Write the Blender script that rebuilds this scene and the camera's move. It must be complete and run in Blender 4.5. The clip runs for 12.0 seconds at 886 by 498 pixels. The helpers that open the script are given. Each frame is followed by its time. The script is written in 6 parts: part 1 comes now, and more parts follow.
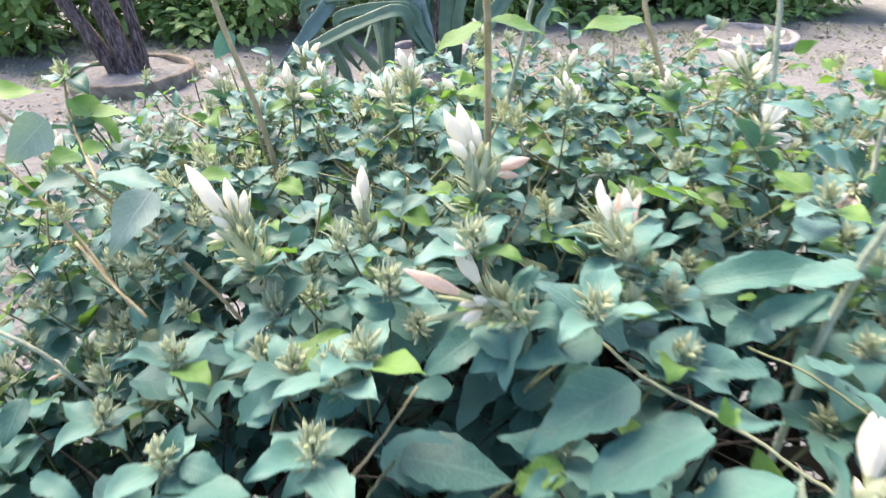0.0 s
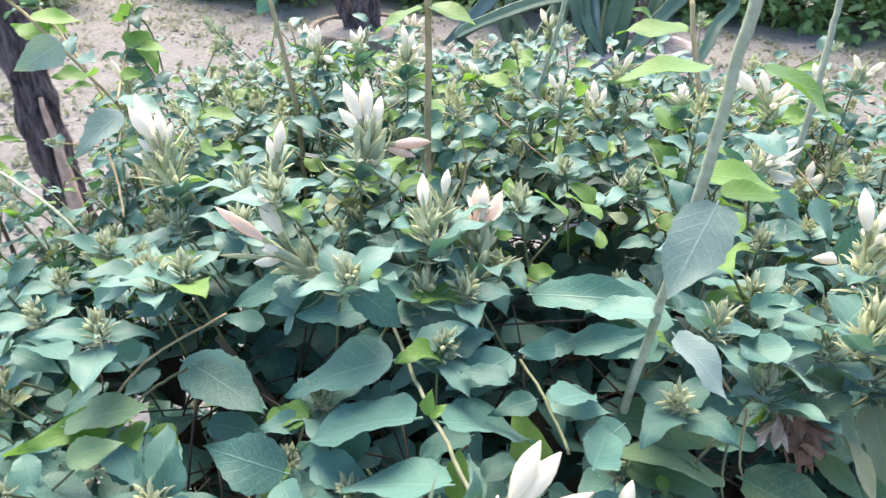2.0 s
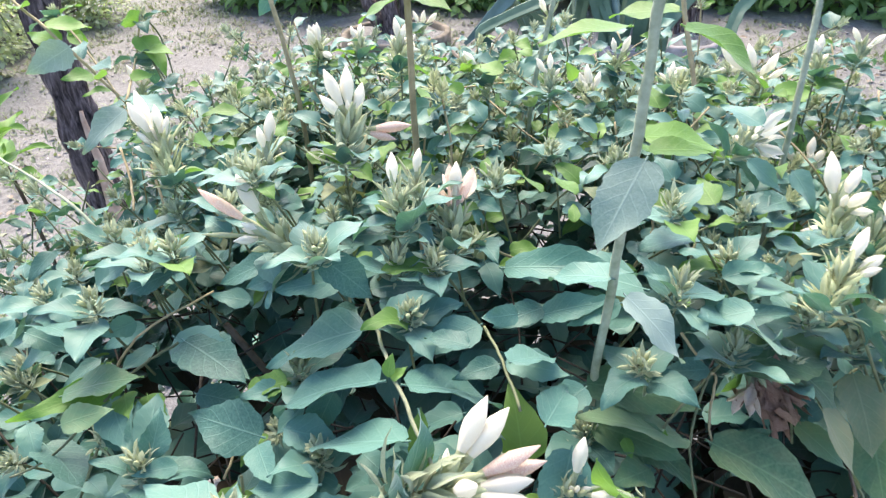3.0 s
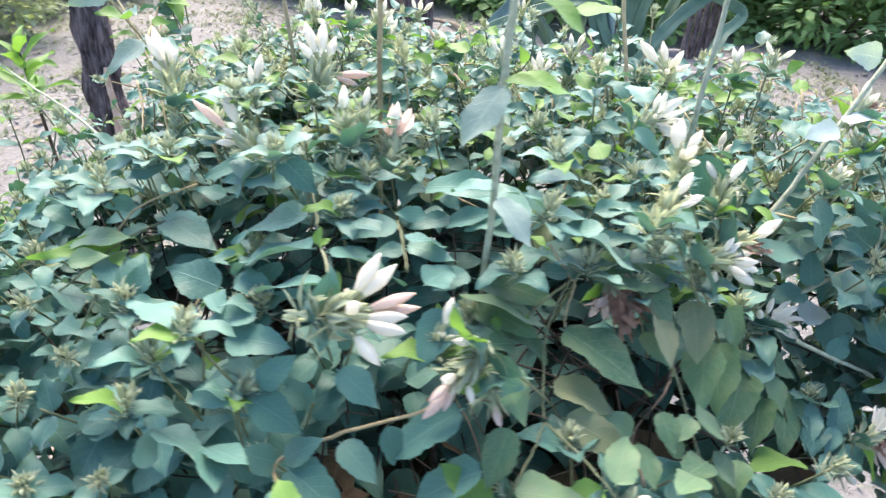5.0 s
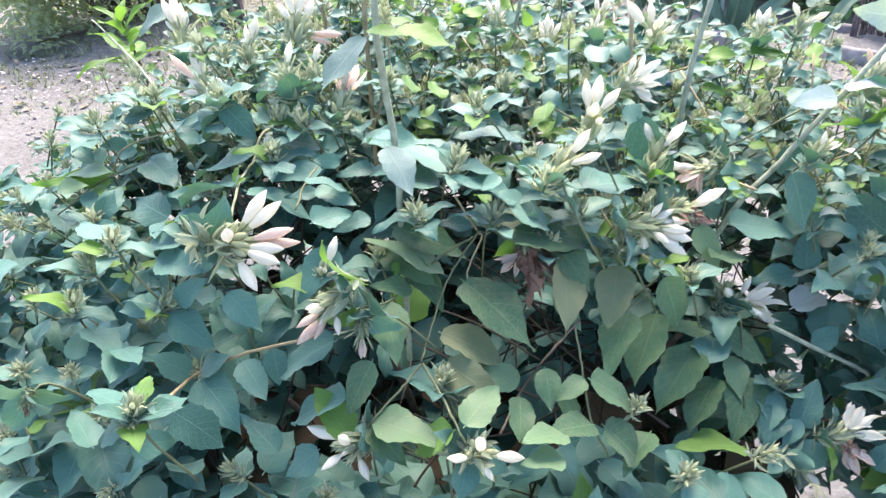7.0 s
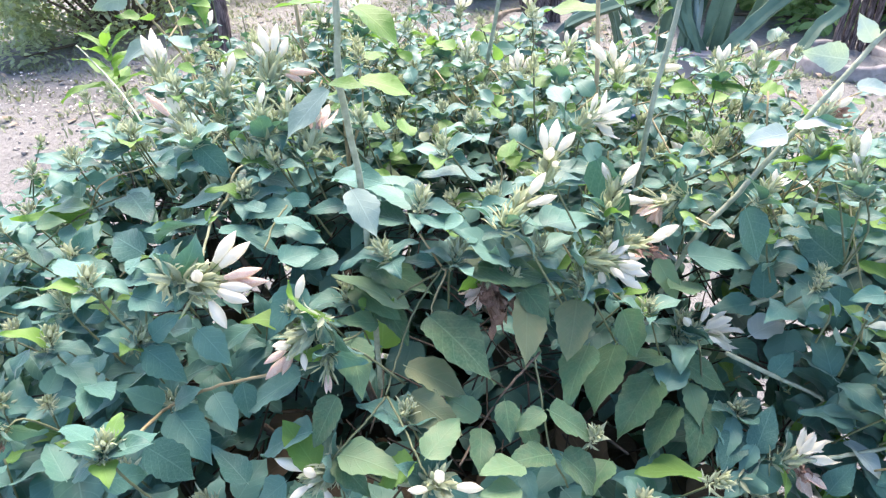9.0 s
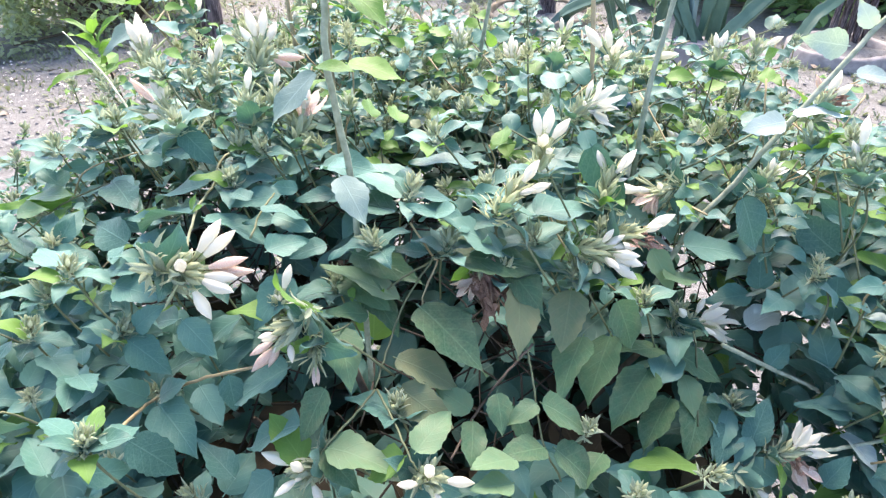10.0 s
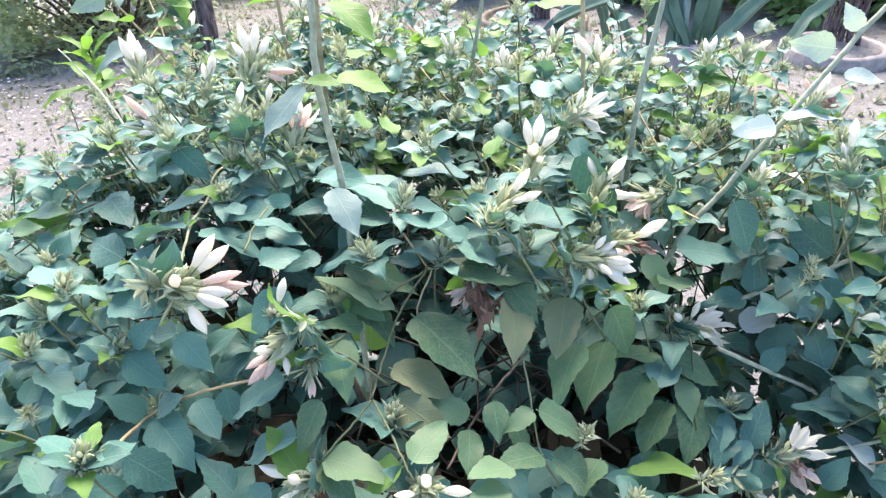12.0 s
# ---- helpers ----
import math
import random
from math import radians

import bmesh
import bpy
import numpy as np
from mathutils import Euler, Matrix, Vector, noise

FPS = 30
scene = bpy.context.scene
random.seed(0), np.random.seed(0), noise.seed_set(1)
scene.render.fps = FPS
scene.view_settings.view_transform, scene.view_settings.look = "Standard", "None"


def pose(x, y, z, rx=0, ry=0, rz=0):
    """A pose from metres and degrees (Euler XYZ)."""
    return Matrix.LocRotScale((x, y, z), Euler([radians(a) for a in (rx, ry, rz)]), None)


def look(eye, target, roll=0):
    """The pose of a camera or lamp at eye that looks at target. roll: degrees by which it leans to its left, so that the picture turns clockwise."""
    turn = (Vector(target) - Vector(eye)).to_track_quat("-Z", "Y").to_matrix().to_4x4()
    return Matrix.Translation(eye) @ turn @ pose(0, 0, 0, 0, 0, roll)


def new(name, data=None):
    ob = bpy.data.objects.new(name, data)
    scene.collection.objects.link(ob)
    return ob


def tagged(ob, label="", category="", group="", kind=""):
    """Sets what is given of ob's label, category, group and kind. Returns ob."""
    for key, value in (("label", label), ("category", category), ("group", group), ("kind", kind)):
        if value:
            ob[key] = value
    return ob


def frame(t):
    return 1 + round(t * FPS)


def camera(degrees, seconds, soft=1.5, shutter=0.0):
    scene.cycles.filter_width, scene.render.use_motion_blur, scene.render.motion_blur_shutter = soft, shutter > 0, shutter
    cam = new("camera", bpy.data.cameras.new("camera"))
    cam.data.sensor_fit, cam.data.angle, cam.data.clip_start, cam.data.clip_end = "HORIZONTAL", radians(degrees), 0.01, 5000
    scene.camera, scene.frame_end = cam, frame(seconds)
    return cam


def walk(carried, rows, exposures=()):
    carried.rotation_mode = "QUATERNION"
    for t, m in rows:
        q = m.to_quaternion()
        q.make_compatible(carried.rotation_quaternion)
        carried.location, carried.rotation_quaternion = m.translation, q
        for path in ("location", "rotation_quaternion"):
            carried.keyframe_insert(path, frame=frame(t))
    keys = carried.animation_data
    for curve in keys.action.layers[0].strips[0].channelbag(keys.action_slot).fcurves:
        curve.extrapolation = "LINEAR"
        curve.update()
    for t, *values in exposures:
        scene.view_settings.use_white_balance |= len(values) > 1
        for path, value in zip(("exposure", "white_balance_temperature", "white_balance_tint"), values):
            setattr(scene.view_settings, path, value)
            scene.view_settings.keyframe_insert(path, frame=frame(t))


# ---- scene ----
cam = camera(68.0, 12.0, 1.3, 0.5)
PATH = [
    (0, (-0.0493, 0.0006, 1.4825), (-0.0262, 1.7107, 0.4456), -1.02),
    (0.5, (-0.0359, -0.0583, 1.4938), (0.0461, 1.6373, 0.4364), 0.16),
    (1, (0.0404, -0.0488, 1.4891), (-0.0670, 1.6544, 0.4462), 1.29),
    (1.5, (0.1312, -0.0069, 1.4916), (-0.2498, 1.6369, 0.4179), 2.38),
    (2, (0.1893, 0.0100, 1.4906), (-0.3745, 1.5960, 0.4106), 0.96),
    (2.5, (0.2268, 0.0216, 1.4793), (-0.4475, 1.5506, 0.3805), -0.18),
    (3, (0.2412, 0.0047, 1.4817), (-0.4424, 1.5515, 0.4139), -2.69),
    (3.2, (0.2434, -0.0099, 1.4858), (-0.4113, 1.5518, 0.4217), -2.09),
    (4.8, (0.3169, -0.1134, 1.4813), (-0.3370, 1.4586, 0.4319), 2.65),
    (5, (0.3575, -0.0988, 1.4858), (-0.3436, 1.4485, 0.4301), 2.96),
    (5.5, (0.4282, -0.0771, 1.4876), (-0.4015, 1.4077, 0.4355), 1.46),
    (6, (0.4908, -0.0405, 1.4768), (-0.4644, 1.3314, 0.3790), 0.30),
    (6.5, (0.5215, -0.0256, 1.4691), (-0.5062, 1.2680, 0.3420), -0.48),
    (7, (0.5429, -0.0255, 1.4807), (-0.5134, 1.2578, 0.3683), -1.26),
    (7.2, (0.5522, -0.0358, 1.4925), (-0.5016, 1.2564, 0.3880), -1.32),
    (8.8, (0.5661, -0.0170, 1.5105), (-0.4713, 1.2915, 0.4098), -0.88),
    (9, (0.5650, -0.0159, 1.5113), (-0.4805, 1.2971, 0.4237), -0.90),
    (9.5, (0.5649, -0.0118, 1.5073), (-0.4672, 1.3056, 0.4120), -1.06),
    (10, (0.5612, -0.0064, 1.5025), (-0.4634, 1.3054, 0.3937), -0.53),
    (10.5, (0.5600, 0.0000, 1.5000), (-0.4520, 1.3189, 0.3882), -0.82),
    (11, (0.5567, -0.0011, 1.4998), (-0.4632, 1.3193, 0.3968), -1.07),
    (11.5, (0.5615, -0.0048, 1.5033), (-0.4639, 1.3206, 0.4115), -1.21),
    (12, (0.5667, -0.0039, 1.5058), (-0.4658, 1.3171, 0.4155), -1.71),
]
STOPS = 2.44
walk(cam, [(t, look(eye, target, roll)) for t, eye, target, roll in PATH], [(0, STOPS, 6550, 21), (1.5, STOPS, 6550, 20), (3, STOPS, 6450, 18), (6, STOPS + 0.18, 6400, 20), (12, STOPS + 0.21, 6400, 21)])

# ---- light ----
world = bpy.data.worlds.new("open_shade_sky")
scene.world = world
world.use_nodes = True
sky = world.node_tree.nodes.new("ShaderNodeTexSky")
sky.sky_type, sky.sun_disc = "NISHITA", False
sky.sun_elevation, sky.sun_rotation = radians(53.7), radians(325.8)
back = world.node_tree.nodes["Background"]
back.inputs["Strength"].default_value = 0.094
world.node_tree.links.new(sky.outputs["Color"], back.inputs["Color"])
sun_data = bpy.data.lights.new("sun", "SUN")
sun_data.energy, sun_data.angle, sun_data.color = 2.6, radians(45), (1.0, 0.88, 0.70)
sun = new("sun", sun_data)
sun.matrix_world = look((-1.9, 2.8, 4.6), (0, 0, 0))


# ---- materials ----
def material(name, rough=0.6, spec=0.5):
    m = bpy.data.materials.new(name)
    m.use_nodes = True
    nt = m.node_tree
    b = nt.nodes["Principled BSDF"]
    b.inputs["Roughness"].default_value = rough
    b.inputs["Specular IOR Level"].default_value = spec
    return m, nt, b


def node(nt, kind, **props):
    n = nt.nodes.new(kind)
    for k, v in props.items():
        if k in ("operation", "blend_type", "data_type", "noise_dimensions", "feature"):
            if k == "operation":
                n.operation = v
            elif k == "blend_type":
                n.blend_type = v
            elif k == "data_type":
                n.data_type = v
            elif k == "noise_dimensions":
                n.noise_dimensions = v
            else:
                n.feature = v
        else:
            n.inputs[k].default_value = v
    return n


def ramp(nt, fac, stops):
    r = nt.nodes.new("ShaderNodeValToRGB")
    e = r.color_ramp.elements
    while len(e) < len(stops):
        e.new(0.5)
    for el, (p, c) in zip(e, stops):
        el.position, el.color = p, (*c, 1)
    nt.links.new(fac, r.inputs["Fac"])
    return r.outputs["Color"]


def mixed(nt, fac, a, b, blend="MIX"):
    m = nt.nodes.new("ShaderNodeMix")
    m.data_type, m.blend_type = "RGBA", blend
    for sock, v in ((m.inputs["Factor"], fac), (m.inputs[6], a), (m.inputs[7], b)):
        if isinstance(v, bpy.types.NodeSocket):
            nt.links.new(v, sock)
        elif isinstance(v, tuple):
            sock.default_value = (*v, 1)
        else:
            sock.default_value = v
    return m.outputs[2]


def piece_random(nt):
    """One random number for each piece, whether it is an object or an island of a joined mesh."""
    g, o = nt.nodes.new("ShaderNodeNewGeometry"), nt.nodes.new("ShaderNodeObjectInfo")
    a = node(nt, "ShaderNodeMath", operation="ADD")
    nt.links.new(g.outputs["Random Per Island"], a.inputs[0])
    nt.links.new(o.outputs["Random"], a.inputs[1])
    fr = node(nt, "ShaderNodeMath", operation="FRACT")
    nt.links.new(a.outputs[0], fr.inputs[0])
    return fr.outputs[0]


def bump(nt, b, height, strength, distance=0.002):
    bn = node(nt, "ShaderNodeBump", Strength=strength, Distance=distance)
    nt.links.new(height, bn.inputs["Height"])
    nt.links.new(bn.outputs["Normal"], b.inputs["Normal"])


def noise_tex(nt, scale, detail=4.0, rough=0.55, coords=None):
    n = node(nt, "ShaderNodeTexNoise", Scale=scale, Detail=detail, Roughness=rough)
    c = coords
    if c is None:
        c = nt.nodes.new("ShaderNodeTexCoord").outputs["Object"]
    nt.links.new(c, n.inputs["Vector"])
    return n.outputs["Fac"]


def leaf_material(name, dark, mid, light, see_through=0.3, rough=0.5, yellowing=0.0, down=0.12):
    m, nt, b = material(name, rough, 0.2)
    b.inputs["Sheen Weight"].default_value, b.inputs["Sheen Roughness"].default_value = down, 0.45
    b.inputs["Sheen Tint"].default_value = (0.92, 0.94, 1.0, 1)
    col = ramp(nt, piece_random(nt), [(0.0, dark), (0.55, mid), (1.0, light)])
    uv = nt.nodes.new("ShaderNodeUVMap").outputs["UV"]
    sep = nt.nodes.new("ShaderNodeSeparateXYZ")
    nt.links.new(uv, sep.inputs[0])
    # distance from the midrib, and side veins that run forward from it
    off = node(nt, "ShaderNodeMath", operation="SUBTRACT")
    nt.links.new(sep.outputs["X"], off.inputs[0])
    off.inputs[1].default_value = 0.5
    ab = node(nt, "ShaderNodeMath", operation="ABSOLUTE")
    nt.links.new(off.outputs[0], ab.inputs[0])
    fw = node(nt, "ShaderNodeMath", operation="MULTIPLY_ADD")
    nt.links.new(ab.outputs[0], fw.inputs[0])
    fw.inputs[1].default_value = -0.55
    nt.links.new(sep.outputs["Y"], fw.inputs[2])
    wv = node(nt, "ShaderNodeMath", operation="MULTIPLY")
    nt.links.new(fw.outputs[0], wv.inputs[0])
    wv.inputs[1].default_value = 40.0
    sn = node(nt, "ShaderNodeMath", operation="SINE")
    nt.links.new(wv.outputs[0], sn.inputs[0])
    side = ramp(nt, sn.outputs[0], [(0.86, (0, 0, 0)), (0.99, (1, 1, 1))])
    rib = ramp(nt, ab.outputs[0], [(0.006, (1, 1, 1)), (0.03, (0, 0, 0))])
    vein = mixed(nt, 1.0, rib, mixed(nt, 0.42, (0, 0, 0), side), "LIGHTEN")
    blotch = noise_tex(nt, 38.0, 5.0)
    col = mixed(nt, ramp(nt, blotch, [(0.35, (0, 0, 0)), (0.75, (0.5, 0.5, 0.5))]), col, light)
    if yellowing:
        col = mixed(nt, ramp(nt, noise_tex(nt, 5.0, 2.0), [(0.4, (0, 0, 0)), (0.7, (yellowing,) * 3)]), col, (0.20, 0.19, 0.10))
    weak = node(nt, "ShaderNodeMath", operation="MULTIPLY")
    nt.links.new(vein, weak.inputs[0])
    weak.inputs[1].default_value = 0.34
    col = mixed(nt, weak.outputs[0], col, tuple(min(1, 1.3 * c + 0.01) for c in light))
    nt.links.new(col, b.inputs["Base Color"])
    bump(nt, b, mixed(nt, 0.45, vein, blotch), 0.32, 0.0015)
    tr = nt.nodes.new("ShaderNodeBsdfTranslucent")
    tint = mixed(nt, 1.0, col, (1.5, 1.6, 0.75), "MULTIPLY")
    nt.links.new(tint, tr.inputs["Color"])
    mx = nt.nodes.new("ShaderNodeMixShader")
    mx.inputs[0].default_value = see_through
    nt.links.new(b.outputs[0], mx.inputs[1])
    nt.links.new(tr.outputs[0], mx.inputs[2])
    nt.links.new(mx.outputs[0], nt.nodes["Material Output"].inputs["Surface"])
    return m


def soft_material(name, stops, scale=60.0, rough=0.6, see_through=0.0, strength=0.3):
    m, nt, b = material(name, rough, 0.3)
    col = ramp(nt, noise_tex(nt, scale, 5.0), stops)
    rnd = ramp(nt, piece_random(nt), [(0.0, (0.82, 0.82, 0.82)), (1.0, (1.0, 1.0, 1.0))])
    col = mixed(nt, 1.0, col, rnd, "MULTIPLY")
    nt.links.new(col, b.inputs["Base Color"])
    bump(nt, b, noise_tex(nt, scale * 2.3, 4.0), strength)
    if see_through:
        tr = nt.nodes.new("ShaderNodeBsdfTranslucent")
        nt.links.new(col, tr.inputs["Color"])
        mx = nt.nodes.new("ShaderNodeMixShader")
        mx.inputs[0].default_value = see_through
        nt.links.new(b.outputs[0], mx.inputs[1])
        nt.links.new(tr.outputs[0], mx.inputs[2])
        nt.links.new(mx.outputs[0], nt.nodes["Material Output"].inputs["Surface"])
    return m


LEAF = leaf_material("shrub_leaf", (0.028, 0.088, 0.071), (0.060, 0.162, 0.131), (0.108, 0.214, 0.170), 0.15, 0.46, 0.0, 0.2)
LEAF_YOUNG = leaf_material("young_leaf", (0.060, 0.145, 0.032), (0.098, 0.205, 0.045), (0.15, 0.275, 0.07), 0.34, 0.5)
LEAF_OLD = leaf_material("yellowing_leaf", (0.075, 0.115, 0.062), (0.105, 0.15, 0.078), (0.145, 0.18, 0.095), 0.16, 0.55, 0.4)
# pale copy of the shrub leaf: reflected sky painted into its colour
LEAF_SKY_SHEEN = leaf_material("sky_sheen_leaf", (0.23, 0.31, 0.29), (0.32, 0.40, 0.38), (0.44, 0.51, 0.49), 0.2, 0.6)
# lighter copy for a few hanging leaves, with a weaker sheen in the colour
LEAF_HALF_SHEEN = leaf_material("half_sheen_leaf", (0.13, 0.20, 0.175), (0.18, 0.26, 0.23), (0.24, 0.32, 0.29), 0.2, 0.6)
# near-black brown: the shade of the inner gaps put into leaf colour
LEAF_SHADE = leaf_material("shade_dark_leaf", (0.026, 0.022, 0.014), (0.042, 0.034, 0.022), (0.07, 0.055, 0.036), 0.04, 0.85, 0.0, 0.0)
LEAF_MID = leaf_material("soft_green_leaf", (0.036, 0.096, 0.050), (0.070, 0.155, 0.080), (0.125, 0.215, 0.115), 0.2, 0.46, 0.2, 0.15)
CALYX = soft_material("hairy_green_bract", [(0.3, (0.27, 0.34, 0.22)), (0.7, (0.50, 0.56, 0.40))], 120, 0.8, 0.35)
CALYX_PALE = soft_material("pale_yellow_green_bract", [(0.3, (0.40, 0.46, 0.25)), (0.7, (0.62, 0.65, 0.42))], 120, 0.75, 0.35)
PETAL = soft_material("white_petal", [(0.3, (0.88, 0.84, 0.68)), (0.7, (0.93, 0.91, 0.80))], 90, 0.5, 0.42, 0.15)
PETAL_FADED = soft_material("faded_pink_petal", [(0.3, (0.68, 0.43, 0.34)), (0.48, (0.85, 0.66, 0.55)), (0.64, (0.95, 0.89, 0.77))], 80, 0.65, 0.38, 0.5)
PETAL_DEAD = soft_material("withered_brown_petal", [(0.3, (0.22, 0.10, 0.07)), (0.5, (0.50, 0.30, 0.22)), (0.72, (0.80, 0.62, 0.50))], 110, 0.8, 0.25, 0.8)
STEM = soft_material("green_stem", [(0.3, (0.09, 0.11, 0.055)), (0.7, (0.17, 0.19, 0.10))], 90, 0.7)
STEM_GREY = soft_material("downy_grey_stem", [(0.3, (0.20, 0.24, 0.16)), (0.7, (0.40, 0.44, 0.33))], 110, 0.8, 0.0, 0.4)
STEM_RUNNER = soft_material("pale_green_runner", [(0.3, (0.17, 0.19, 0.11)), (0.7, (0.30, 0.32, 0.20))], 90, 0.75)
STEM_TAN = soft_material("tan_stem", [(0.3, (0.26, 0.21, 0.11)), (0.7, (0.42, 0.35, 0.20))], 90, 0.7)
TWIG = soft_material("brown_twig", [(0.3, (0.06, 0.045, 0.03)), (0.7, (0.14, 0.11, 0.08))], 70, 0.85, 0.0, 0.7)
# almost black, so that twigs in the gaps read as shade
TWIG_SHADE = soft_material("shade_dark_twig", [(0.3, (0.022, 0.02, 0.015)), (0.7, (0.05, 0.042, 0.032))], 70, 0.9, 0.0, 0.7)
m, nt, b = material("fissured_bark", 0.9, 0.2)
crd = node(nt, "ShaderNodeMapping")
crd.inputs["Scale"].default_value = (1.0, 1.0, 0.14)
nt.links.new(nt.nodes.new("ShaderNodeTexCoord").outputs["Object"], crd.inputs["Vector"])
cracks = noise_tex(nt, 70.0, 6.0, 0.6, crd.outputs["Vector"])
col = ramp(nt, cracks, [(0.36, (0.018, 0.015, 0.016)), (0.5, (0.085, 0.07, 0.072)), (0.66, (0.22, 0.185, 0.19))])
col = mixed(nt, ramp(nt, noise_tex(nt, 9.0), [(0.5, (0, 0, 0)), (0.75, (0.5, 0.5, 0.5))]), col, (0.20, 0.17, 0.165))
nt.links.new(col, b.inputs["Base Color"])
bump(nt, b, cracks, 1.0, 0.02)
BARK = m
BARE_WOOD = soft_material("peeled_wood", [(0.3, (0.36, 0.24, 0.17)), (0.7, (0.55, 0.42, 0.33))], 30, 0.85, 0.0, 0.6)
CACTUS = soft_material("waxy_cactus_stem", [(0.3, (0.055, 0.115, 0.075)), (0.7, (0.12, 0.20, 0.13))], 16, 0.45, 0.0, 0.2)
CACTUS_BLUE = soft_material("bluish_cactus_stem", [(0.3, (0.10, 0.17, 0.16)), (0.7, (0.19, 0.28, 0.27))], 16, 0.45, 0.0, 0.2)
CONCRETE = soft_material("old_concrete", [(0.3, (0.24, 0.22, 0.23)), (0.7, (0.42, 0.39, 0.40))], 18, 0.9, 0.0, 0.6)
RING_CLAY = soft_material("mossy_brown_ring", [(0.3, (0.10, 0.09, 0.07)), (0.5, (0.17, 0.15, 0.115)), (0.7, (0.27, 0.23, 0.19))], 14, 0.95, 0.0, 0.8)
RING_PALE = soft_material("pale_concrete_ring", [(0.3, (0.20, 0.185, 0.18)), (0.7, (0.36, 0.335, 0.32))], 18, 0.9, 0.0, 0.6)
HEDGE = leaf_material("hedge_leaf", (0.08, 0.17, 0.06), (0.16, 0.28, 0.11), (0.26, 0.39, 0.17), 0.4)
HEDGE_SOFT = leaf_material("fine_bush_leaf", (0.20, 0.245, 0.175), (0.30, 0.35, 0.255), (0.39, 0.44, 0.34), 0.5)
WEED = leaf_material("dull_weed_blade", (0.10, 0.125, 0.075), (0.155, 0.185, 0.11), (0.22, 0.245, 0.16), 0.15)
LITTER = soft_material("dry_leaf_litter", [(0.3, (0.14, 0.11, 0.08)), (0.7, (0.32, 0.27, 0.21))], 40, 0.9)
CLOD = soft_material("dry_clod", [(0.3, (0.16, 0.15, 0.14)), (0.7, (0.32, 0.30, 0.285))], 30, 0.95)
PETAL_PALE = soft_material("pale_pink_petal", [(0.3, (0.72, 0.60, 0.60)), (0.7, (0.88, 0.82, 0.80))], 90, 0.6, 0.2)
BLUE = soft_material("blue_plastic", [(0.3, (0.02, 0.06, 0.16)), (0.7, (0.05, 0.12, 0.26))], 40, 0.5)

m, nt, b = material("dry_grey_soil", 0.95, 0.2)
wide, fine = noise_tex(nt, 1.3, 6.0, 0.65), noise_tex(nt, 26.0, 8.0, 0.7)
col = mixed(nt, 0.5, ramp(nt, wide, [(0.3, (0.115, 0.118, 0.112)), (0.7, (0.235, 0.235, 0.225))]), ramp(nt, fine, [(0.3, (0.085, 0.086, 0.082)), (0.7, (0.29, 0.285, 0.275))]))
nt.links.new(col, b.inputs["Base Color"])
bump(nt, b, fine, 0.9, 0.03)
SOIL = m


# ---- building helpers ----
def mesh_from(name, verts, faces, mats, uvs=None, smooth=True, face_mats=None):
    me = bpy.data.meshes.new(name)
    me.from_pydata([tuple(v) for v in verts], [], faces)
    for mt in mats:
        me.materials.append(mt)
    if uvs is not None:
        layer = me.uv_layers.new(name="UVMap")
        idx = np.empty(len(me.loops), dtype=np.int32)
        me.loops.foreach_get("vertex_index", idx)
        layer.data.foreach_set("uv", np.asarray(uvs, dtype=np.float32)[idx].ravel())
    if face_mats is not None:
        me.polygons.foreach_set("material_index", np.asarray(face_mats, dtype=np.int32))
    if smooth:
        me.polygons.foreach_set("use_smooth", np.ones(len(me.polygons), dtype=bool))
    me.update()
    return me


def part(name, me, parent, m=None, label=""):
    ob = new(name, me)
    ob.parent = parent
    if m is not None:
        ob.matrix_basis = m
    return tagged(ob, label)


def thing(name, label, category, at=(0, 0, 0), group="", kind=""):
    ob = new(name)
    ob.empty_display_size = 0.05
    ob.location = at
    return tagged(ob, label, category, group, kind)


def joined(name, pieces, mats, parent=None):
    """One mesh from many (verts, faces, uvs, material index, matrix)."""
    vs, fs, us, ms, n = [], [], [], [], 0
    for verts, faces, uvs, mi, mat in pieces:
        a = np.asarray(mat)
        vs.append(verts @ a[:3, :3].T + a[:3, 3])
        fs += [tuple(i + n for i in f) for f in faces]
        us.append(uvs)
        ms += [mi] * len(faces)
        n += len(verts)
    me = mesh_from(name, np.concatenate(vs), fs, mats, np.concatenate(us), True, ms)
    ob = new(name, me)
    if parent:
        ob.parent = parent
    return ob


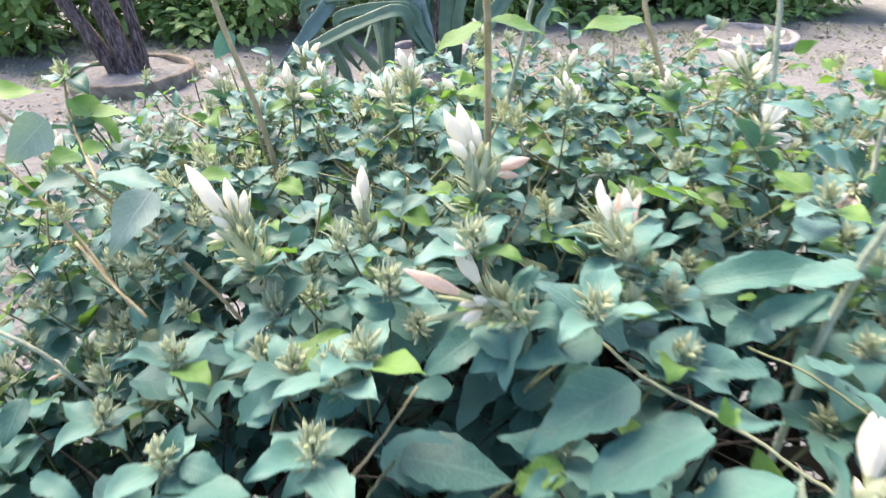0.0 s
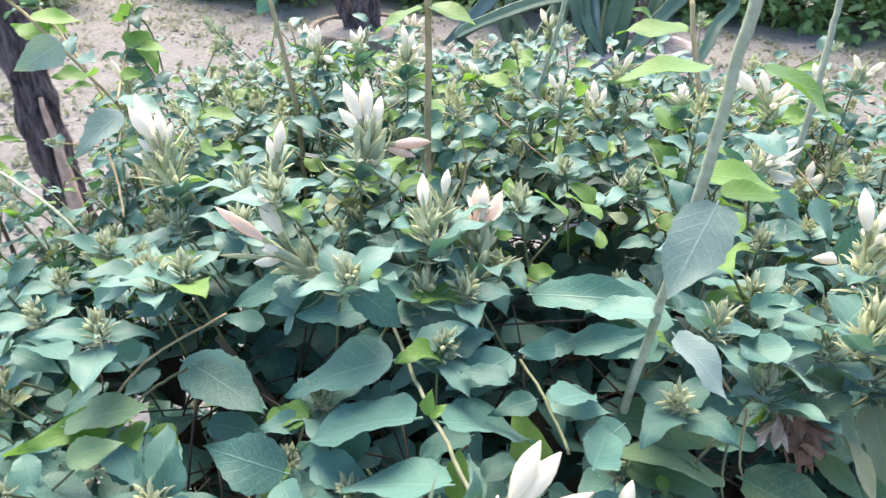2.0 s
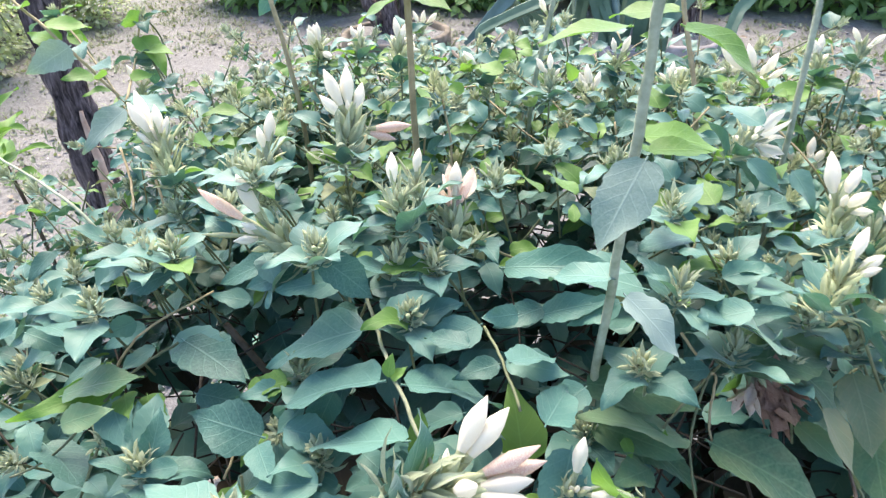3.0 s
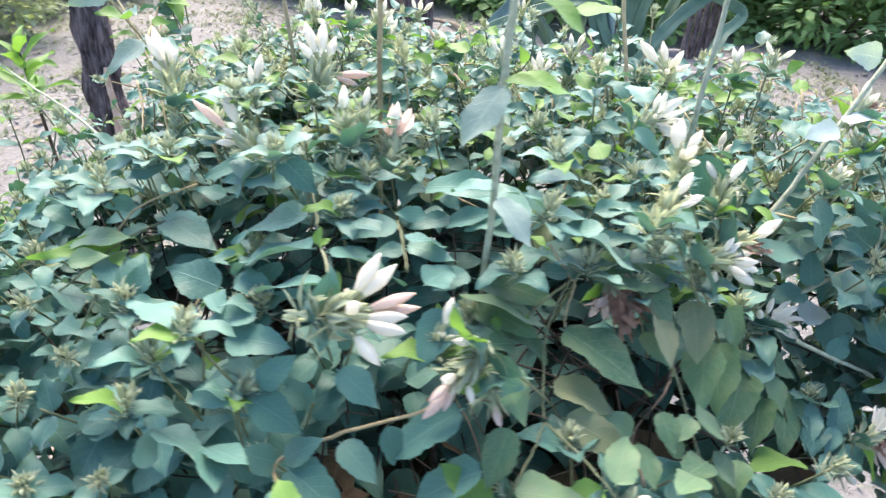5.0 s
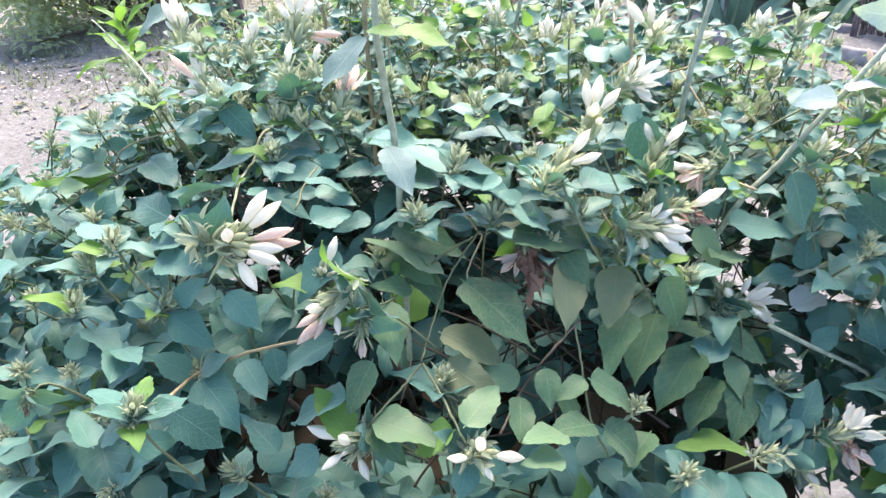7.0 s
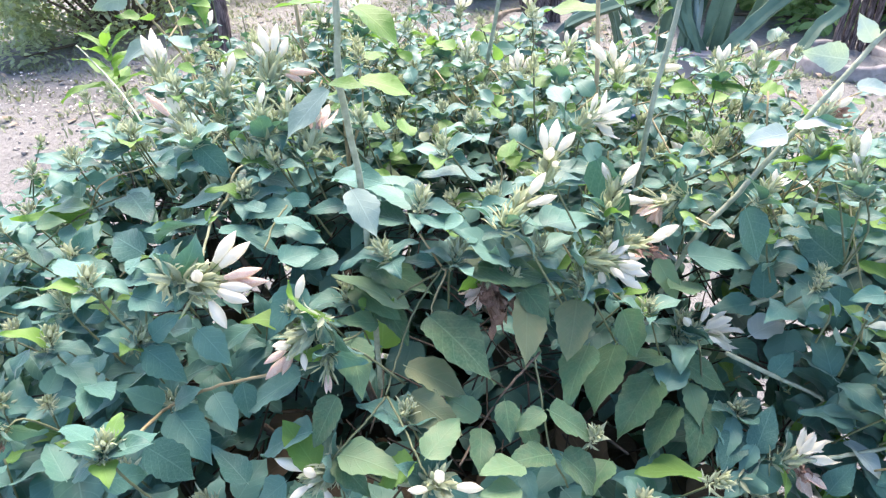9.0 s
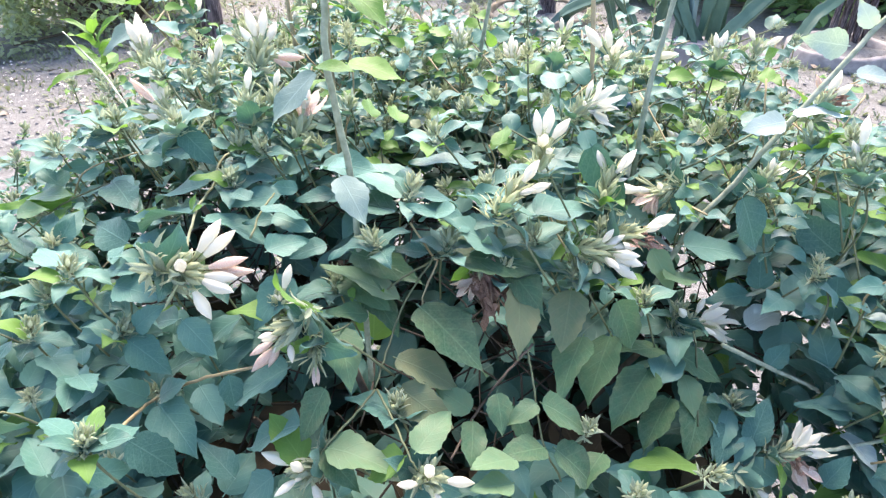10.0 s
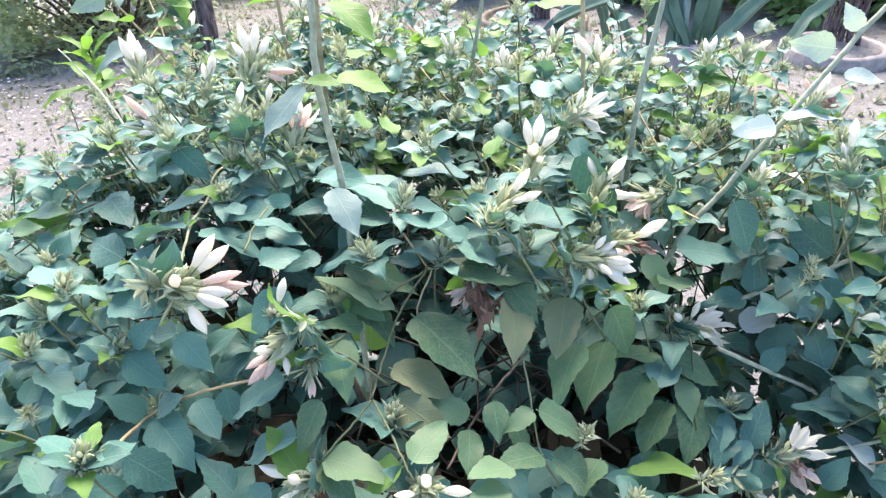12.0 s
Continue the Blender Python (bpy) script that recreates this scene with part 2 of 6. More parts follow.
def leaf_shape(length, width, droop=0.35, fold=0.25, wave=0.08, tip=1.1, rows=12, petiole=0.07, seed=0, side=0.0, teeth=0.05):
    """A pointed ovate leaf along +y, face up: folded at the midrib, bending down, with a waved and faintly toothed margin."""
    r = random.Random(seed)
    ph, ph2 = r.uniform(0, 6), r.uniform(0, 6)
    cols = (-1.0, -0.55, 0.0, 0.55, 1.0)
    verts, uvs, faces = [], [], []
    y0 = petiole * length
    y, z, ang = y0, 0.0, 0.12
    step = (length - y0) / rows
    top_t = 0.5 / (0.5 + tip)
    peak = top_t ** 0.5 * (1 - top_t) ** tip
    for i in range(rows + 1):
        t = i / rows
        w = 0.5 * width * (max(t, 0.012) ** 0.5 * (1.0 - t) ** tip) / peak + 0.0005
        notch = [1.0 + teeth * math.sin(t * 1.55 * rows + ph + 2.1 * s) + 0.06 * math.sin(t * 11 + ph2 - s) for s in (0, 1)]
        for c in cols:
            zz = fold * abs(c) * w + wave * length * 0.25 * math.sin(t * 9 + ph + (2.0 if c > 0 else 0.0)) * c * c
            x = c * w * notch[c > 0] + side * length * t * t
            verts.append((x, y - zz * math.sin(ang), z + zz * math.cos(ang)))
            uvs.append((0.5 + 0.5 * c, t))
        y += step * math.cos(ang)
        z += step * math.sin(ang)
        ang -= droop * 2.0 / rows * (0.5 + t) * (1.0 + 0.25 * math.sin(t * 5 + ph2))
    n = len(cols)
    for i in range(rows):
        for j in range(n - 1):
            a = i * n + j
            faces.append((a, a + 1, a + n + 1, a + n))
    k = len(verts)
    pw = 0.012 * length + 0.0004
    for px, py, pz in ((-pw, 0, 0), (pw, 0, 0), (pw, y0 + 0.01, 0.0), (-pw, y0 + 0.01, 0.0), (0, 0, -pw * 1.6), (0, y0 + 0.01, -pw * 1.2)):
        verts.append((px, py, pz))
        uvs.append((0.5, 0.3))
    faces += [(k, k + 1, k + 2, k + 3), (k + 1, k + 4, k + 5, k + 2), (k + 4, k, k + 3, k + 5)]
    return np.array(verts), faces, np.array(uvs)


def frame_of(origin, axis, normal, scale=1.0):
    """A pose whose +y runs along axis and whose +z lies nearest to normal."""
    y = Vector(axis).normalized()
    x = y.cross(Vector(normal))
    if x.length < 1e-4:
        x = y.orthogonal()
    x.normalize()
    z = x.cross(y)
    m3 = Matrix((x, y, z)).transposed() * scale
    return Matrix.Translation(origin) @ m3.to_4x4()


def tube(points, radii, sides=7, knob=()):
    """Verts and faces of a rod along points; knob: indices of swollen nodes."""
    verts, faces = [], []
    pts = [Vector(p) for p in points]
    ref = Vector((0.31, 0.22, 0.93))
    for i, p in enumerate(pts):
        d = (pts[min(i + 1, len(pts) - 1)] - pts[max(i - 1, 0)]).normalized()
        a = d.cross(ref)
        if a.length < 0.05:
            a = d.orthogonal()
        a.normalize()
        c = d.cross(a)
        r = radii[i] * (1.45 if i in knob else 1.0)
        for k in range(sides):
            th = 2 * math.pi * k / sides
            verts.append(p + (a * math.cos(th) + c * math.sin(th)) * r)
    for i in range(len(pts) - 1):
        for k in range(sides):
            a, c = i * sides + k, i * sides + (k + 1) % sides
            faces.append((a, c, c + sides, a + sides))
    faces.append(tuple(range(sides))[::-1])
    faces.append(tuple((len(pts) - 1) * sides + k for k in range(sides)))
    return np.array([tuple(v) for v in verts]), faces


def bowed(points, steps=5, wobble=0.0, seed=0):
    """A smooth line through points (Catmull-Rom)."""
    r = random.Random(seed)
    p = [Vector(q) for q in points]
    p = [p[0] * 2 - p[1]] + p + [p[-1] * 2 - p[-2]]
    out = []
    for i in range(1, len(p) - 2):
        for k in range(steps):
            t = k / steps
            a, b_, c, d = p[i - 1], p[i], p[i + 1], p[i + 2]
            q = 0.5 * ((2 * b_) + (c - a) * t + (2 * a - 5 * b_ + 4 * c - d) * t * t + (3 * b_ - a - 3 * c + d) * t ** 3)
            out.append(q + Vector((r.uniform(-1, 1), r.uniform(-1, 1), r.uniform(-1, 1))) * wobble)
    out.append(p[-2])
    return out


# ---- ground ----
verts, faces = [], []
lines = [-60, -35, -22, -15, -11, -8.5] + [-7.5 + 0.12 * i for i in range(126)] + [8.5, 11, 15, 22, 35, 60]
for yy in lines:
    for xx in lines:
        x, y = xx, yy + 2.5
        near = max(0.0, 1.0 - max(abs(x), abs(y - 3)) / 9.0)
        h = near * (0.05 * noise.noise((x * 0.8, y * 0.8, 0)) + 0.035 * noise.noise((x * 3.1, y * 3.1, 5)) + 0.03 * noise.noise((x * 7.0, y * 7.0, 9)))
        verts.append((x, y, h))
n = len(lines)
faces = [(j * n + i, j * n + i + 1, (j + 1) * n + i + 1, (j + 1) * n + i) for j in range(n - 1) for i in range(n - 1)]
ground = tagged(new("ground", mesh_from("ground", verts, faces, [SOIL])), "bare dry grey-brown garden soil with clods and litter", "ground", kind="structure")

# ---- the flowering shrub ----
shrub = thing("flowering_shrub", "dense green shrub with white tubular flower buds and faded pink ones", "shrub", (0.08, 0.58, 0.0))
SC = Vector((0.08, 0.58, 0.0))
shrub_inv = Matrix.Translation(-SC)


def crown_height(x, y):
    """Height of the crown's outside over a place, or None outside its spread."""
    dx, dy = x - SC.x, y - SC.y
    r = math.hypot(dx, dy)
    back_ = max(0.0, dy / max(r, 0.01))
    edge = 0.60 - 0.09 * back_ ** 1.5 + 0.02 * math.sin(3 * math.atan2(dy, dx) + 1.0) + 0.13 * max(0.0, (0.75 * dx + 0.66 * dy) / max(r, 0.01)) ** 2
    edge += 0.14 * max(0.0, (-0.8 * dx - 0.6 * dy) / max(r, 0.01)) ** 6 + 0.10 * max(0.0, (-0.75 * dx + 0.66 * dy) / max(r, 0.01)) ** 4
    if r >= edge:
        return None
    dip = 0.11 * max(0.0, (0.66 * dx - 0.75 * dy) / 0.5) ** 1.3 if (0.66 * dx - 0.75 * dy) > 0 else 0.0
    k = 5 + 4 * back_
    return (1.21 - 0.015 * back_ * min(1.0, r / 0.3) - dip) * (1 - (r / edge) ** k) ** (1 / k) + 0.02 * noise.noise((x * 6, y * 6, 3))


def crown_normal(x, y):
    e = 0.02
    h = [crown_height(x + a, y + c) for a, c in ((e, 0), (-e, 0), (0, e), (0, -e))]
    if None in h:
        return Vector((x - SC.x, y - SC.y, 0.15)).normalized()
    return Vector(((h[1] - h[0]) / (2 * e), (h[3] - h[2]) / (2 * e), 1)).normalized()


# leaf forms shared by many leaves
FORMS = []
for i in range(12):
    L = 1.0
    FORMS.append(leaf_shape(L, random.uniform(0.46, 0.6), random.uniform(0.15, 0.6), random.uniform(0.12, 0.4), random.uniform(0.10, 0.24), random.uniform(0.95, 1.3), 15, 0.08, i, random.uniform(-0.06, 0.06)))
LEAF_MESH = {(i, k): mesh_from("leaf", FORMS[i][0], FORMS[i][1], [mt], FORMS[i][2]) for i in range(12) for k, mt in (("n", LEAF), ("y", LEAF_OLD), ("b", LEAF_YOUNG), ("w", LEAF_SKY_SHEEN))}
crown_leaves, crown_twigs = [], []
single_leaves = 0
KEEP_CLEAR, HOLLOWS, BLOOMS = [], [], []


def put_leaf(base, axis, normal, length, kind="n", form=None, single=False, name="leaf"):
    global single_leaves
    form = random.randrange(12) if form is None else form
    m = frame_of(base, axis, normal, length)
    if single or (single_leaves < 110 and base[1] < 0.40 and base[2] > 1.04):
        single_leaves += 1
        part(name, LEAF_MESH[(form, kind)], shrub, shrub_inv @ m)
    else:
        v, f, u = FORMS[form]
        crown_leaves.append((v, f, u, "nybw".index(kind), m))


HERO = []
for i in range(8):
    HERO.append((leaf_shape(1.0, 0.55, random.uniform(0.05, 0.32), random.uniform(0.08, 0.3), random.uniform(0.10, 0.2), random.uniform(0.95, 1.25), 26, 0.05, 30 + i, random.uniform(-0.05, 0.05), 0.045)))
HERO_MESH = {(i, k): mesh_from("leaf", HERO[i][0], HERO[i][1], [mt], HERO[i][2]) for i in range(8) for k, mt in (("n", LEAF), ("y", LEAF_OLD), ("b", LEAF_YOUNG), ("w", LEAF_SKY_SHEEN), ("s", LEAF_HALF_SHEEN), ("m", LEAF_MID))}
OUTWARD = Vector((0.2, -0.55, 0.8)).normalized()


ZONES = {}


def within(zones, p, grow=0.0, scale=1.0):
    """Whether p lies in any of the zones (centre, radius)."""
    if not zones:
        return False
    n, c, r = ZONES.get(id(zones), (0, None, None))
    if n != len(zones):
        c, r = np.array([tuple(q) for q, _ in zones]), np.array([rr for _, rr in zones])
        ZONES[id(zones)] = (len(zones), c, r)
    return bool((((c - np.array(tuple(p))) ** 2).sum(axis=1) < (r * scale + grow) ** 2).any())


def shades_bloom(p):
    """Whether a leaf at p would stand before or over a flower head: the heads rise out of the foliage on all sides."""
    return any(p[2] > c.z + 0.008 and (p[0] - c.x) ** 2 + (p[1] - c.y) ** 2 < 0.0049 for c in BLOOMS)


def clear_round(p, radius, reach=4):
    for k in range(reach):
        KEEP_CLEAR.append((Vector(p) + OUTWARD * 0.035 * k, radius))


def hollow(p, radius):
    """A dark gap between the shoots."""
    for k in range(5):
        q = Vector(p) + Vector((-0.12, 0.72, -0.68)) * 0.045 * k
        HOLLOWS.append((q, radius + 0.004 * k))
        KEEP_CLEAR.append((q, radius))


def set_leaf(base, tip, normal, ratio, kind="n"):
    """One leaf of an outer shoot, from its stalk to its tip; ratio: width to length."""
    b_, e_ = Vector(base), Vector(tip)
    size = (e_ - b_).length
    m = frame_of(b_, e_ - b_, normal) @ Matrix.Diagonal((size * ratio / 0.55, size * 1.02, size * 0.9, 1))
    part("leaf", HERO_MESH[(random.randrange(8), kind)], shrub, shrub_inv @ m)
    clear_round((b_ + e_) / 2, max(0.02, 0.42 * size))


def bract_shape(length, width, seed):
    r = random.Random(seed)
    v, f, u = leaf_shape(length, width, r.uniform(-0.9, 0.7), 0.5, 0.0, 1.1, 4, 0.02, seed)
    return v, f, u


BRACTS = [bract_shape(1.0, 0.25, i) for i in range(4)]


def spindle(length, radius, seed):
    """A closed bud: a slender green calyx tube that swells into a pointed, slightly furrowed and bent bud."""
    r = random.Random(seed)
    prof = ((0.0, 0.2), (0.25, 0.26), (0.40, 0.45), (0.47, 0.62), (0.58, 0.9), (0.70, 1.0), (0.82, 0.78), (0.92, 0.42), (1.0, 0.05))
    verts, faces, tone, sides = [], [], [], 12
    bx, by = r.uniform(-0.08, 0.08), r.uniform(-0.08, 0.08)
    for t, w in prof:
        for k in range(sides):
            th = 2 * math.pi * k / sides + t * 1.2
            fur = 1 - 0.16 * (k % 3 == 0) * min(1, t * 1.6)
            rr = radius * w * fur
            bend = t * t - 0.3 * t
            verts.append((math.cos(th) * rr + bx * length * bend, t * length, math.sin(th) * rr + by * length * bend))
    for i in range(len(prof) - 1):
        for k in range(sides):
            a, c = i * sides + k, i * sides + (k + 1) % sides
            faces.append((a, a + sides, c + sides, c))
            tone.append(1 if i < 2 else 0)
    faces.append(tuple((len(prof) - 1) * sides + k for k in range(sides))[::-1])
    tone.append(0)
    return verts, faces, tone


def open_flower(seed):
    """A flower with parted, pointed petals on a short tube, unit length along +y."""
    r = random.Random(seed)
    verts, faces, uvs = [], [], []
    for k in range(5):
        v, f, u = leaf_shape(0.7, 0.27, r.uniform(-0.8, 0.3), 0.7, 0.12, 0.55, 7, 0.02, seed * 7 + k)
        lean = r.uniform(0.1, 0.45)
        m = pose(0, 0.28, 0) @ Matrix.Rotation(2 * math.pi * k / 5 + r.uniform(-0.3, 0.3), 4, "Y") @ Matrix.Rotation(lean, 4, "X") @ pose(0, 0, 0.03)
        a = np.array(m)
        n0 = len(verts)
        verts += list(v @ a[:3, :3].T + a[:3, 3])
        faces += [tuple(i + n0 for i in q) for q in f]
    v, f = tube([(0, 0, 0), (0, 0.15, 0), (0, 0.32, 0)], [0.04, 0.045, 0.075], 8)
    n0 = len(verts)
    verts += list(v)
    faces += [tuple(i + n0 for i in q) for q in f]
    return verts, faces


def shrivelled(seed):
    """A withered flower: narrow crumpled strips hanging in a tuft."""
    r = random.Random(seed)
    verts, faces = [], []
    for k in range(10):
        v, f, u = leaf_shape(r.uniform(0.5, 1.0), 0.085, r.uniform(-2.0, 2.0), 1.0, 0.7, 0.6, 7, 0.02, seed * 11 + k, r.uniform(-0.45, 0.45))
        m = Matrix.Rotation(r.uniform(0, 6.28), 4, "Y") @ Matrix.Rotation(r.uniform(0.0, 0.75), 4, "X")
        a = np.array(m)
        n0 = len(verts)
        verts += list(v @ a[:3, :3].T)
        faces += [tuple(i + n0 for i in q) for q in f]
    return verts, faces


BUDS = {}
for k, mt in (("w", PETAL), ("p", PETAL_FADED), ("g", CALYX_PALE)):
    BUDS[k] = []
    for i in range(4):
        v, f, tone = spindle(1.0, 0.122, i)
        BUDS[k].append(mesh_from("bud", v, f, [mt, CALYX_PALE], None, True, tone))
BUDS["o"] = [mesh_from("open_flower", *open_flower(i), [PETAL]) for i in range(3)]
BUDS["f"] = [mesh_from("open_flower", *open_flower(i + 3), [PETAL_FADED]) for i in range(2)]
BUDS["d"] = [mesh_from("withered_flower", *shrivelled(i), [PETAL_DEAD]) for i in range(3)]
BUD_NAME = {"w": "bud", "p": "faded_bud", "g": "green_bud", "o": "open_flower", "f": "faded_flower", "d": "withered_flower"}
BUD_LABEL = {"w": "closed white flower bud", "p": "faded pinkish flower bud", "g": "pale green unopened bud", "o": "open white flower", "f": "faded pink open flower", "d": "withered brown flower"}


def bract_tuft(size, count, seed, mat, wide=0.7):
    """A soft head of short crowded bracts round +y, with slender unopened buds among them."""
    r = random.Random(seed)
    vs, fs, us, tone, n0 = [], [], [], [], 0
    for k in range(count):
        v, f, u = BRACTS[k % 4]
        t = (k + 0.5) / count
        lean = wide * (0.15 + 1.25 * t) * r.uniform(0.7, 1.15)
        turn = Matrix.Rotation(k * 2.4 + r.uniform(-0.5, 0.5), 4, "Y")
        a = np.array(turn @ Matrix.Rotation(lean, 4, "X") @ Matrix.Scale(size * r.uniform(0.36, 0.72), 4))
        foot = np.array(turn.to_3x3() @ Vector((0, 0, 0.14 * size * r.random())))
        vs.append(v @ a[:3, :3].T + foot + np.array([0, (0.34 - 0.75 * t + r.uniform(-0.1, 0.1)) * size, 0]))
        fs += [tuple(i + n0 for i in q) for q in f]
        us.append(u)
        tone += [0] * len(f)
        n0 += len(v)
    for k in range(6):
        v, f, _ = spindle(r.uniform(0.45, 0.75) * size, 0.075 * size, seed + k)
        m = Matrix.Rotation(k * 2.4 + r.uniform(-0.3, 0.3), 4, "Y") @ Matrix.Rotation(wide * r.uniform(0.1, 1.0), 4, "X")
        vs.append(np.array(v) @ np.array(m)[:3, :3].T + np.array([0, 0.12 * size, 0]))
        fs += [tuple(i + n0 for i in q) for q in f]
        us.append(np.zeros((len(v), 2)))
        tone += [1] * len(f)
        n0 += len(v)
    return mesh_from("bracts", np.concatenate(vs), fs, [mat, CALYX_PALE], np.concatenate(us), True, tone)


TUFTS = [bract_tuft(1.1, 40, i, CALYX, 0.95) for i in range(5)]
TUFTS_PALE = [bract_tuft(1.1, 40, i + 9, CALYX_PALE, 0.85) for i in range(4)]
TUFTS_WIDE = [bract_tuft(1.1, 52, i + 19, CALYX, 1.2) for i in range(2)]


def flower_cluster(base, buds, size=0.028, pale=False, out=None, leaves=2):
    """A head of bracts with its buds; buds: (kind, tip place) each."""
    c = Vector(base)
    mean = sum((Vector(p) for _, p in buds), Vector()) / max(1, len(buds)) if buds else c + Vector(out)
    d = (mean - c).normalized()
    clear_round(c, 0.024, 2)
    if buds:
        clear_round(mean, 0.03, 3)
        BLOOMS.append(c)
    spread = max(((Vector(p) - c).angle(d) for _, p in buds), default=0.0)
    tuft = random.choice(TUFTS_WIDE if spread > 1.3 else TUFTS_PALE if pale else TUFTS)
    size *= 1.2 if buds else 1.0
    for k in range(4):
        u = d.orthogonal().normalized()
        u.rotate(Matrix.Rotation(k * 1.57 + random.uniform(-0.4, 0.4), 3, d))
        put_leaf(c - d * size * (0.5 + 0.2 * (k % 2)), u + d * random.uniform(0.0, 0.7), d + Vector((0, 0, 0.6)), random.uniform(0.028, 0.045), "b" if random.random() < 0.1 + 0.15 * (c.y > 0.6) else "n")
    sway = random.gauss(0, 0.03)
    stalk = bowed([c, c - d * 0.02 + Vector((sway * 0.4, 0.008, -0.01)), c - d * 0.03 + Vector((sway, 0.03 if c.y < 0.55 else random.gauss(0, 0.02), -0.06))], 4)
    v, f = tube(stalk, [0.001] * len(stalk), 6)
    crown_twigs.append((v, f, np.zeros((len(v), 2)), 0, Matrix.Identity(4)))
    head = part("flower_head" if buds else "bud_head", tuft, shrub, shrub_inv @ frame_of(c - d * size * 0.3, d, (0, 0, 1), size), "bristly tuft of pale green bracts with flower buds" if buds else "")
    inv = (frame_of(c - d * size * 0.3, d, (0, 0, 1), size)).inverted()
    extra = []
    if len(buds) > 1 and not any(k == "d" for k, _ in buds):
        reach = (mean - c).length
        extra = [("w" if k in (1, 4, 6) and len(buds) > 2 else "g", c + (d + Vector((random.gauss(0, 1), random.gauss(0, 1), random.gauss(0, 1))) * 0.55).normalized() * reach * random.uniform(0.5, 0.95)) for k in range(9)]
    for kind, tip in list(buds) + extra:
        t = Vector(tip)
        root = c.lerp(mean, 0.1)
        v = t - root
        me = random.choice(BUDS[kind])
        fat = {"w": 1.18, "p": 0.95, "g": 0.4, "o": 0.9, "f": 1.0, "d": 0.85}[kind]
        wid = min(v.length, 0.045) * fat * 0.86
        m = frame_of(root, v, (random.uniform(-1, 1), random.uniform(-1, 1), 1))
        m = m @ Matrix.Diagonal((wid, v.length, wid, 1))
        part(BUD_NAME[kind], me, head, inv @ m, BUD_LABEL[kind])
    return head


def stem_part(points, r0, r1, mat, name="stem", label="", knobs=(), steps=6, wobble=0.0006):
    line = bowed(points, steps, wobble, 3)
    k = len(line)
    v, f = tube(line, [r0 + (r1 - r0) * i / (k - 1) for i in range(k)], 8, knobs)
    part(name, mesh_from(name, v - np.array(SC), f, [mat]), shrub, None, label)
    for p in line[::2]:
        if p.z > 1.0 and name == "stem":
            clear_round(p, 0.02)
    return line


def shoot(top, direction, length, pairs, big, cluster=True, bright=0.0):
    """A leafy shoot that ends at top: a thin twig with crosswise pairs of leaves and a head of bracts."""
    d = Vector(direction).normalized()
    sag = Vector((random.uniform(-0.3, 0.3), random.uniform(-0.3, 0.3), -0.4))
    base = top - d * length + sag * length * 0.2
    mid = (top + base) / 2 + Vector((random.uniform(-1, 1), random.uniform(-1, 1), 0)) * 0.01
    line = bowed([base, mid, top], 3)
    kept = 0
    spin = random.uniform(0, 3.14)
    for i in range(pairs):
        t = 1.0 - (i + 0.35) / pairs * 0.92
        p = base.lerp(mid, min(1, t * 2)) if t < 0.5 else mid.lerp(top, (t - 0.5) * 2)
        size = big * (0.42 + 0.58 * min(1, (i + 0.3) / max(1, pairs - 1) * 1.25)) * random.uniform(0.85, 1.12)
        u = d.orthogonal().normalized()
        u.rotate(Matrix.Rotation(spin + i * 1.57, 3, d))
        for s in (1, -1):
            out = (u * s + d * random.uniform(0.15, 0.6) + Vector((0, 0, -0.15))).normalized()
            nrm = (Vector((0, 0, 1)) * 0.9 + d * 0.7 + Vector((random.uniform(-1, 1), random.uniform(-1, 1), 0)) * 0.3)
            if shades_bloom(p + out * size * 0.6) or within(KEEP_CLEAR, p + out * size * 0.6):
                continue
            # some far leaves take kind w, whose pale colour imitates sky sheen
            kind = "b" if random.random() < (0.10 + bright if i == 0 else 0.02 + bright * 0.5) else ("y" if random.random() < 0.02 else "w" if p.y > 0.55 and random.random() < 0.04 + 0.12 * (p.x > 0.25) else "n")
            put_leaf(p, out, nrm, size, kind)
            kept += 1
    if kept < pairs:
        return
    line = line[len(line) // 2:]
    v, f = tube(line, [0.0011] * len(line), 5)
    crown_twigs.append((v, f, np.zeros((len(v), 2)), 0, Matrix.Identity(4)))
    if cluster:
        sz = random.uniform(0.016, 0.024)
        tu = random.choice(TUFTS_PALE if top.y > 0.6 and random.random() < 0.6 else TUFTS)
        heads.append((tu, frame_of(top - d * 0.006, d, (0, 0, 1), sz)))


heads = []
# flower heads
flower_cluster((0.150, 0.194, 1.209), [("w", (0.161, 0.230, 1.244)), ("w", (0.171, 0.234, 1.236)), ("p", (0.192, 0.226, 1.222)), ("p", (0.194, 0.229, 1.208)), ("w", (0.192, 0.214, 1.208)), ("w", (0.195, 0.206, 1.202)), ("w", (0.183, 0.189, 1.181)), ("w", (0.174, 0.181, 1.235)), ("g", (0.122, 0.173, 1.208)), ("g", (0.140, 0.168, 1.202)), ("g", (0.143, 0.175, 1.181))], 0.032, False)
flower_cluster((0.234, 0.223, 1.176), [("w", (0.221, 0.210, 1.169)), ("p", (0.220, 0.193, 1.163)), ("p", (0.218, 0.194, 1.142)), ("w", (0.230, 0.206, 1.162)), ("p", (0.226, 0.202, 1.149))], 0.026, False)
flower_cluster((0.251, 0.230, 1.158), [("p", (0.267, 0.212, 1.144)), ("p", (0.263, 0.218, 1.138))], 0.014, False)
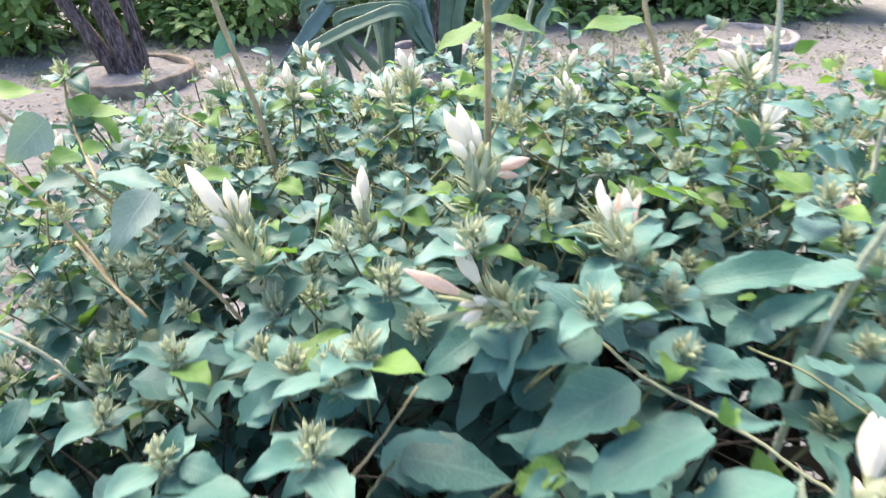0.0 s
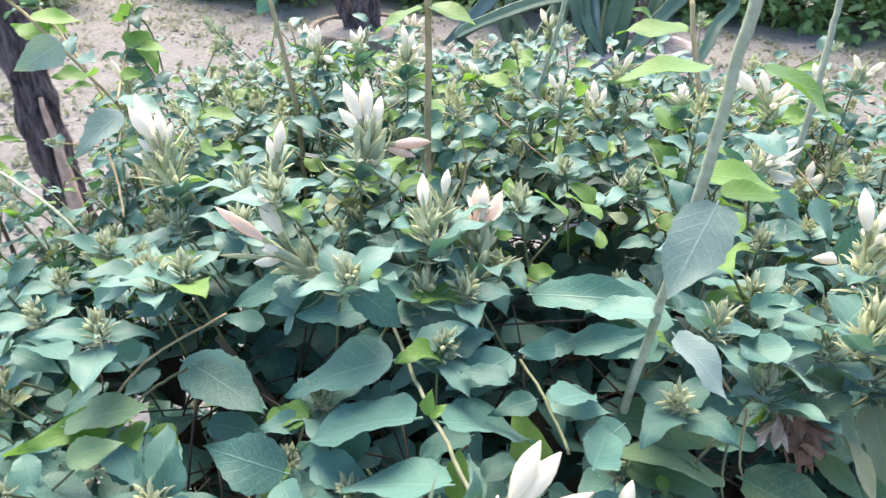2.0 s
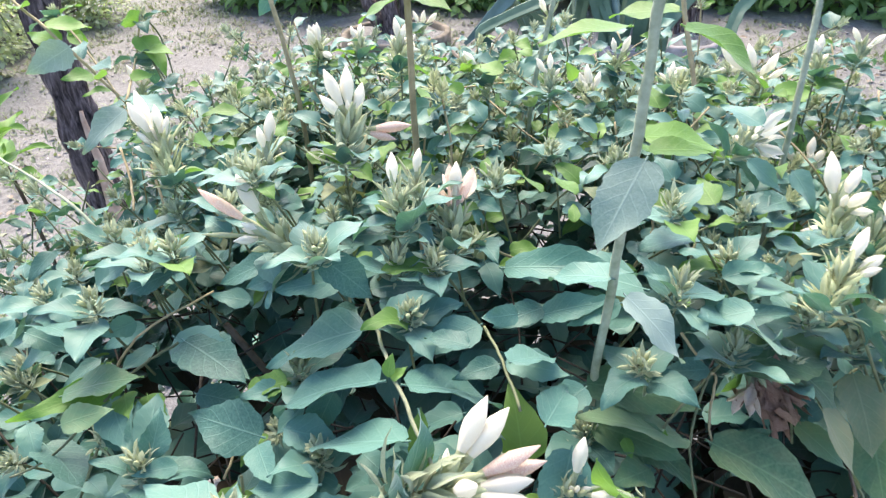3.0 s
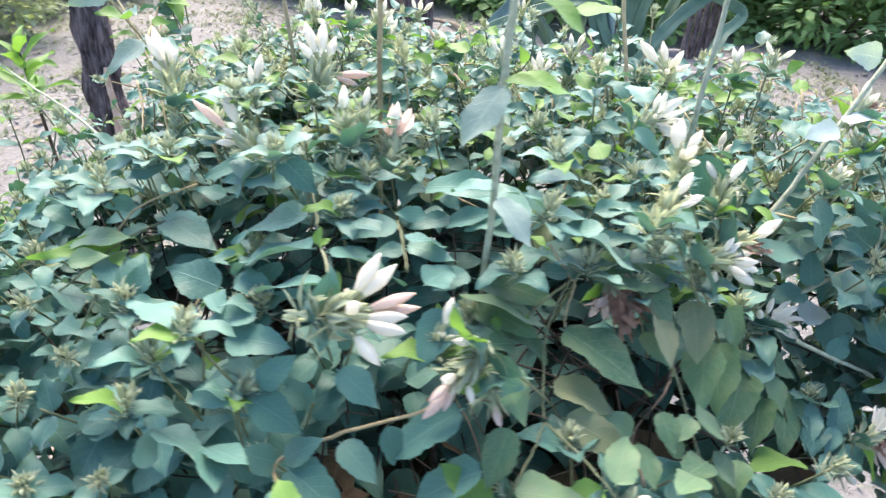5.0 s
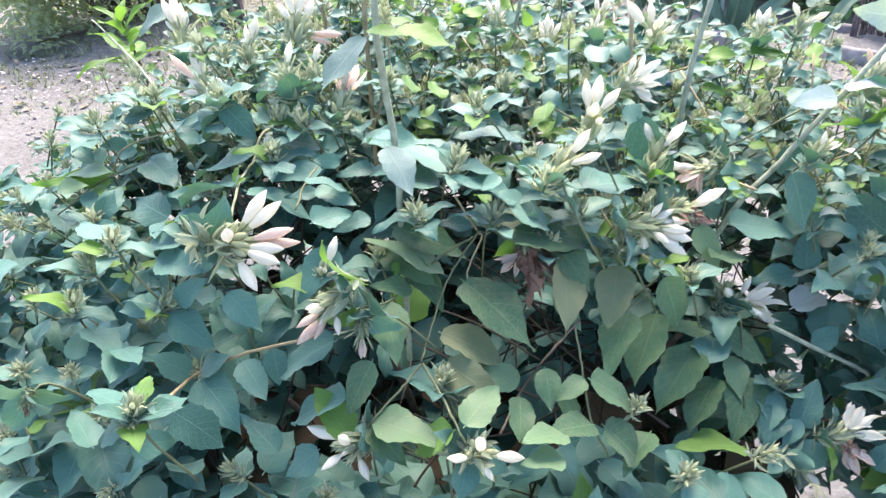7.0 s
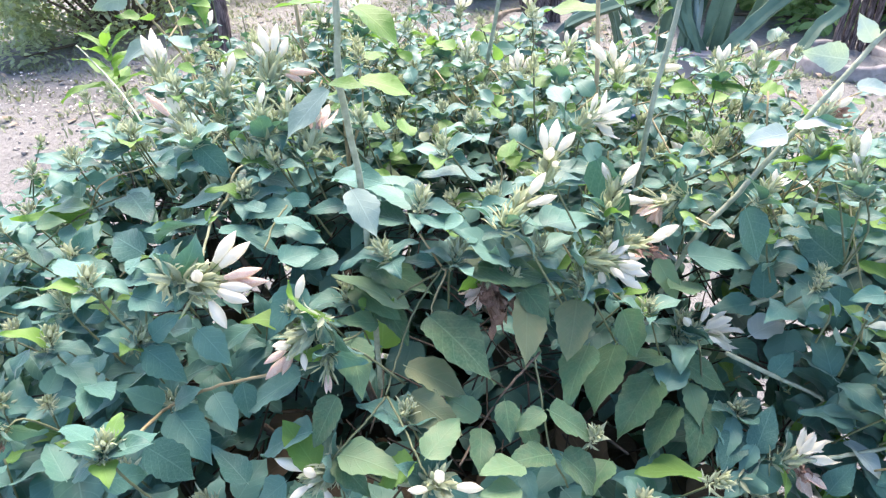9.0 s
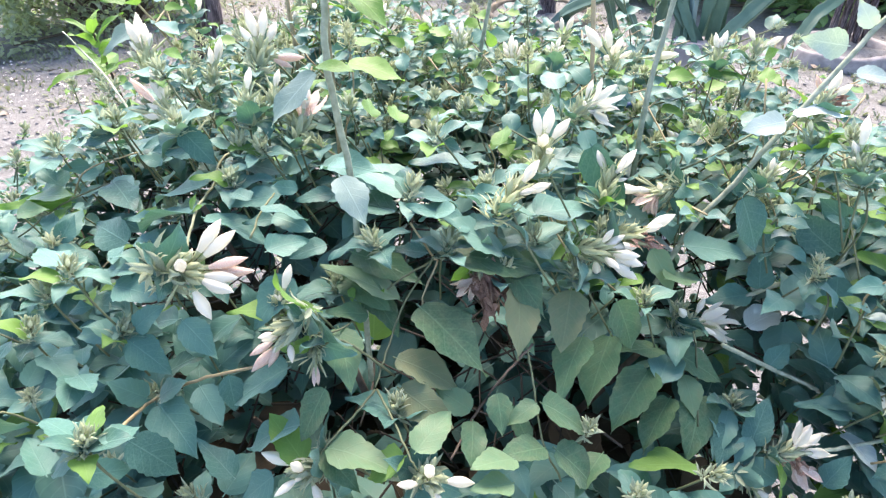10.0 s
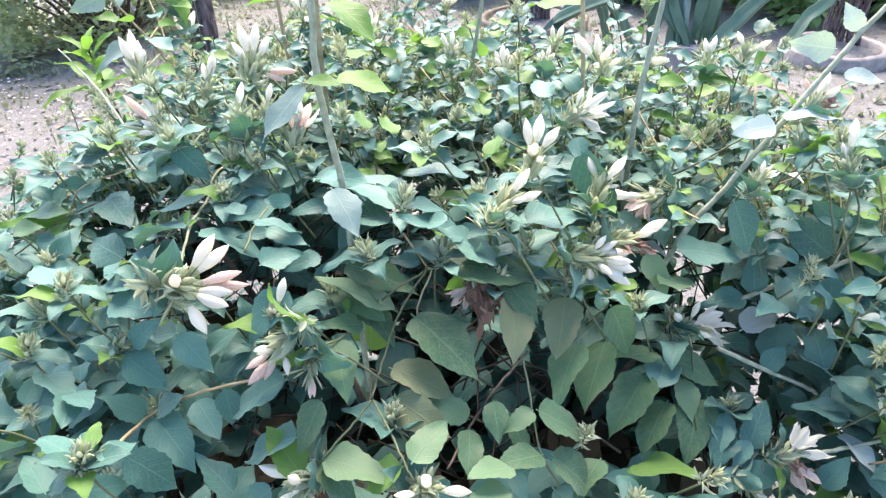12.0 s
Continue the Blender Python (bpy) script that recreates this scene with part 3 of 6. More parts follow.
flower_cluster((0.207, 0.237, 1.178), [("w", (0.208, 0.251, 1.210)), ("g", (0.200, 0.229, 1.182)), ("g", (0.200, 0.240, 1.187)), ("w", (0.234, 0.237, 1.189))], 0.020, False)
flower_cluster((0.280, 0.186, 1.084), [("w", (0.244, 0.171, 1.094)), ("w", (0.271, 0.157, 1.077)), ("w", (0.285, 0.168, 1.111)), ("w", (0.295, 0.180, 1.059))], 0.026, False)
flower_cluster((0.362, 0.228, 1.093), [("w", (0.387, 0.252, 1.088)), ("w", (0.373, 0.220, 1.127)), ("w", (0.355, 0.203, 1.106)), ("w", (0.381, 0.220, 1.088))], 0.026, False)
flower_cluster((0.298, 0.383, 1.170), [("d", (0.339, 0.382, 1.146)), ("d", (0.325, 0.362, 1.123)), ("f", (0.292, 0.354, 1.151)), ("d", (0.323, 0.385, 1.152)), ("d", (0.328, 0.369, 1.140)), ("d", (0.300, 0.367, 1.162))], 0.020, False)
flower_cluster((0.325, 0.428, 1.268), [("w", (0.312, 0.433, 1.303)), ("w", (0.316, 0.455, 1.300)), ("w", (0.333, 0.453, 1.295)), ("w", (0.334, 0.412, 1.295))], 0.024, True)
flower_cluster((0.273, 0.599, 1.239), [("o", (0.299, 0.641, 1.261)), ("o", (0.308, 0.624, 1.230)), ("w", (0.277, 0.611, 1.270))], 0.024, False)
flower_cluster((0.327, 0.378, 1.252), [("w", (0.338, 0.403, 1.277)), ("w", (0.350, 0.401, 1.260)), ("g", (0.319, 0.384, 1.267)), ("g", (0.324, 0.393, 1.268))], 0.024, True)
flower_cluster((0.362, 0.484, 1.229), [("w", (0.373, 0.507, 1.258)), ("w", (0.343, 0.498, 1.252)), ("w", (0.371, 0.497, 1.251))], 0.024, True)
flower_cluster((0.379, 0.595, 1.181), [("w", (0.330, 0.556, 1.184)), ("f", (0.359, 0.566, 1.165)), ("w", (0.349, 0.572, 1.181)), ("f", (0.367, 0.574, 1.157))], 0.022, False)
flower_cluster((0.388, 0.483, 1.188), [("w", (0.418, 0.509, 1.206)), ("w", (0.413, 0.495, 1.201)), ("d", (0.422, 0.495, 1.179)), ("g", (0.400, 0.497, 1.190)), ("g", (0.401, 0.492, 1.178))], 0.024, True)
flower_cluster((0.371, 0.447, 1.184), [("w", (0.411, 0.469, 1.171)), ("w", (0.411, 0.462, 1.161)), ("w", (0.399, 0.478, 1.184)), ("w", (0.389, 0.473, 1.192)), ("w", (0.383, 0.461, 1.203)), ("w", (0.408, 0.466, 1.180))], 0.026, True)
flower_cluster((0.438, 0.563, 1.057), [("o", (0.470, 0.593, 1.071)), ("w", (0.444, 0.586, 1.080)), ("o", (0.485, 0.599, 1.044))], 0.020, False)
flower_cluster((0.565, 0.521, 0.987), [("o", (0.574, 0.546, 1.016)), ("o", (0.600, 0.554, 0.996)), ("f", (0.595, 0.526, 0.957)), ("d", (0.587, 0.515, 0.974)), ("w", (0.586, 0.546, 1.007))], 0.022, False)
flower_cluster((0.543, 0.490, 0.961), [("w", (0.568, 0.500, 0.940)), ("p", (0.560, 0.499, 0.947))], 0.020, False)
flower_cluster((-0.175, 0.380, 1.262), [("w", (-0.202, 0.383, 1.306)), ("w", (-0.214, 0.401, 1.308)), ("w", (-0.187, 0.396, 1.301)), ("w", (-0.174, 0.395, 1.293)), ("g", (-0.181, 0.385, 1.293))], 0.030, True)
flower_cluster((-0.013, 0.309, 1.255), [("p", (-0.068, 0.300, 1.286)), ("w", (-0.041, 0.309, 1.298)), ("g", (-0.059, 0.286, 1.262)), ("g", (-0.022, 0.306, 1.282))], 0.028, False)
flower_cluster((-0.099, 0.414, 1.250), [("w", (-0.106, 0.422, 1.282)), ("w", (-0.101, 0.436, 1.290))], 0.022, False)
flower_cluster((-0.018, 0.423, 1.286), [("w", (-0.038, 0.418, 1.317)), ("w", (-0.042, 0.434, 1.331)), ("w", (-0.032, 0.445, 1.332)), ("w", (-0.019, 0.452, 1.317)), ("p", (0.023, 0.448, 1.286)), ("p", (0.013, 0.440, 1.278))], 0.032, True)
flower_cluster((0.062, 0.340, 1.277), [("w", (0.050, 0.356, 1.307)), ("g", (0.047, 0.336, 1.296))], 0.022, False)
flower_cluster((0.061, 0.372, 1.272), [("w", (0.057, 0.385, 1.299)), ("g", (0.044, 0.380, 1.293))], 0.020, False)
flower_cluster((0.084, 0.380, 1.247), [("f", (0.080, 0.414, 1.278)), ("d", (0.074, 0.381, 1.247)), ("w", (0.080, 0.402, 1.284)), ("f", (0.076, 0.398, 1.272))], 0.026, False)
flower_cluster((0.116, 0.713, 1.228), [("w", (0.098, 0.715, 1.254)), ("w", (0.104, 0.724, 1.262)), ("w", (0.107, 0.737, 1.254)), ("w", (0.120, 0.738, 1.250)), ("w", (0.107, 0.711, 1.243))], 0.024, True)
flower_cluster((0.201, 0.668, 1.264), [("w", (0.194, 0.670, 1.282)), ("w", (0.203, 0.686, 1.275)), ("w", (0.197, 0.681, 1.285))], 0.020, False)
flower_cluster((0.339, 0.819, 1.250), [("w", (0.330, 0.828, 1.279)), ("w", (0.340, 0.841, 1.279)), ("w", (0.337, 0.831, 1.273))], 0.022, True)
flower_cluster((0.379, 0.829, 1.265), [("w", (0.366, 0.828, 1.292)), ("w", (0.400, 0.849, 1.280)), ("g", (0.382, 0.836, 1.285))], 0.020, False)
flower_cluster((0.476, 0.732, 1.251), [("w", (0.480, 0.764, 1.278)), ("w", (0.491, 0.762, 1.267)), ("p", (0.461, 0.735, 1.279)), ("d", (0.500, 0.753, 1.257)), ("d", (0.487, 0.729, 1.246)), ("w", (0.478, 0.757, 1.274))], 0.024, False)
flower_cluster((0.348, 0.741, 1.159), [("w", (0.320, 0.746, 1.180)), ("w", (0.346, 0.770, 1.189)), ("w", (0.364, 0.775, 1.173)), ("w", (0.332, 0.738, 1.183))], 0.020, False)
flower_cluster((0.482, 0.687, 1.227), [("w", (0.472, 0.702, 1.244)), ("g", (0.466, 0.691, 1.241))], 0.018, False)
flower_cluster((0.529, 0.654, 1.229), [("w", (0.521, 0.672, 1.270)), ("w", (0.518, 0.657, 1.251)), ("g", (0.505, 0.657, 1.248)), ("w", (0.528, 0.666, 1.238))], 0.022, False)
flower_cluster((0.462, 0.622, 1.208), [("o", (0.475, 0.636, 1.222)), ("w", (0.464, 0.626, 1.230))], 0.020, False)
flower_cluster((-0.094, 0.684, 1.252), [("w", (-0.114, 0.698, 1.280)), ("w", (-0.096, 0.709, 1.276)), ("w", (-0.097, 0.698, 1.287))], 0.022, True)
flower_cluster((-0.011, 0.717, 1.242), [("w", (-0.037, 0.721, 1.268))], 0.018, False)
# bud heads
flower_cluster((-0.038, 0.175, 1.172), [], 0.021, False, (0.056, 0.306, 0.950))
flower_cluster((0.051, 0.151, 1.196), [], 0.021, False, (0.091, 0.283, 0.955))
flower_cluster((0.029, 0.135, 1.174), [], 0.021, False, (-0.087, 0.170, 0.982))
flower_cluster((0.085, 0.164, 1.140), [], 0.021, False, (0.328, 0.464, 0.823))
flower_cluster((0.018, 0.116, 1.138), [], 0.021, False, (0.077, 0.308, 0.948))
flower_cluster((0.186, 0.079, 1.152), [], 0.021, False, (0.190, 0.325, 0.927))
flower_cluster((0.227, 0.323, 1.205), [], 0.021, False, (-0.395, -0.226, 0.891))
flower_cluster((0.281, 0.361, 1.204), [], 0.021, False, (0.009, 0.319, 0.948))
flower_cluster((0.318, 0.392, 1.171), [], 0.021, False, (0.148, 0.223, 0.964))
flower_cluster((0.243, 0.361, 1.243), [], 0.021, False, (0.116, 0.287, 0.951))
flower_cluster((0.202, 0.302, 1.163), [], 0.021, False, (-0.169, 0.127, 0.977))
flower_cluster((0.307, 0.258, 1.114), [], 0.021, False, (-0.085, 0.183, 0.979))
flower_cluster((0.324, 0.425, 1.195), [], 0.021, False, (-0.088, 0.035, 0.995))
flower_cluster((0.377, 0.629, 1.179), [], 0.021, False, (-0.337, 0.044, 0.941))
flower_cluster((0.504, 0.544, 1.002), [], 0.021, False, (-0.086, 0.273, 0.958))
flower_cluster((0.175, 0.532, 1.241), [], 0.021, False, (-0.140, 0.190, 0.972))
flower_cluster((0.068, 0.320, 1.249), [], 0.021, False, (-0.006, 0.236, 0.972))
flower_cluster((-0.106, 0.278, 1.241), [], 0.021, False, (-0.045, 0.332, 0.942))
flower_cluster((-0.115, 0.393, 1.257), [], 0.021, False, (-0.036, 0.286, 0.957))
flower_cluster((0.428, 0.562, 1.071), [], 0.021, False, (0.053, 0.358, 0.932))
flower_cluster((0.407, 0.502, 1.116), [], 0.021, False, (-0.032, 0.269, 0.963))
flower_cluster((0.363, 0.439, 1.168), [], 0.021, False, (0.107, 0.199, 0.974))
flower_cluster((0.097, 0.436, 1.259), [], 0.021, False, (0.009, 0.131, 0.991))
flower_cluster((0.516, 0.668, 1.250), [], 0.021, False, (-0.265, -0.115, 0.957))
flower_cluster((-0.095, 0.736, 1.258), [], 0.021, False, (-0.108, 0.209, 0.972))
# leaves of the outer shoots
set_leaf((0.273, 0.325, 1.155), (0.353, 0.317, 1.126), (0.33, -0.04, 0.94), 0.55, "m")
set_leaf((0.281, 0.284, 1.129), (0.338, 0.308, 1.105), (0.35, 0.12, 0.93), 0.55, "y")
set_leaf((0.238, 0.266, 1.153), (0.281, 0.236, 1.128), (0.37, -0.23, 0.90), 0.55, "m")
set_leaf((0.225, 0.314, 1.156), (0.275, 0.303, 1.139), (0.32, -0.05, 0.95), 0.55, "m")
set_leaf((0.276, 0.359, 1.189), (0.341, 0.419, 1.165), (0.30, 0.05, 0.95), 0.55, "m")
set_leaf((-0.033, 0.177, 1.172), (-0.040, 0.201, 1.191), (0.83, -0.18, 0.53), 0.58, "n")
set_leaf((0.046, 0.149, 1.196), (-0.005, 0.149, 1.189), (-0.13, 0.24, 0.96), 0.55, "n")
set_leaf((0.058, 0.176, 1.166), (0.109, 0.191, 1.167), (0.09, -0.34, 0.93), 0.55, "n")
set_leaf((0.156, 0.180, 1.175), (0.187, 0.186, 1.148), (0.65, -0.35, 0.68), 0.58, "n")
set_leaf((0.090, 0.160, 1.134), (0.125, 0.175, 1.103), (0.69, -0.29, 0.66), 0.58, "n")
set_leaf((0.086, 0.164, 1.139), (0.054, 0.133, 1.135), (0.25, -0.37, 0.89), 0.55, "n")
set_leaf((0.093, 0.168, 1.140), (0.114, 0.188, 1.165), (0.17, -0.83, 0.53), 0.55, "n")
set_leaf((0.092, 0.114, 1.129), (0.122, 0.090, 1.127), (0.31, 0.33, 0.89), 0.58, "n")
set_leaf((0.093, 0.115, 1.129), (0.135, 0.109, 1.137), (-0.15, 0.29, 0.95), 0.55, "n")
set_leaf((0.115, 0.153, 1.085), (0.107, 0.128, 1.117), (0.95, 0.07, 0.31), 0.58, "n")
set_leaf((0.122, 0.155, 1.082), (0.181, 0.151, 1.062), (0.30, -0.25, 0.92), 0.58, "n")
set_leaf((0.155, 0.179, 1.104), (0.191, 0.173, 1.085), (0.40, -0.26, 0.88), 0.58, "n")
set_leaf((0.191, 0.188, 1.131), (0.201, 0.182, 1.101), (0.82, -0.43, 0.38), 0.58, "n")
set_leaf((0.238, 0.215, 1.146), (0.196, 0.182, 1.103), (-0.45, -0.45, 0.77), 0.55, "n")
set_leaf((0.116, 0.160, 1.081), (0.144, 0.178, 1.103), (-0.16, -0.64, 0.75), 0.55, "n")
set_leaf((0.195, 0.084, 1.149), (0.190, 0.114, 1.137), (0.12, 0.40, 0.91), 0.55, "n")
set_leaf((0.181, 0.076, 1.150), (0.130, 0.072, 1.138), (-0.24, 0.48, 0.85), 0.55, "n")
set_leaf((0.190, 0.082, 1.154), (0.163, 0.103, 1.150), (-0.30, -0.22, 0.93), 0.55, "b")
set_leaf((0.185, 0.077, 1.149), (0.151, 0.061, 1.107), (-0.42, -0.68, 0.60), 0.55, "n")
set_leaf((0.172, 0.107, 1.116), (0.191, 0.129, 1.072), (0.92, -0.02, 0.39), 0.58, "n")
set_leaf((0.171, 0.070, 1.111), (0.175, 0.102, 1.092), (0.81, 0.21, 0.55), 0.58, "n")
set_leaf((0.264, 0.198, 1.114), (0.216, 0.170, 1.078), (-0.47, -0.28, 0.84), 0.55, "n")
set_leaf((0.276, 0.185, 1.089), (0.233, 0.190, 1.110), (0.44, -0.06, 0.90), 0.55, "b")
set_leaf((0.349, 0.229, 1.112), (0.346, 0.276, 1.116), (0.17, -0.08, 0.98), 0.55, "m")
set_leaf((0.344, 0.226, 1.109), (0.312, 0.210, 1.074), (-0.41, -0.64, 0.65), 0.55, "b")
set_leaf((0.284, 0.200, 1.100), (0.340, 0.221, 1.098), (0.01, 0.05, 1.00), 0.55, "m")
set_leaf((0.298, 0.269, 1.117), (0.350, 0.276, 1.100), (0.33, -0.53, 0.78), 0.56, "y")
set_leaf((0.350, 0.302, 1.095), (0.318, 0.291, 1.111), (0.52, -0.51, 0.68), 0.58, "m")
set_leaf((0.363, 0.316, 1.114), (0.384, 0.296, 1.094), (0.29, -0.52, 0.80), 0.58, "m")
set_leaf((0.389, 0.338, 1.099), (0.380, 0.307, 1.093), (0.15, -0.22, 0.96), 0.55, "m")
set_leaf((0.390, 0.340, 1.099), (0.421, 0.370, 1.057), (0.62, 0.33, 0.71), 0.55, "m")
set_leaf((0.412, 0.329, 1.070), (0.445, 0.352, 1.018), (0.77, 0.21, 0.60), 0.55, "m")
set_leaf((0.409, 0.322, 1.074), (0.393, 0.279, 1.092), (0.20, 0.31, 0.93), 0.55, "m")
set_leaf((0.354, 0.296, 1.093), (0.377, 0.263, 1.085), (0.34, 0.03, 0.94), 0.55, "m")
set_leaf((0.402, 0.284, 1.093), (0.390, 0.244, 1.110), (0.07, 0.37, 0.93), 0.55, "m")
set_leaf((0.364, 0.431, 1.150), (0.383, 0.388, 1.114), (0.26, -0.55, 0.79), 0.58, "y")
set_leaf((0.331, 0.395, 1.162), (0.363, 0.344, 1.126), (0.73, -0.00, 0.68), 0.55, "y")
set_leaf((0.316, 0.394, 1.175), (0.361, 0.396, 1.137), (0.65, -0.18, 0.74), 0.55, "m")
set_leaf((0.385, 0.423, 1.112), (0.396, 0.363, 1.085), (-0.33, -0.45, 0.83), 0.55, "m")
set_leaf((0.398, 0.456, 1.097), (0.412, 0.392, 1.063), (-0.37, -0.50, 0.78), 0.55, "m")
set_leaf((0.430, 0.493, 1.044), (0.428, 0.421, 1.014), (-0.08, -0.38, 0.92), 0.55, "m")
set_leaf((0.474, 0.529, 1.008), (0.494, 0.469, 0.973), (0.31, -0.40, 0.86), 0.55, "m")
set_leaf((0.487, 0.535, 1.004), (0.518, 0.501, 0.981), (0.39, -0.24, 0.89), 0.55, "n")
set_leaf((0.512, 0.526, 0.995), (0.517, 0.480, 0.970), (0.16, -0.46, 0.88), 0.55, "n")
set_leaf((0.500, 0.467, 0.977), (0.457, 0.404, 0.996), (-0.14, 0.37, 0.92), 0.55, "b")
set_leaf((0.437, 0.532, 1.041), (0.486, 0.554, 1.010), (0.56, -0.09, 0.82), 0.55, "m")
set_leaf((0.454, 0.528, 1.023), (0.483, 0.501, 0.997), (0.39, -0.38, 0.84), 0.55, "m")
set_leaf((0.395, 0.461, 1.133), (0.414, 0.474, 1.076), (0.88, -0.43, 0.20), 0.55, "m")
set_leaf((0.429, 0.520, 1.048), (0.405, 0.471, 1.066), (0.10, 0.29, 0.95), 0.55, "m")
set_leaf((0.410, 0.580, 1.134), (0.463, 0.633, 1.116), (0.29, 0.04, 0.96), 0.55, "n")
set_leaf((0.449, 0.600, 1.196), (0.472, 0.612, 1.135), (0.84, -0.49, 0.23), 0.55, "n")
set_leaf((0.412, 0.539, 1.117), (0.436, 0.587, 1.099), (0.08, 0.31, 0.95), 0.55, "m")
set_leaf((0.272, 0.219, 1.142), (0.270, 0.191, 1.105), (0.02, -0.81, 0.59), 0.55, "m")
set_leaf((0.245, 0.297, 1.148), (0.225, 0.266, 1.158), (0.38, 0.06, 0.92), 0.55, "m")
set_leaf((0.313, 0.398, 1.183), (0.277, 0.358, 1.223), (0.56, 0.28, 0.78), 0.55, "n")
set_leaf((0.326, 0.419, 1.216), (0.358, 0.483, 1.208), (0.09, 0.08, 0.99), 0.55, "n")
set_leaf((0.287, 0.385, 1.208), (0.255, 0.337, 1.234), (0.34, 0.26, 0.91), 0.55, "n")
set_leaf((0.202, 0.257, 1.194), (0.202, 0.212, 1.166), (0.31, -0.50, 0.81), 0.55, "n")
set_leaf((0.189, 0.244, 1.217), (0.192, 0.287, 1.211), (0.39, 0.10, 0.92), 0.55, "n")
set_leaf((0.048, 0.112, 1.126), (0.103, 0.108, 1.125), (0.06, 0.52, 0.85), 0.55, "n")
set_leaf((0.059, 0.086, 1.117), (0.044, 0.110, 1.126), (0.66, 0.12, 0.74), 0.58, "n")
set_leaf((0.135, 0.059, 1.093), (0.094, 0.064, 1.101), (0.24, 0.39, 0.89), 0.55, "n")
set_leaf((0.218, 0.157, 1.054), (0.174, 0.155, 1.070), (0.33, 0.22, 0.92), 0.55, "n")
set_leaf((0.254, 0.171, 1.074), (0.232, 0.154, 1.039), (-0.12, -0.86, 0.50), 0.55, "n")
set_leaf((0.455, 0.496, 1.017), (0.456, 0.433, 0.995), (-0.41, -0.30, 0.86), 0.55, "m")
set_leaf((0.437, 0.379, 1.034), (0.437, 0.328, 1.028), (-0.31, -0.12, 0.94), 0.55, "m")
set_leaf((0.534, 0.511, 0.984), (0.531, 0.555, 1.014), (0.36, -0.51, 0.78), 0.55, "n")
set_leaf((0.536, 0.498, 0.972), (0.527, 0.467, 0.956), (0.10, -0.47, 0.88), 0.58, "n")
set_leaf((0.520, 0.589, 1.020), (0.529, 0.620, 1.041), (0.12, -0.57, 0.81), 0.58, "n")
set_leaf((0.603, 0.529, 0.959), (0.614, 0.558, 0.987), (-0.05, -0.67, 0.74), 0.58, "n")
set_leaf((0.567, 0.506, 0.962), (0.527, 0.502, 0.979), (0.33, -0.70, 0.64), 0.58, "n")
set_leaf((0.412, 0.268, 1.089), (0.395, 0.235, 1.098), (0.16, 0.20, 0.97), 0.55, "m")
set_leaf((0.479, 0.637, 1.070), (0.441, 0.600, 1.061), (0.06, -0.30, 0.95), 0.55, "n")
set_leaf((0.484, 0.643, 1.072), (0.469, 0.664, 1.111), (0.12, -0.85, 0.51), 0.58, "n")
set_leaf((0.540, 0.712, 1.103), (0.482, 0.699, 1.141), (0.38, -0.88, 0.30), 0.58, "n")
set_leaf((0.545, 0.702, 1.086), (0.559, 0.675, 1.042), (0.01, -0.86, 0.52), 0.58, "n")
set_leaf((0.567, 0.730, 1.100), (0.593, 0.738, 1.086), (0.43, -0.85, 0.30), 0.58, "n")
set_leaf((0.424, 0.690, 1.183), (0.451, 0.678, 1.144), (0.19, -0.90, 0.40), 0.58, "n")
set_leaf((0.541, 0.734, 1.129), (0.502, 0.725, 1.154), (0.36, -0.89, 0.27), 0.58, "n")
set_leaf((0.542, 0.732, 1.126), (0.568, 0.763, 1.138), (0.39, -0.61, 0.69), 0.58, "n")
# kind w on the slanting stem: sky reflection painted as pale leaf colour
set_leaf((0.481, 0.748, 1.308), (0.439, 0.721, 1.314), (0.55, -0.81, 0.22), 0.57, "w")
set_leaf((0.494, 0.770, 1.322), (0.472, 0.773, 1.346), (0.10, -0.97, 0.21), 0.58, "w")
set_leaf((0.457, 0.678, 1.247), (0.425, 0.647, 1.239), (0.36, -0.56, 0.75), 0.55, "w")
set_leaf((0.458, 0.684, 1.252), (0.505, 0.719, 1.252), (-0.05, 0.06, 1.00), 0.55, "w")
set_leaf((0.493, 0.739, 1.286), (0.528, 0.760, 1.279), (0.35, -0.29, 0.89), 0.55, "w")
set_leaf((-0.310, 0.434, 1.332), (-0.322, 0.390, 1.316), (0.88, -0.36, 0.31), 0.57, "s")
set_leaf((-0.243, 0.416, 1.286), (-0.265, 0.374, 1.257), (0.18, -0.62, 0.76), 0.5, "s")
set_leaf((-0.301, 0.440, 1.304), (-0.306, 0.409, 1.306), (0.58, -0.05, 0.81), 0.55, "b")
set_leaf((-0.075, 0.259, 1.190), (-0.008, 0.244, 1.181), (0.12, -0.06, 0.99), 0.55, "n")
set_leaf((0.047, 0.298, 1.244), (-0.004, 0.285, 1.226), (-0.26, -0.26, 0.93), 0.55, "n")
set_leaf((0.128, 0.221, 1.183), (0.118, 0.241, 1.208), (-0.33, -0.79, 0.52), 0.55, "b")
set_leaf((0.025, 0.214, 1.176), (-0.032, 0.211, 1.179), (0.07, -0.55, 0.83), 0.58, "n")
set_leaf((-0.045, 0.186, 1.167), (-0.061, 0.216, 1.182), (0.52, -0.14, 0.85), 0.58, "n")
set_leaf((-0.132, 0.176, 1.150), (-0.079, 0.160, 1.147), (0.17, 0.42, 0.89), 0.55, "n")
set_leaf((-0.094, 0.207, 1.175), (-0.053, 0.182, 1.166), (-0.01, -0.36, 0.93), 0.55, "n")
set_leaf((0.263, 0.320, 1.156), (0.200, 0.287, 1.183), (0.19, 0.38, 0.90), 0.55, "m")
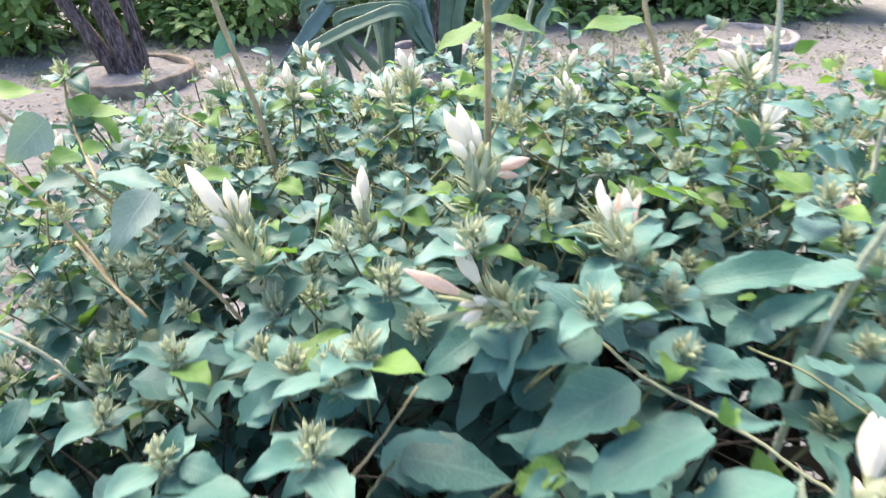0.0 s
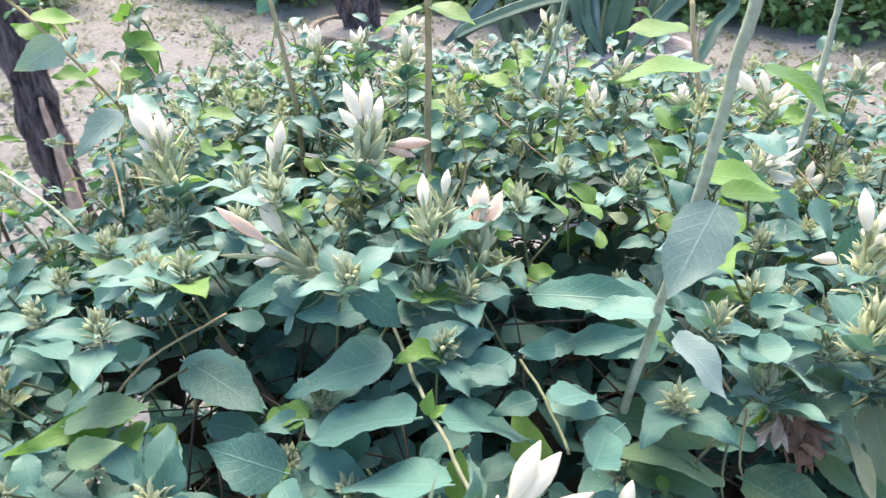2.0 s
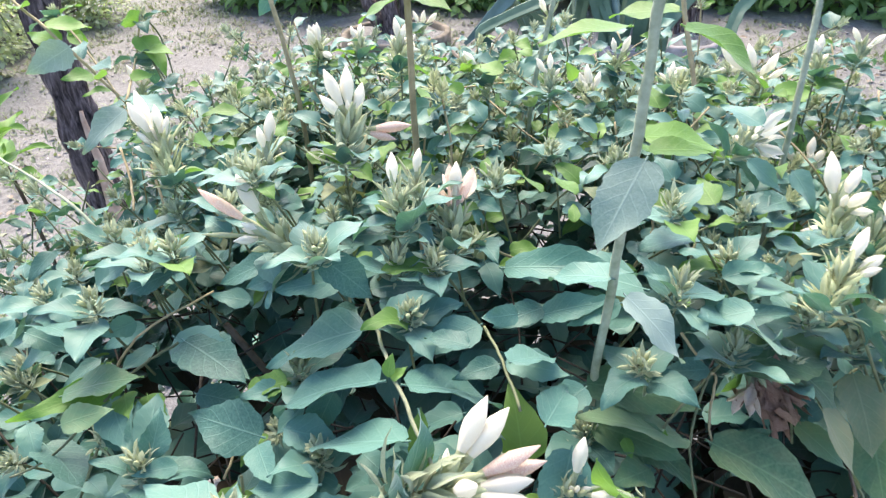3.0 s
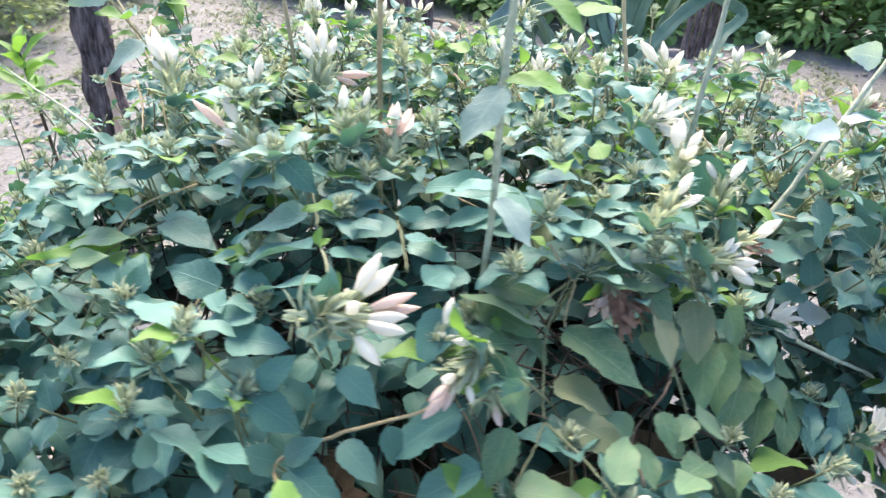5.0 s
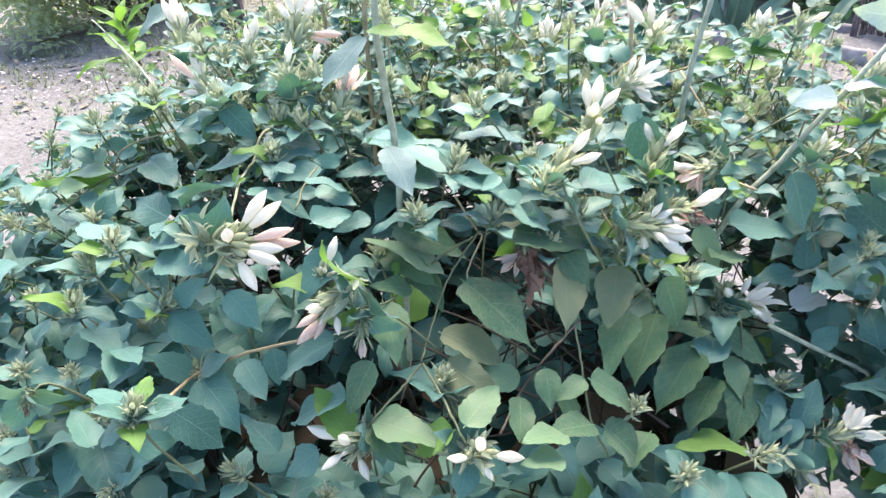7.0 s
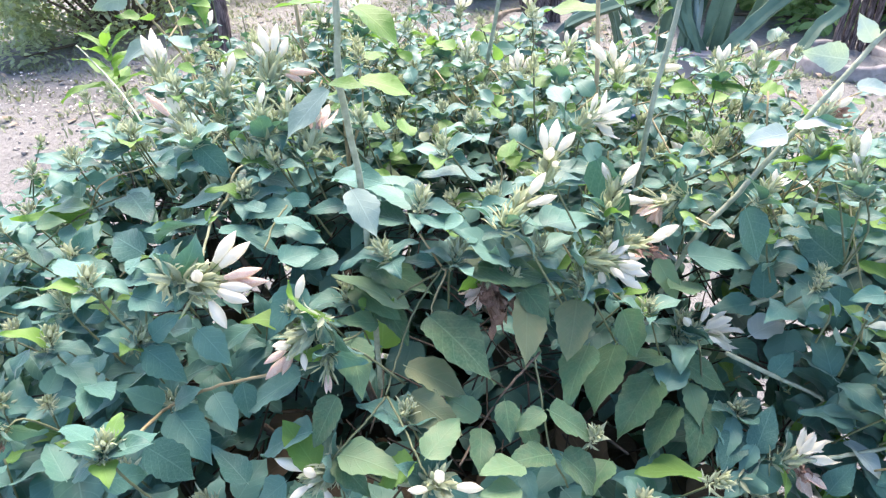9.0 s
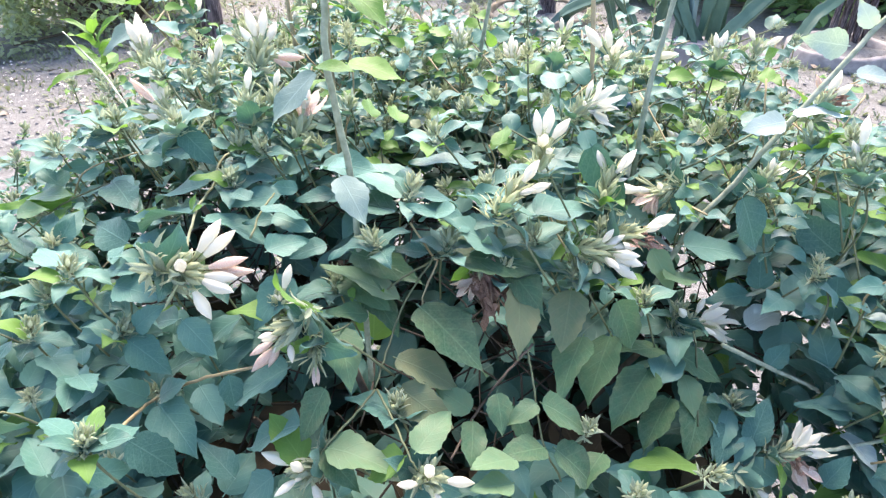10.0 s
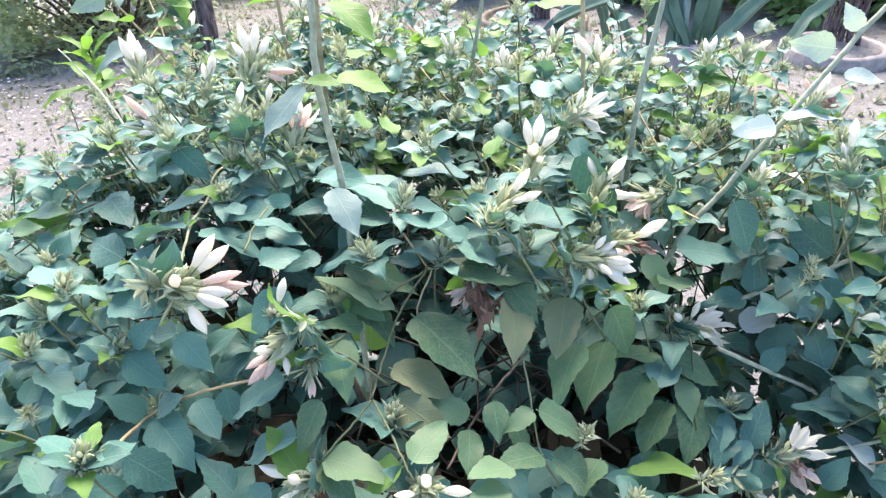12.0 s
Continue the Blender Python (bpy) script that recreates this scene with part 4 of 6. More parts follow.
set_leaf((0.163, 0.263, 1.238), (0.180, 0.297, 1.219), (0.10, 0.42, 0.90), 0.55, "n")
set_leaf((0.207, 0.322, 1.264), (0.164, 0.332, 1.251), (-0.31, -0.01, 0.95), 0.55, "n")
set_leaf((-0.110, 0.257, 1.198), (-0.120, 0.232, 1.200), (0.78, -0.30, 0.56), 0.58, "n")
set_leaf((-0.029, 0.308, 1.241), (-0.006, 0.289, 1.232), (0.14, -0.32, 0.94), 0.58, "n")
set_leaf((-0.208, 0.242, 1.181), (-0.150, 0.235, 1.188), (-0.07, 0.38, 0.92), 0.55, "n")
set_leaf((0.074, 0.288, 1.228), (0.102, 0.301, 1.244), (-0.26, -0.44, 0.86), 0.55, "n")
set_leaf((0.136, 0.276, 1.231), (0.106, 0.275, 1.231), (-0.00, -0.11, 0.99), 0.55, "n")
set_leaf((0.154, 0.313, 1.232), (0.135, 0.298, 1.234), (0.51, -0.57, 0.64), 0.58, "n")
set_leaf((0.253, 0.442, 1.232), (0.214, 0.392, 1.244), (0.03, 0.22, 0.98), 0.55, "n")
set_leaf((0.314, 0.546, 1.220), (0.283, 0.514, 1.216), (0.08, -0.19, 0.98), 0.55, "n")
set_leaf((0.287, 0.362, 1.234), (0.252, 0.355, 1.216), (-0.40, -0.22, 0.89), 0.55, "n")
set_leaf((0.321, 0.438, 1.205), (0.287, 0.393, 1.220), (-0.02, 0.32, 0.95), 0.55, "n")
set_leaf((0.066, 0.280, 1.222), (-0.003, 0.257, 1.190), (-0.38, -0.13, 0.91), 0.55, "n")
set_leaf((0.096, 0.244, 1.220), (0.020, 0.226, 1.190), (-0.41, 0.17, 0.90), 0.55, "n")
set_leaf((0.105, 0.245, 1.219), (0.153, 0.285, 1.184), (0.24, 0.46, 0.86), 0.55, "n")
set_leaf((0.126, 0.212, 1.216), (0.065, 0.204, 1.190), (-0.40, 0.31, 0.86), 0.55, "n")
set_leaf((0.099, 0.241, 1.225), (0.099, 0.250, 1.237), (-0.08, -0.81, 0.58), 0.55, "b")
set_leaf((0.101, 0.241, 1.224), (0.108, 0.249, 1.230), (-0.15, -0.53, 0.83), 0.55, "b")
set_leaf((0.049, 0.310, 1.228), (0.096, 0.349, 1.215), (0.23, 0.06, 0.97), 0.55, "n")
set_leaf((0.072, 0.282, 1.221), (0.120, 0.318, 1.212), (0.16, 0.03, 0.99), 0.55, "n")
set_leaf((0.217, 0.292, 1.357), (0.244, 0.304, 1.355), (0.12, -0.11, 0.99), 0.55, "b")
set_leaf((0.214, 0.306, 1.267), (0.250, 0.298, 1.236), (0.66, -0.16, 0.73), 0.6, "s")
set_leaf((0.203, 0.311, 1.407), (0.167, 0.289, 1.401), (-0.16, -0.02, 0.99), 0.55, "b")
set_leaf((0.222, 0.319, 1.407), (0.263, 0.322, 1.383), (0.49, -0.05, 0.87), 0.55, "b")
set_leaf((-0.008, 0.512, 1.371), (-0.047, 0.501, 1.351), (-0.41, -0.22, 0.89), 0.55, "b")
set_leaf((-0.006, 0.513, 1.373), (0.037, 0.505, 1.363), (0.19, -0.16, 0.97), 0.55, "b")
set_leaf((-0.241, 0.656, 1.338), (-0.256, 0.642, 1.314), (0.34, -0.89, 0.31), 0.58, "n")
set_leaf((0.195, 0.763, 1.314), (0.119, 0.762, 1.306), (-0.10, -0.16, 0.98), 0.55, "b")
set_leaf((0.210, 0.328, 1.349), (0.249, 0.349, 1.339), (0.29, -0.07, 0.95), 0.55, "b")
set_leaf((0.218, 0.293, 1.354), (0.206, 0.256, 1.322), (-0.11, -0.63, 0.77), 0.55, "s")
set_leaf((0.298, 0.771, 1.234), (0.332, 0.780, 1.238), (0.04, -0.54, 0.84), 0.55, "b")
set_leaf((0.342, 0.790, 1.237), (0.372, 0.834, 1.234), (0.22, -0.08, 0.97), 0.55, "b")
set_leaf((0.395, 0.804, 1.266), (0.413, 0.787, 1.283), (-0.76, -0.62, 0.19), 0.55, "b")
set_leaf((0.196, 0.631, 1.253), (0.176, 0.669, 1.262), (0.17, -0.15, 0.97), 0.58, "b")
set_leaf((0.017, 0.703, 1.251), (-0.027, 0.716, 1.253), (-0.04, -0.25, 0.97), 0.55, "b")
set_leaf((0.100, 0.694, 1.253), (0.091, 0.688, 1.274), (0.65, -0.76, 0.06), 0.58, "b")
set_leaf((-0.007, 0.644, 1.247), (-0.032, 0.640, 1.255), (0.33, -0.57, 0.76), 0.55, "b")
set_leaf((0.204, 0.535, 1.249), (0.181, 0.561, 1.248), (0.22, 0.23, 0.95), 0.55, "b")
set_leaf((0.158, 0.443, 1.250), (0.126, 0.467, 1.253), (0.31, 0.32, 0.90), 0.55, "b")
set_leaf((0.256, 0.473, 1.242), (0.240, 0.507, 1.243), (-0.35, -0.19, 0.92), 0.55, "b")
set_leaf((0.135, 0.428, 1.256), (0.104, 0.452, 1.258), (0.43, 0.47, 0.77), 0.55, "b")
set_leaf((-0.155, 0.414, 1.265), (-0.145, 0.386, 1.277), (0.64, 0.47, 0.61), 0.55, "b")
set_leaf((-0.115, 0.189, 1.186), (-0.071, 0.219, 1.193), (-0.12, -0.06, 0.99), 0.55, "m")
set_leaf((-0.093, 0.170, 1.187), (-0.067, 0.190, 1.192), (0.23, -0.52, 0.83), 0.55, "m")
set_leaf((-0.017, 0.553, 1.271), (-0.009, 0.599, 1.264), (0.21, 0.10, 0.97), 0.55, "b")
set_leaf((0.280, 0.534, 1.283), (0.247, 0.559, 1.289), (0.01, -0.22, 0.98), 0.55, "n")
set_leaf((-0.373, 0.553, 1.234), (-0.404, 0.524, 1.230), (0.11, -0.25, 0.96), 0.55, "n")
set_leaf((-0.179, 0.427, 1.230), (-0.211, 0.419, 1.219), (0.08, -0.91, 0.41), 0.58, "n")
set_leaf((-0.144, 0.429, 1.246), (-0.157, 0.416, 1.235), (0.29, -0.80, 0.53), 0.58, "n")
set_leaf((0.331, 0.505, 1.253), (0.383, 0.489, 1.200), (-0.25, -0.97, 0.05), 0.58, "n")
set_leaf((0.033, 0.285, 1.266), (0.063, 0.296, 1.235), (0.72, -0.42, 0.55), 0.55, "n")
set_leaf((-0.161, 0.271, 1.206), (-0.135, 0.286, 1.226), (-0.14, -0.70, 0.70), 0.55, "n")
set_leaf((-0.202, 0.256, 1.193), (-0.197, 0.272, 1.207), (0.35, -0.70, 0.62), 0.58, "n")
set_leaf((-0.141, 0.236, 1.144), (-0.122, 0.233, 1.178), (-0.79, -0.44, 0.43), 0.55, "n")
set_leaf((-0.269, 0.260, 1.122), (-0.311, 0.288, 1.115), (0.09, 0.37, 0.93), 0.55, "n")
set_leaf((-0.232, 0.256, 1.174), (-0.263, 0.260, 1.133), (-0.71, -0.50, 0.49), 0.55, "n")
set_leaf((0.223, 0.394, 1.211), (0.134, 0.373, 1.227), (0.15, 0.10, 0.98), 0.55, "n")
set_leaf((0.219, 0.370, 1.205), (0.148, 0.339, 1.207), (-0.04, 0.14, 0.99), 0.55, "n")
set_leaf((0.013, 0.226, 1.164), (0.016, 0.198, 1.166), (-0.27, 0.06, 0.96), 0.58, "b")
set_leaf((-0.008, 0.240, 1.180), (0.019, 0.253, 1.186), (-0.10, -0.20, 0.97), 0.55, "b")
# leaves between the runners
set_leaf((0.154, 0.280, 1.221), (0.192, 0.294, 1.211), (0.34, -0.26, 0.90), 0.50, "n")
set_leaf((0.151, 0.287, 1.213), (0.127, 0.269, 1.207), (0.06, -0.37, 0.93), 0.50, "n")
set_leaf((0.130, 0.313, 1.218), (0.099, 0.276, 1.211), (0.16, -0.31, 0.94), 0.50, "n")
set_leaf((0.162, 0.347, 1.215), (0.135, 0.322, 1.209), (0.13, -0.33, 0.93), 0.50, "n")
set_leaf((0.201, 0.298, 1.201), (0.184, 0.270, 1.194), (0.07, -0.29, 0.96), 0.62, "n")
set_leaf((0.192, 0.329, 1.174), (0.272, 0.339, 1.168), (0.11, -0.34, 0.93), 0.42, "m")
set_leaf((0.201, 0.304, 1.166), (0.262, 0.307, 1.154), (0.20, -0.32, 0.93), 0.45, "m")
set_leaf((0.017, 0.249, 1.183), (-0.008, 0.231, 1.181), (0.16, -0.32, 0.93), 0.50, "n")
set_leaf((0.036, 0.218, 1.185), (0.075, 0.223, 1.182), (0.11, -0.25, 0.96), 0.60, "n")
set_leaf((0.125, 0.215, 1.198), (0.104, 0.205, 1.185), (-0.27, -0.51, 0.82), 0.50, "n")
set_leaf((-0.050, 0.187, 1.164), (-0.071, 0.208, 1.178), (0.35, -0.24, 0.91), 0.55, "n")
set_leaf((-0.069, 0.193, 1.151), (-0.100, 0.202, 1.168), (0.42, -0.21, 0.88), 0.60, "n")
set_leaf((-0.019, 0.185, 1.165), (-0.035, 0.165, 1.171), (0.40, -0.05, 0.92), 0.50, "n")
set_leaf((0.040, 0.200, 1.174), (0.073, 0.199, 1.171), (0.10, -0.21, 0.97), 0.50, "n")
set_leaf((0.004, 0.308, 1.235), (-0.031, 0.287, 1.224), (0.03, -0.50, 0.87), 0.50, "n")
set_leaf((0.044, 0.306, 1.214), (0.018, 0.289, 1.197), (-0.13, -0.61, 0.78), 0.50, "n")
set_leaf((0.211, 0.343, 1.234), (0.181, 0.334, 1.213), (-0.36, -0.56, 0.75), 0.50, "n")
set_leaf((0.168, 0.358, 1.216), (0.189, 0.346, 1.216), (-0.16, -0.27, 0.95), 0.60, "y")
set_leaf((0.277, 0.385, 1.206), (0.314, 0.400, 1.214), (-0.05, -0.40, 0.92), 0.40, "n")
set_leaf((0.310, 0.422, 1.167), (0.355, 0.426, 1.167), (0.04, -0.38, 0.92), 0.40, "m")
set_leaf((0.269, 0.348, 1.193), (0.236, 0.332, 1.190), (0.07, -0.32, 0.95), 0.40, "n")
set_leaf((0.216, 0.413, 1.260), (0.251, 0.422, 1.253), (0.28, -0.40, 0.87), 0.45, "n")
set_leaf((0.266, 0.413, 1.218), (0.304, 0.428, 1.228), (-0.06, -0.43, 0.90), 0.45, "n")
set_leaf((0.330, 0.386, 1.130), (0.365, 0.373, 1.112), (0.25, -0.51, 0.82), 0.45, "m")
set_leaf((0.286, 0.332, 1.137), (0.312, 0.356, 1.149), (-0.10, -0.35, 0.93), 0.50, "m")
set_leaf((-0.225, 0.243, 1.167), (-0.191, 0.252, 1.149), (0.49, -0.17, 0.85), 0.50, "n")
set_leaf((-0.115, 0.267, 1.185), (-0.138, 0.244, 1.174), (0.10, -0.52, 0.85), 0.50, "n")
set_leaf((-0.052, 0.237, 1.166), (-0.012, 0.247, 1.158), (0.25, -0.23, 0.94), 0.50, "n")
set_leaf((-0.113, 0.197, 1.179), (-0.132, 0.176, 1.170), (0.11, -0.47, 0.87), 0.50, "n")
set_leaf((-0.141, 0.177, 1.165), (-0.118, 0.162, 1.151), (0.41, -0.19, 0.89), 0.50, "n")
set_leaf((0.226, 0.297, 1.168), (0.233, 0.290, 1.160), (0.21, -0.65, 0.73), 0.60, "b")
set_leaf((0.249, 0.307, 1.153), (0.248, 0.311, 1.168), (0.07, -0.96, 0.27), 0.60, "b")
set_leaf((0.088, 0.437, 1.258), (0.084, 0.454, 1.266), (0.15, -0.39, 0.91), 0.50, "b")
set_leaf((0.164, 0.417, 1.241), (0.158, 0.433, 1.247), (-0.01, -0.33, 0.94), 0.50, "b")
set_leaf((0.272, 0.514, 1.264), (0.302, 0.512, 1.241), (0.37, -0.76, 0.53), 0.40, "n")
set_leaf((-0.099, 0.229, 1.180), (-0.111, 0.193, 1.183), (0.51, -0.10, 0.85), 0.30, "b")
set_leaf((-0.094, 0.225, 1.174), (-0.130, 0.163, 1.182), (0.54, -0.21, 0.81), 0.28, "b")
set_leaf((0.504, 0.532, 1.002), (0.511, 0.485, 0.971), (0.07, -0.54, 0.84), 0.45, "n")
set_leaf((0.532, 0.518, 0.992), (0.529, 0.491, 0.970), (0.00, -0.64, 0.77), 0.50, "n")
set_leaf((0.387, 0.557, 1.135), (0.419, 0.554, 1.097), (0.58, -0.63, 0.52), 0.50, "m")
set_leaf((0.585, 0.642, 0.989), (0.555, 0.661, 0.999), (-0.03, -0.47, 0.88), 0.50, "n")
set_leaf((0.601, 0.698, 1.013), (0.589, 0.670, 0.995), (-0.04, -0.55, 0.84), 0.50, "n")
set_leaf((0.280, 0.198, 1.098), (0.321, 0.199, 1.077), (0.46, -0.23, 0.86), 0.50, "m")
set_leaf((0.550, 0.532, 0.970), (0.590, 0.534, 0.955), (0.33, -0.43, 0.84), 0.50, "n")
set_leaf((0.391, 0.326, 1.062), (0.363, 0.337, 1.082), (0.41, -0.44, 0.80), 0.45, "m")
set_leaf((0.177, 0.451, 1.247), (0.160, 0.455, 1.250), (0.08, -0.42, 0.91), 0.60, "y")
set_leaf((0.307, 0.540, 1.248), (0.330, 0.524, 1.225), (0.33, -0.60, 0.73), 0.50, "n")
set_leaf((-0.087, 0.262, 1.187), (-0.014, 0.255, 1.175), (0.11, -0.40, 0.91), 0.45, "n")
set_leaf((0.020, 0.251, 1.188), (-0.010, 0.240, 1.176), (-0.18, -0.43, 0.88), 0.60, "b")
set_leaf((0.037, 0.241, 1.182), (0.025, 0.223, 1.169), (-0.19, -0.51, 0.84), 0.60, "n")
set_leaf((0.053, 0.252, 1.190), (0.055, 0.216, 1.173), (-0.11, -0.43, 0.90), 0.55, "n")
set_leaf((-0.129, 0.234, 1.177), (-0.136, 0.205, 1.170), (0.14, -0.26, 0.96), 0.40, "n")
set_leaf((-0.275, 0.268, 1.146), (-0.289, 0.246, 1.129), (0.10, -0.65, 0.75), 0.45, "n")
set_leaf((-0.219, 0.262, 1.166), (-0.246, 0.242, 1.145), (-0.10, -0.65, 0.75), 0.40, "n")
set_leaf((-0.197, 0.259, 1.189), (-0.168, 0.251, 1.184), (0.08, -0.35, 0.94), 0.60, "n")
set_leaf((-0.136, 0.285, 1.225), (-0.165, 0.271, 1.205), (-0.22, -0.63, 0.75), 0.50, "n")
set_leaf((-0.090, 0.283, 1.228), (-0.117, 0.256, 1.218), (0.08, -0.43, 0.90), 0.50, "n")
set_leaf((-0.023, 0.312, 1.235), (-0.058, 0.292, 1.218), (-0.11, -0.52, 0.85), 0.50, "n")
set_leaf((-0.072, 0.218, 1.177), (-0.044, 0.193, 1.163), (0.10, -0.40, 0.91), 0.60, "b")
set_leaf((-0.085, 0.212, 1.178), (-0.066, 0.197, 1.177), (-0.12, -0.22, 0.97), 0.70, "b")
set_leaf((0.022, 0.209, 1.175), (0.050, 0.186, 1.179), (-0.27, -0.19, 0.94), 0.50, "n")
set_leaf((0.077, 0.195, 1.179), (0.033, 0.181, 1.171), (-0.07, -0.30, 0.95), 0.50, "n")
set_leaf((-0.186, 0.259, 1.171), (-0.162, 0.242, 1.159), (0.19, -0.38, 0.90), 0.50, "n")
set_leaf((-0.302, 0.279, 1.156), (-0.271, 0.272, 1.146), (0.23, -0.33, 0.91), 0.45, "n")
set_leaf((-0.366, 0.378, 1.132), (-0.368, 0.343, 1.115), (0.28, -0.43, 0.86), 0.50, "n")
set_leaf((-0.074, 0.328, 1.236), (-0.107, 0.338, 1.240), (-0.02, -0.45, 0.89), 0.50, "n")
set_leaf((-0.040, 0.298, 1.204), (-0.070, 0.291, 1.205), (0.12, -0.41, 0.90), 0.50, "n")
set_leaf((-0.001, 0.313, 1.262), (0.011, 0.321, 1.275), (-0.28, -0.67, 0.68), 0.50, "n")
set_leaf((0.157, 0.341, 1.210), (0.206, 0.345, 1.232), (-0.33, -0.45, 0.83), 0.40, "n")
set_leaf((0.123, 0.367, 1.225), (0.214, 0.354, 1.251), (-0.30, -0.45, 0.84), 0.28, "n")
set_leaf((-0.198, 0.405, 1.247), (-0.186, 0.396, 1.226), (0.42, -0.72, 0.55), 0.70, "n")
set_leaf((-0.228, 0.268, 1.145), (-0.249, 0.243, 1.118), (-0.04, -0.72, 0.69), 0.45, "n")
set_leaf((-0.104, 0.260, 1.174), (-0.116, 0.234, 1.167), (0.11, -0.31, 0.94), 0.50, "n")
# uprights above the crown and runners in front
stem_part([(0.200, 0.334, 1.014), (0.200, 0.334, 1.163), (0.205, 0.327, 1.257), (0.210, 0.310, 1.346), (0.212, 0.312, 1.404), (0.214, 0.313, 1.455)], 0.0029, 0.0026, STEM_GREY, label="stout downy grey-green upright stem")
stem_part([(-0.003, 0.508, 1.086), (-0.003, 0.508, 1.236), (-0.006, 0.514, 1.374), (-0.008, 0.517, 1.444)], 0.0030, 0.0028, STEM_TAN)
stem_part([(-0.215, 0.634, 1.066), (-0.215, 0.634, 1.216), (-0.243, 0.650, 1.328), (-0.257, 0.658, 1.384)], 0.0030, 0.0028, STEM_TAN)
stem_part([(0.036, 0.752, 1.040), (0.036, 0.752, 1.190), (0.058, 0.749, 1.316), (0.071, 0.748, 1.391)], 0.0030, 0.0026, STEM_GREY)
stem_part([(0.229, 0.718, 1.052), (0.229, 0.718, 1.202), (0.200, 0.756, 1.303), (0.189, 0.771, 1.343)], 0.0030, 0.0026, STEM_TAN)
stem_part([(0.314, 0.675, 1.079), (0.314, 0.675, 1.229), (0.314, 0.704, 1.336), (0.314, 0.715, 1.379)], 0.0032, 0.0028, STEM_GREY)
stem_part([(0.393, 0.578, 1.079), (0.408, 0.610, 1.139), (0.430, 0.649, 1.183), (0.457, 0.697, 1.242), (0.493, 0.766, 1.318), (0.510, 0.788, 1.348)], 0.0030, 0.0027, STEM_GREY, label="downy grey-green slanting stem")
stem_part([(0.468, 0.618, 1.058), (0.482, 0.640, 1.071), (0.542, 0.706, 1.095), (0.594, 0.763, 1.115)], 0.0026, 0.0026, STEM_GREY)
stem_part([(0.543, 0.704, 1.091), (0.544, 0.734, 1.126)], 0.0020, 0.0020, STEM_GREY)
stem_part([(0.477, 0.559, 1.052), (0.514, 0.583, 1.028), (0.563, 0.613, 1.001), (0.570, 0.614, 0.996)], 0.0024, 0.0020, STEM_GREY)
stem_part([(0.579, 0.527, 0.992), (0.612, 0.565, 0.990), (0.653, 0.612, 0.991)], 0.0020, 0.0020, STEM_GREY)
stem_part([(0.186, 0.093, 1.140), (0.111, 0.156, 1.076), (0.146, 0.183, 1.101), (0.204, 0.203, 1.134), (0.216, 0.217, 1.141)], 0.0016, 0.0013, STEM_TAN)
stem_part([(0.269, 0.354, 1.186), (0.268, 0.350, 1.179), (0.264, 0.321, 1.156), (0.276, 0.281, 1.132), (0.287, 0.255, 1.121)], 0.0010, 0.0008, STEM)
stem_part([(0.267, 0.351, 1.181), (0.253, 0.326, 1.169), (0.240, 0.303, 1.151), (0.243, 0.261, 1.153), (0.225, 0.236, 1.161)], 0.0010, 0.0008, STEM)
stem_part([(0.288, 0.254, 1.120), (0.288, 0.228, 1.111), (0.284, 0.200, 1.100), (0.283, 0.189, 1.084)], 0.0010, 0.0008, STEM)
stem_part([(0.289, 0.255, 1.120), (0.326, 0.237, 1.115), (0.348, 0.226, 1.108), (0.358, 0.227, 1.096)], 0.0010, 0.0008, STEM)
stem_part([(0.363, 0.370, 1.126), (0.363, 0.325, 1.123), (0.349, 0.308, 1.087), (0.367, 0.249, 1.100)], 0.0011, 0.0009, TWIG)
stem_part([(0.362, 0.362, 1.128), (0.380, 0.347, 1.102), (0.401, 0.329, 1.071), (0.424, 0.325, 1.040)], 0.0009, 0.0009, STEM)
stem_part([(-0.010, 0.375, 1.150), (0.005, 0.362, 1.205), (0.044, 0.314, 1.228), (0.068, 0.285, 1.220), (0.097, 0.249, 1.224), (0.132, 0.213, 1.217), (0.150, 0.194, 1.209)], 0.0013, 0.0011, STEM_RUNNER, label="grey-green runner with pairs of leaves")
stem_part([(0.068, 0.285, 1.220), (0.083, 0.291, 1.218), (0.092, 0.301, 1.216)], 0.0010, 0.0008, STEM_GREY)
stem_part([(0.136, 0.300, 1.227), (0.157, 0.270, 1.231), (0.176, 0.242, 1.226)], 0.0009, 0.0009, STEM)
stem_part([(-0.075, 0.256, 1.189), (-0.090, 0.236, 1.181), (-0.096, 0.207, 1.175), (-0.114, 0.171, 1.152), (-0.143, 0.154, 1.136)], 0.0010, 0.0008, STEM)
stem_part([(0.248, 0.350, 1.214), (0.267, 0.355, 1.185), (0.273, 0.353, 1.180), (0.274, 0.332, 1.157), (0.287, 0.321, 1.140)], 0.0010, 0.0008, STEM_TAN)
stem_part([(-0.225, 0.480, 1.120), (-0.248, 0.490, 1.146), (-0.288, 0.495, 1.198), (-0.328, 0.492, 1.250), (-0.351, 0.462, 1.318), (-0.420, 0.470, 1.362), (-0.500, 0.490, 1.400)], 0.0019, 0.0014, STEM_TAN, label="tan branch reaching out of the crown")
stem_part([(-0.313, 0.475, 1.262), (-0.358, 0.546, 1.287), (-0.372, 0.580, 1.325)], 0.0014, 0.0010, STEM_TAN)
stem_part([(-0.330, 0.500, 1.120), (-0.409, 0.560, 1.195), (-0.500, 0.600, 1.270), (-0.560, 0.620, 1.310)], 0.0016, 0.0012, STEM_TAN)
set_leaf((-0.318, 0.473, 1.269), (-0.314, 0.517, 1.230), (0.24, 0.21, 0.88), 0.43, "n")
